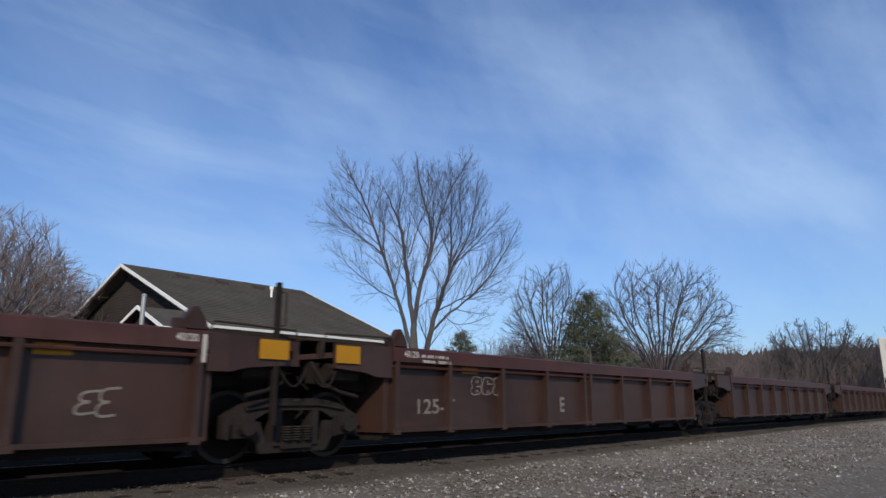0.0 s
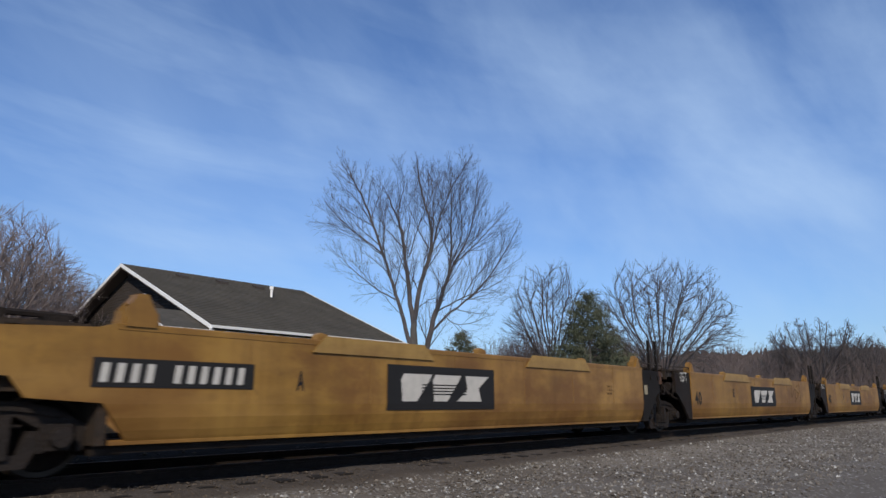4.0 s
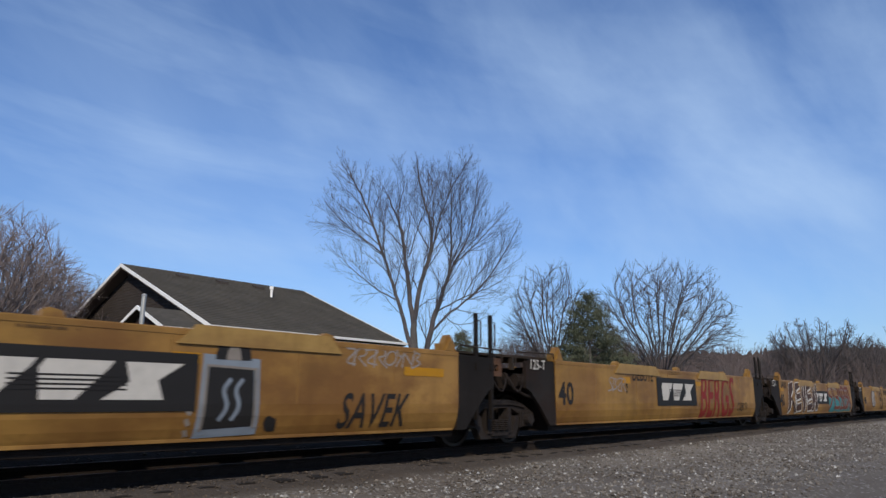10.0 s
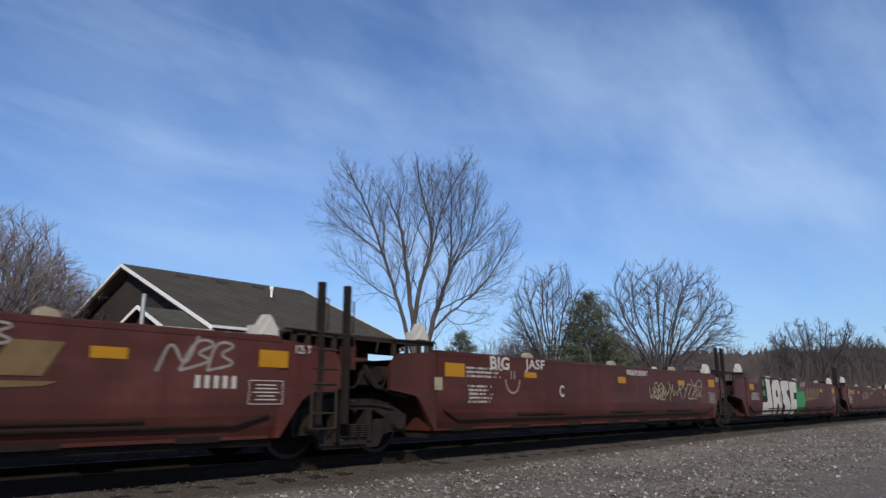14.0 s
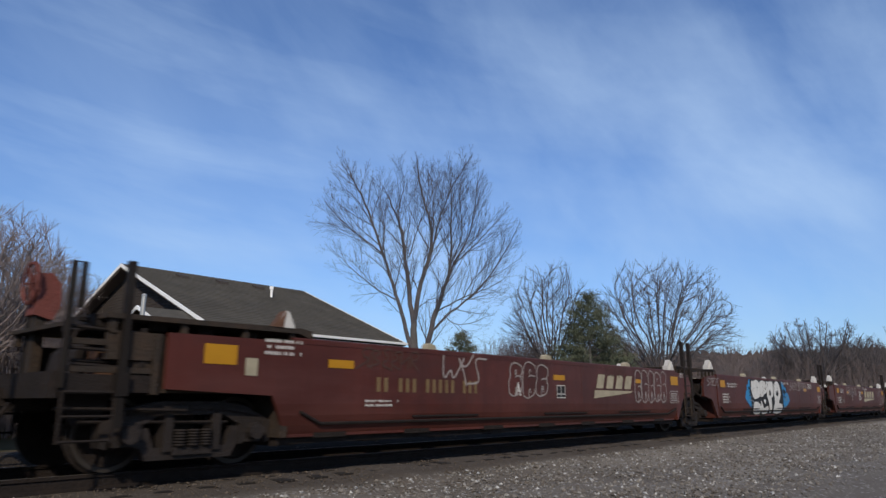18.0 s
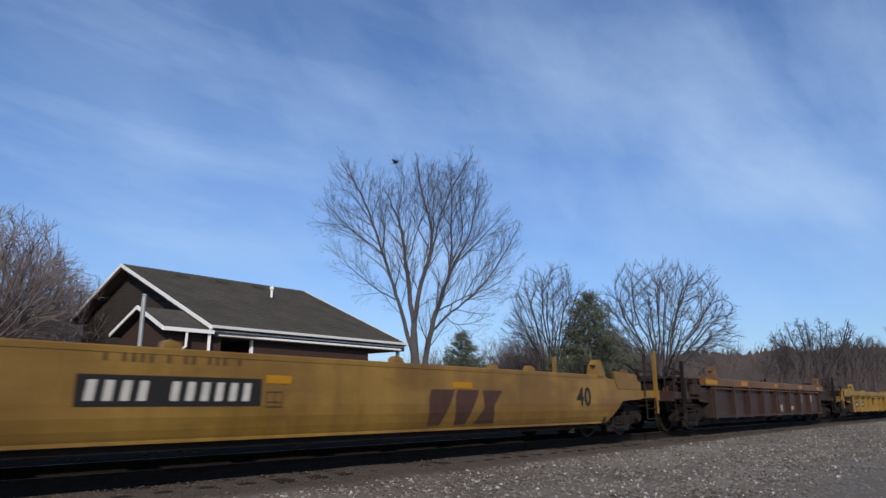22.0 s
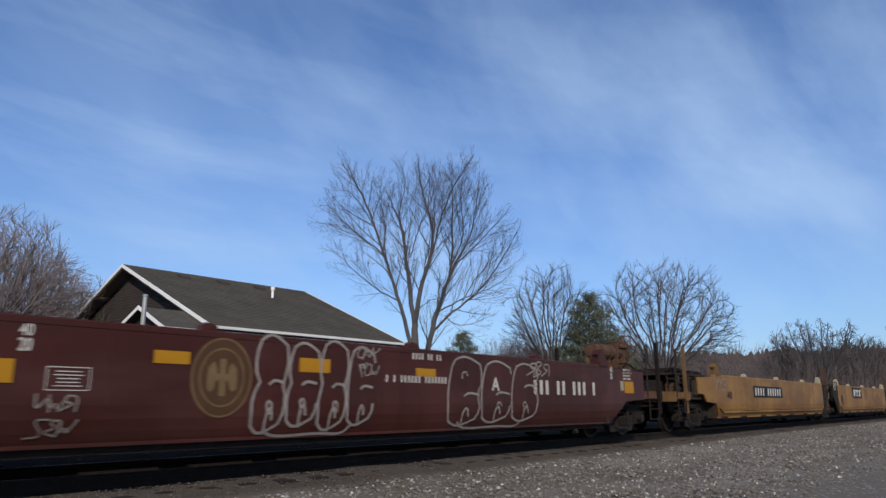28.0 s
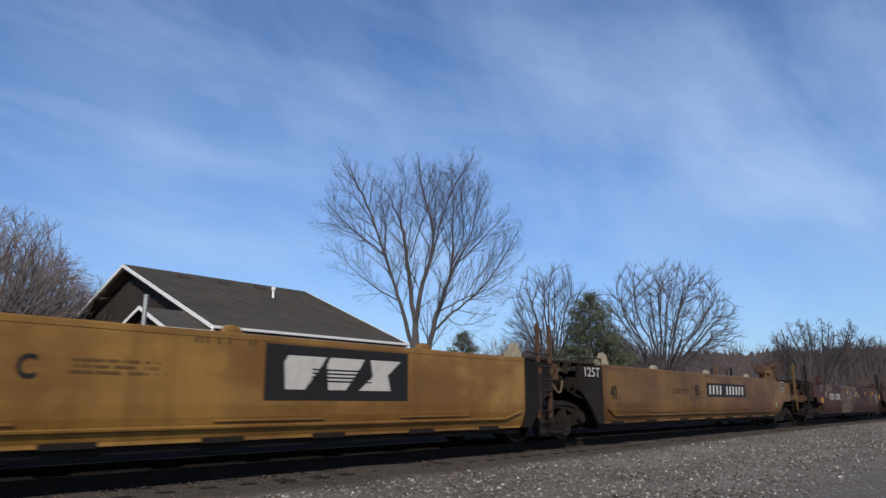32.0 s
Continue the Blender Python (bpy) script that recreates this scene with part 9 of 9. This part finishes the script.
middle_limbs = [
    (0.30, 0.0, [(0.03, 0.0), (-0.02, 1.4), (-0.14, 3.4), (-0.20, 4.84)]),
    (0.115, 1.1, [(-0.20, 4.70), (-0.48, 6.56), (-0.67, 8.08), (-0.89, 9.36), (-1.31, 10.41), (-1.79, 11.48)]),
    (0.115, -0.5, [(-0.20, 4.75), (0.13, 6.56), (0.52, 7.82), (0.54, 9.23), (0.07, 10.94), (-0.12, 12.3)]),
    (0.03, 1.4, [(-0.47, 7.82), (-0.09, 9.23), (0.46, 10.68), (0.86, 11.88), (1.01, 12.4)]),
    (0.042, -1.5, [(0.52, 7.70), (0.84, 8.85), (1.26, 10.15), (1.93, 11.34), (2.44, 12.1)]),
    (0.03, -0.7, [(-0.67, 8.08), (-0.95, 9.89), (-0.69, 11.21), (-0.88, 12.1)]),
    (0.03, 0.9, [(0.52, 8.21), (0.66, 9.63), (0.61, 11.21), (0.40, 12.1)]),
    (0.021, -0.6, [(-0.18, 5.30), (0.48, 5.70), (1.21, 5.87)])]
left_limbs = [
    (0.102, -0.9, [(-0.22, 3.40), (-0.63, 4.84), (-0.99, 6.02), (-1.56, 7.77), (-2.25, 9.68), (-2.97, 11.16), (-3.59, 12.07)]),
    (0.039, 1.3, [(-1.56, 7.77), (-2.52, 8.54), (-3.55, 9.49), (-4.28, 10.28), (-4.61, 10.89)]),
    (0.021, -0.9, [(-2.27, 8.33), (-3.23, 9.00), (-4.41, 9.05)]),
    (0.033, 0.9, [(-0.91, 5.72), (-1.97, 6.32), (-2.93, 7.17), (-4.16, 8.38)]),
    (0.033, 1.6, [(-1.61, 7.95), (-1.62, 9.23), (-1.87, 10.68), (-1.92, 11.96)]),
    (0.024, -1.6, [(-1.99, 8.98), (-2.77, 10.10), (-3.33, 10.41)])]
right_limbs = [
    (0.143, 0.5, [(0.02, 1.50), (0.49, 4.00), (0.77, 5.21), (1.09, 6.07), (1.41, 7.44), (1.49, 9.36), (1.50, 12.15)]),
    (0.051, -1.2, [(1.09, 6.07), (1.61, 7.44), (2.26, 8.64), (2.52, 9.76), (2.69, 11.48)]),
    (0.036, 1.5, [(1.61, 7.44), (2.71, 8.54), (3.47, 9.49), (4.09, 10.28)]),
    (0.054, -0.9, [(0.58, 4.36), (1.45, 5.21), (2.80, 6.32), (3.73, 7.62), (4.36, 8.80)]),
    (0.036, 1.4, [(0.92, 5.33), (1.94, 5.94), (3.22, 6.51), (4.29, 7.17)]),
    (0.021, 0.6, [(1.11, 5.09), (1.74, 4.72), (2.54, 4.84), (3.20, 5.18)]),
    (0.033, -1.7, [(1.41, 7.44), (1.96, 8.72), (1.85, 10.41), (2.13, 11.88)]),
    (0.027, 0.8, [(2.06, 6.02), (2.64, 7.07), (3.57, 7.95), (4.20, 8.72)])]
maple = vase(23, deepen(middle_limbs + left_limbs + right_limbs), tip=0.0034, gaps=(0.25, 0.19, 0.14), share=(0.66, 0.6, 0.6), most=(2.5, 0.95, 0.42), angle=(20, 46), bare=0.16)
plant("tree", maple, ray_spot(-2.1, 29.0), "tall bare maple with two stems and a broad fan of branches", scale=0.965, turn=YAW - 90)
dome_a = Dome((0, 0, 5.6), 4.6, 4.4, 3.0, shell=0.34)
round_a = colony(31, fan_limbs(31, 1.9, 40, dome_a, 0.78, 0.8), dome_a, 2100, 3.0, 0.30, 0.48, 2, tip=0.0056, flow=2.4, pull=0.20, spray=0.85, keep=1.9)
dome_b = Dome((0, 0, 6.2), 4.2, 3.8, 2.6, shell=0.25)
round_b = colony(32, fan_limbs(32, 2.8, 10, dome_b), dome_b, 600, 3.0, 0.36, 0.62, 2, tip=0.007, spray=1.0)
dome_c = Dome((0, 0, 6.2), 2.9, 3.8, 3.2, shell=0.25)
tall_a = colony(33, fan_limbs(33, 2.4, 20, dome_c, 0.74, 0.6), dome_c, 1500, 3.0, 0.30, 0.46, 2, tip=0.0056, flow=2.4, pull=0.2, spray=0.85, keep=1.9)
plant("tree", round_a, ray_spot(17.6, 46.0), "round-headed bare tree with many upright branches", scale=1.0)
plant("tree", tall_a, ray_spot(9.0, 44.0), "slender bare tree with fine upright twigs", scale=0.96, turn=40)
fir = conifer(41, 7.5, 5.8)
dome_o = Dome((0, 0, 6.6), 5.6, 3.4, 2.4, shell=0.30, under=1.6)
far_oak = vase(36, fan(36, 2.6, 22, dome_o, 0.40, 0.11, 0.92, 0.0), tip=0.013, gaps=(0.30, 0.20, 0.17), share=(0.5, 0.6, 0.6), most=(1.6, 0.9, 0.5), angle=(24, 66), up=0.05, bare=0.35)
plant("conifer", fir, ray_spot(12.1, 42.0), "dark green pine with an open ragged crown", "conifer", scale=1.04)
plant("conifer", fir, ray_spot(1.6, 46.0), "small dark fir behind the cars", "conifer", scale=0.78, turn=70)
# trees at the edge of the wood along the railway
for az, dist, me, sc, tn in ((26.9, 84, far_oak, 0.78, 10), (28.6, 84, far_oak, 1.10, 80), (30.8, 92, far_oak, 0.92, 30), (31.9, 92, tall_a, 0.84, 30), (24.6, 100, tall_a, 0.66, 120),
                             (33.2, 110, round_b, 0.9, 200), (22.4, 105, tall_a, 0.62, 250), (20.3, 120, round_b, 0.7, 300), (6.2, 60, tall_a, 0.5, 15), (3.9, 56, round_b, 0.42, 140), (5.2, 75, round_a, 0.6, 60), (0.4, 60, tall_a, 0.5, 99)):
    plant("tree", me, ray_spot(az, dist), "bare tree at the edge of a distant wood", group="distant trees", scale=sc, turn=tn)
def in_bark(meshes, mat):
    """Copies of a tree's meshes in another bark."""
    out = {}
    for k, me in meshes.items():
        out[k] = me.copy()
        out[k].materials[0] = mat
    return out


pale_tall, pale_round, pale_dome = (in_bark(m_, thicket_mat) for m_ in (tall_a, round_b, round_a))
for az, dist, me, sc, tn in ((-33.2, 28, pale_tall, 0.74, 10), (-31.4, 31, pale_tall, 0.70, 70), (-29.9, 34, pale_tall, 0.64, 130), (-28.4, 37, pale_tall, 0.61, 200), (-35.2, 27, pale_dome, 0.74, 250), (-27.0, 40, pale_tall, 0.55, 300), (-32.2, 36, pale_round, 0.81, 20), (-30.0, 39, pale_round, 0.74, 170)):
    plant("tree", me, ray_spot(az, dist), "bare brown tree in a thicket beside the house", group="thicket trees", scale=sc, turn=tn)


def along(az0, az1, d0, d1, taper=None):
    def spot(rng):
        az = rng.uniform(az0, az1)
        x, y, _ = ray_spot(az, rng.uniform(d0, d1))
        return x, y, 1.0 if taper is None else float(np.interp(az, *taper))
    return spot


shrub_mass(55, 1700, along(14, 38, 105, 145), 9.6, "grey-brown leafless woodland edge beyond the track", bulk=2.4)
shrub_mass(51, 2400, along(12, 36, 72, 120), 6.0, "grey-brown leafless woodland edge beyond the track", bulk=1.2)
shrub_mass(52, 1400, along(-3, 19, 55, 85), 5.8, "leafless brush behind the yard", bulk=1.5)
shrub_mass(53, 1000, along(-40, -25.5, 26, 42, ((-40, -30, -25.5), (1.2, 0.95, 0.5))), 5.2, "dense leafless thicket beside the house", mat=thicket_mat)
shrub_mass(54, 900, along(4.0, 9.2, 50, 60, ((4.0, 6.5, 9.2), (0.6, 1.0, 0.7))), 6.8, "reddish leafless shrubs", bulk=1.4)
shrub_mass(56, 900, along(10.5, 19.0, 52, 66, ((10.5, 12.5, 19.0), (0.7, 1.0, 0.6))), 7.2, "tangled leafless brush behind the pine", bulk=1.5)


def wood_wall():
    """The dim mass of far woodland, as a long low uneven bank of trees."""
    rng = np.random.default_rng(61)
    vs, fs = [], []
    n = 900
    for i in range(n):
        az = -60 + 110 * i / (n - 1)
        x, y, _ = ray_spot(az, 150)
        h = float(np.interp(az, (-10, 2, 12, 20, 50), (5.5, 5.8, 7.6, 10.8, 11.2))) + 1.1 * noise.noise((i * 0.056, 0, 5)) + rng.uniform(-0.6, 0.6)
        vs += [(x, y, -1), (x, y, h), (x * 1.05, y * 1.05, h * 0.8), (x * 1.05, y * 1.05, -1)]
        if i:
            k = len(vs) - 8
            fs += [(k, k + 4, k + 5, k + 1), (k + 1, k + 5, k + 6, k + 2), (k + 2, k + 6, k + 7, k + 3)]
    me = bpy.data.meshes.new("far_wood")
    me.from_pydata(vs, [], fs)
    me.materials.append(rough_stuff("far_wood_bark", (0.066, 0.053, 0.051), (0.092, 0.075, 0.071), 0.3, 1.0, 0.2, stretch=(1, 1, 0.3)))
    tagged(new("backdrop", me), "far grey-brown wood on the horizon", "wood", kind="structure")


wood_wall()


# ---------------------------------------------------------------- the bird
def make_bird():
    b = new("bird")
    tagged(b, "small dark bird in darting flight", "bird")
    feather = plain("dark_feathers", (0.03, 0.03, 0.035), 0.6)
    def body(bm):
        for a, c, r0, r1 in ((-0.07, -0.03, 0.006, 0.022), (-0.03, 0.03, 0.022, 0.024), (0.03, 0.06, 0.024, 0.016), (0.06, 0.08, 0.016, 0.003)):
            rod(bm, (a, 0, 0), (c, 0, 0), r0, 8, 0, r1)
    solid("body", body, feather, parent=b)
    solid("tail", lambda bm: prism(bm, [(-0.06, -0.008), (-0.06, 0.008), (-0.13, 0.025), (-0.12, 0.0), (-0.13, -0.025)], -0.003, 0.003, "z"), feather, parent=b)
    for s in (-1, 1):
        wing = solid("wing", lambda bm, s=s: prism(bm, [(0.04, 0.0), (0.05, s * 0.07), (0.0, s * 0.17), (-0.03, s * 0.08), (-0.03, 0.0)], -0.003, 0.003, "z"), feather, parent=b)
        wing.matrix_basis = pose(0, s * 0.012, 0.005, s * 24, 0, 0)
    return b


bird = make_bird()

BIRD = ((20.5, -8.02, 9.31, 120), (20.6, -10.35, 14.51, 100), (20.8, -12.98, 21.41, 80), (21.0, -12.67, 22.71, 40), (21.2, -9.33, 23.13, -10), (21.4, -8.97, 24.24, -40), (21.6, -11.28, 22.45, 0), (21.8, -11.55, 19.86, -60), (22.0, -4.23, 20.0, -70), (22.2, 5.51, 23.67, -60), (22.4, 9.49, 22.2, -10), (22.6, 5.62, 19.77, 70), (22.8, -3.23, 20.39, 120), (23.0, -11.17, 20.16, 140), (23.2, -16.85, 16.7, 120), (23.4, -14.59, 12.8, 60), (23.5, -12.19, 11.24, 20))


# ---------------------------------------------------------------- movement
def motions():
    for car in units:
        q = car["q"]
        walk(car, [(t, pose(SPEED * t - q, TRACK_Y, 0)) for t in (-2, 0, 8, 16, 24, 32, 34)])
    for c in boxes:
        walk(c, [(t, pose(SPEED * t - c["q"], TRACK_Y, c["z"])) for t in (-2, 0, 8, 16, 24, 32, 34)])
    # the bird darts about over the yard, and rests behind the house before and after
    def up(az, el, dist, turn):
        a, e = radians(YAW - az), radians(el)
        return pose(dist * math.cos(a), dist * math.sin(a), EYE[2] + dist * math.tan(e), 20, -10, turn)
    rest = pose(15.0, 38.0, 0.2)
    rows = [(-1, rest), (0, rest), (19.6, rest), (20.1, up(-8, 5, 26, 160))]
    for t, az, el, turn in BIRD:
        rows.append((t, up(az, el, 15.0, turn)))
    rows += [(24.2, up(-9, 4.0, 24, -60)), (24.9, rest), (32, rest), (33, rest)]
    walk(bird, rows)


motions()
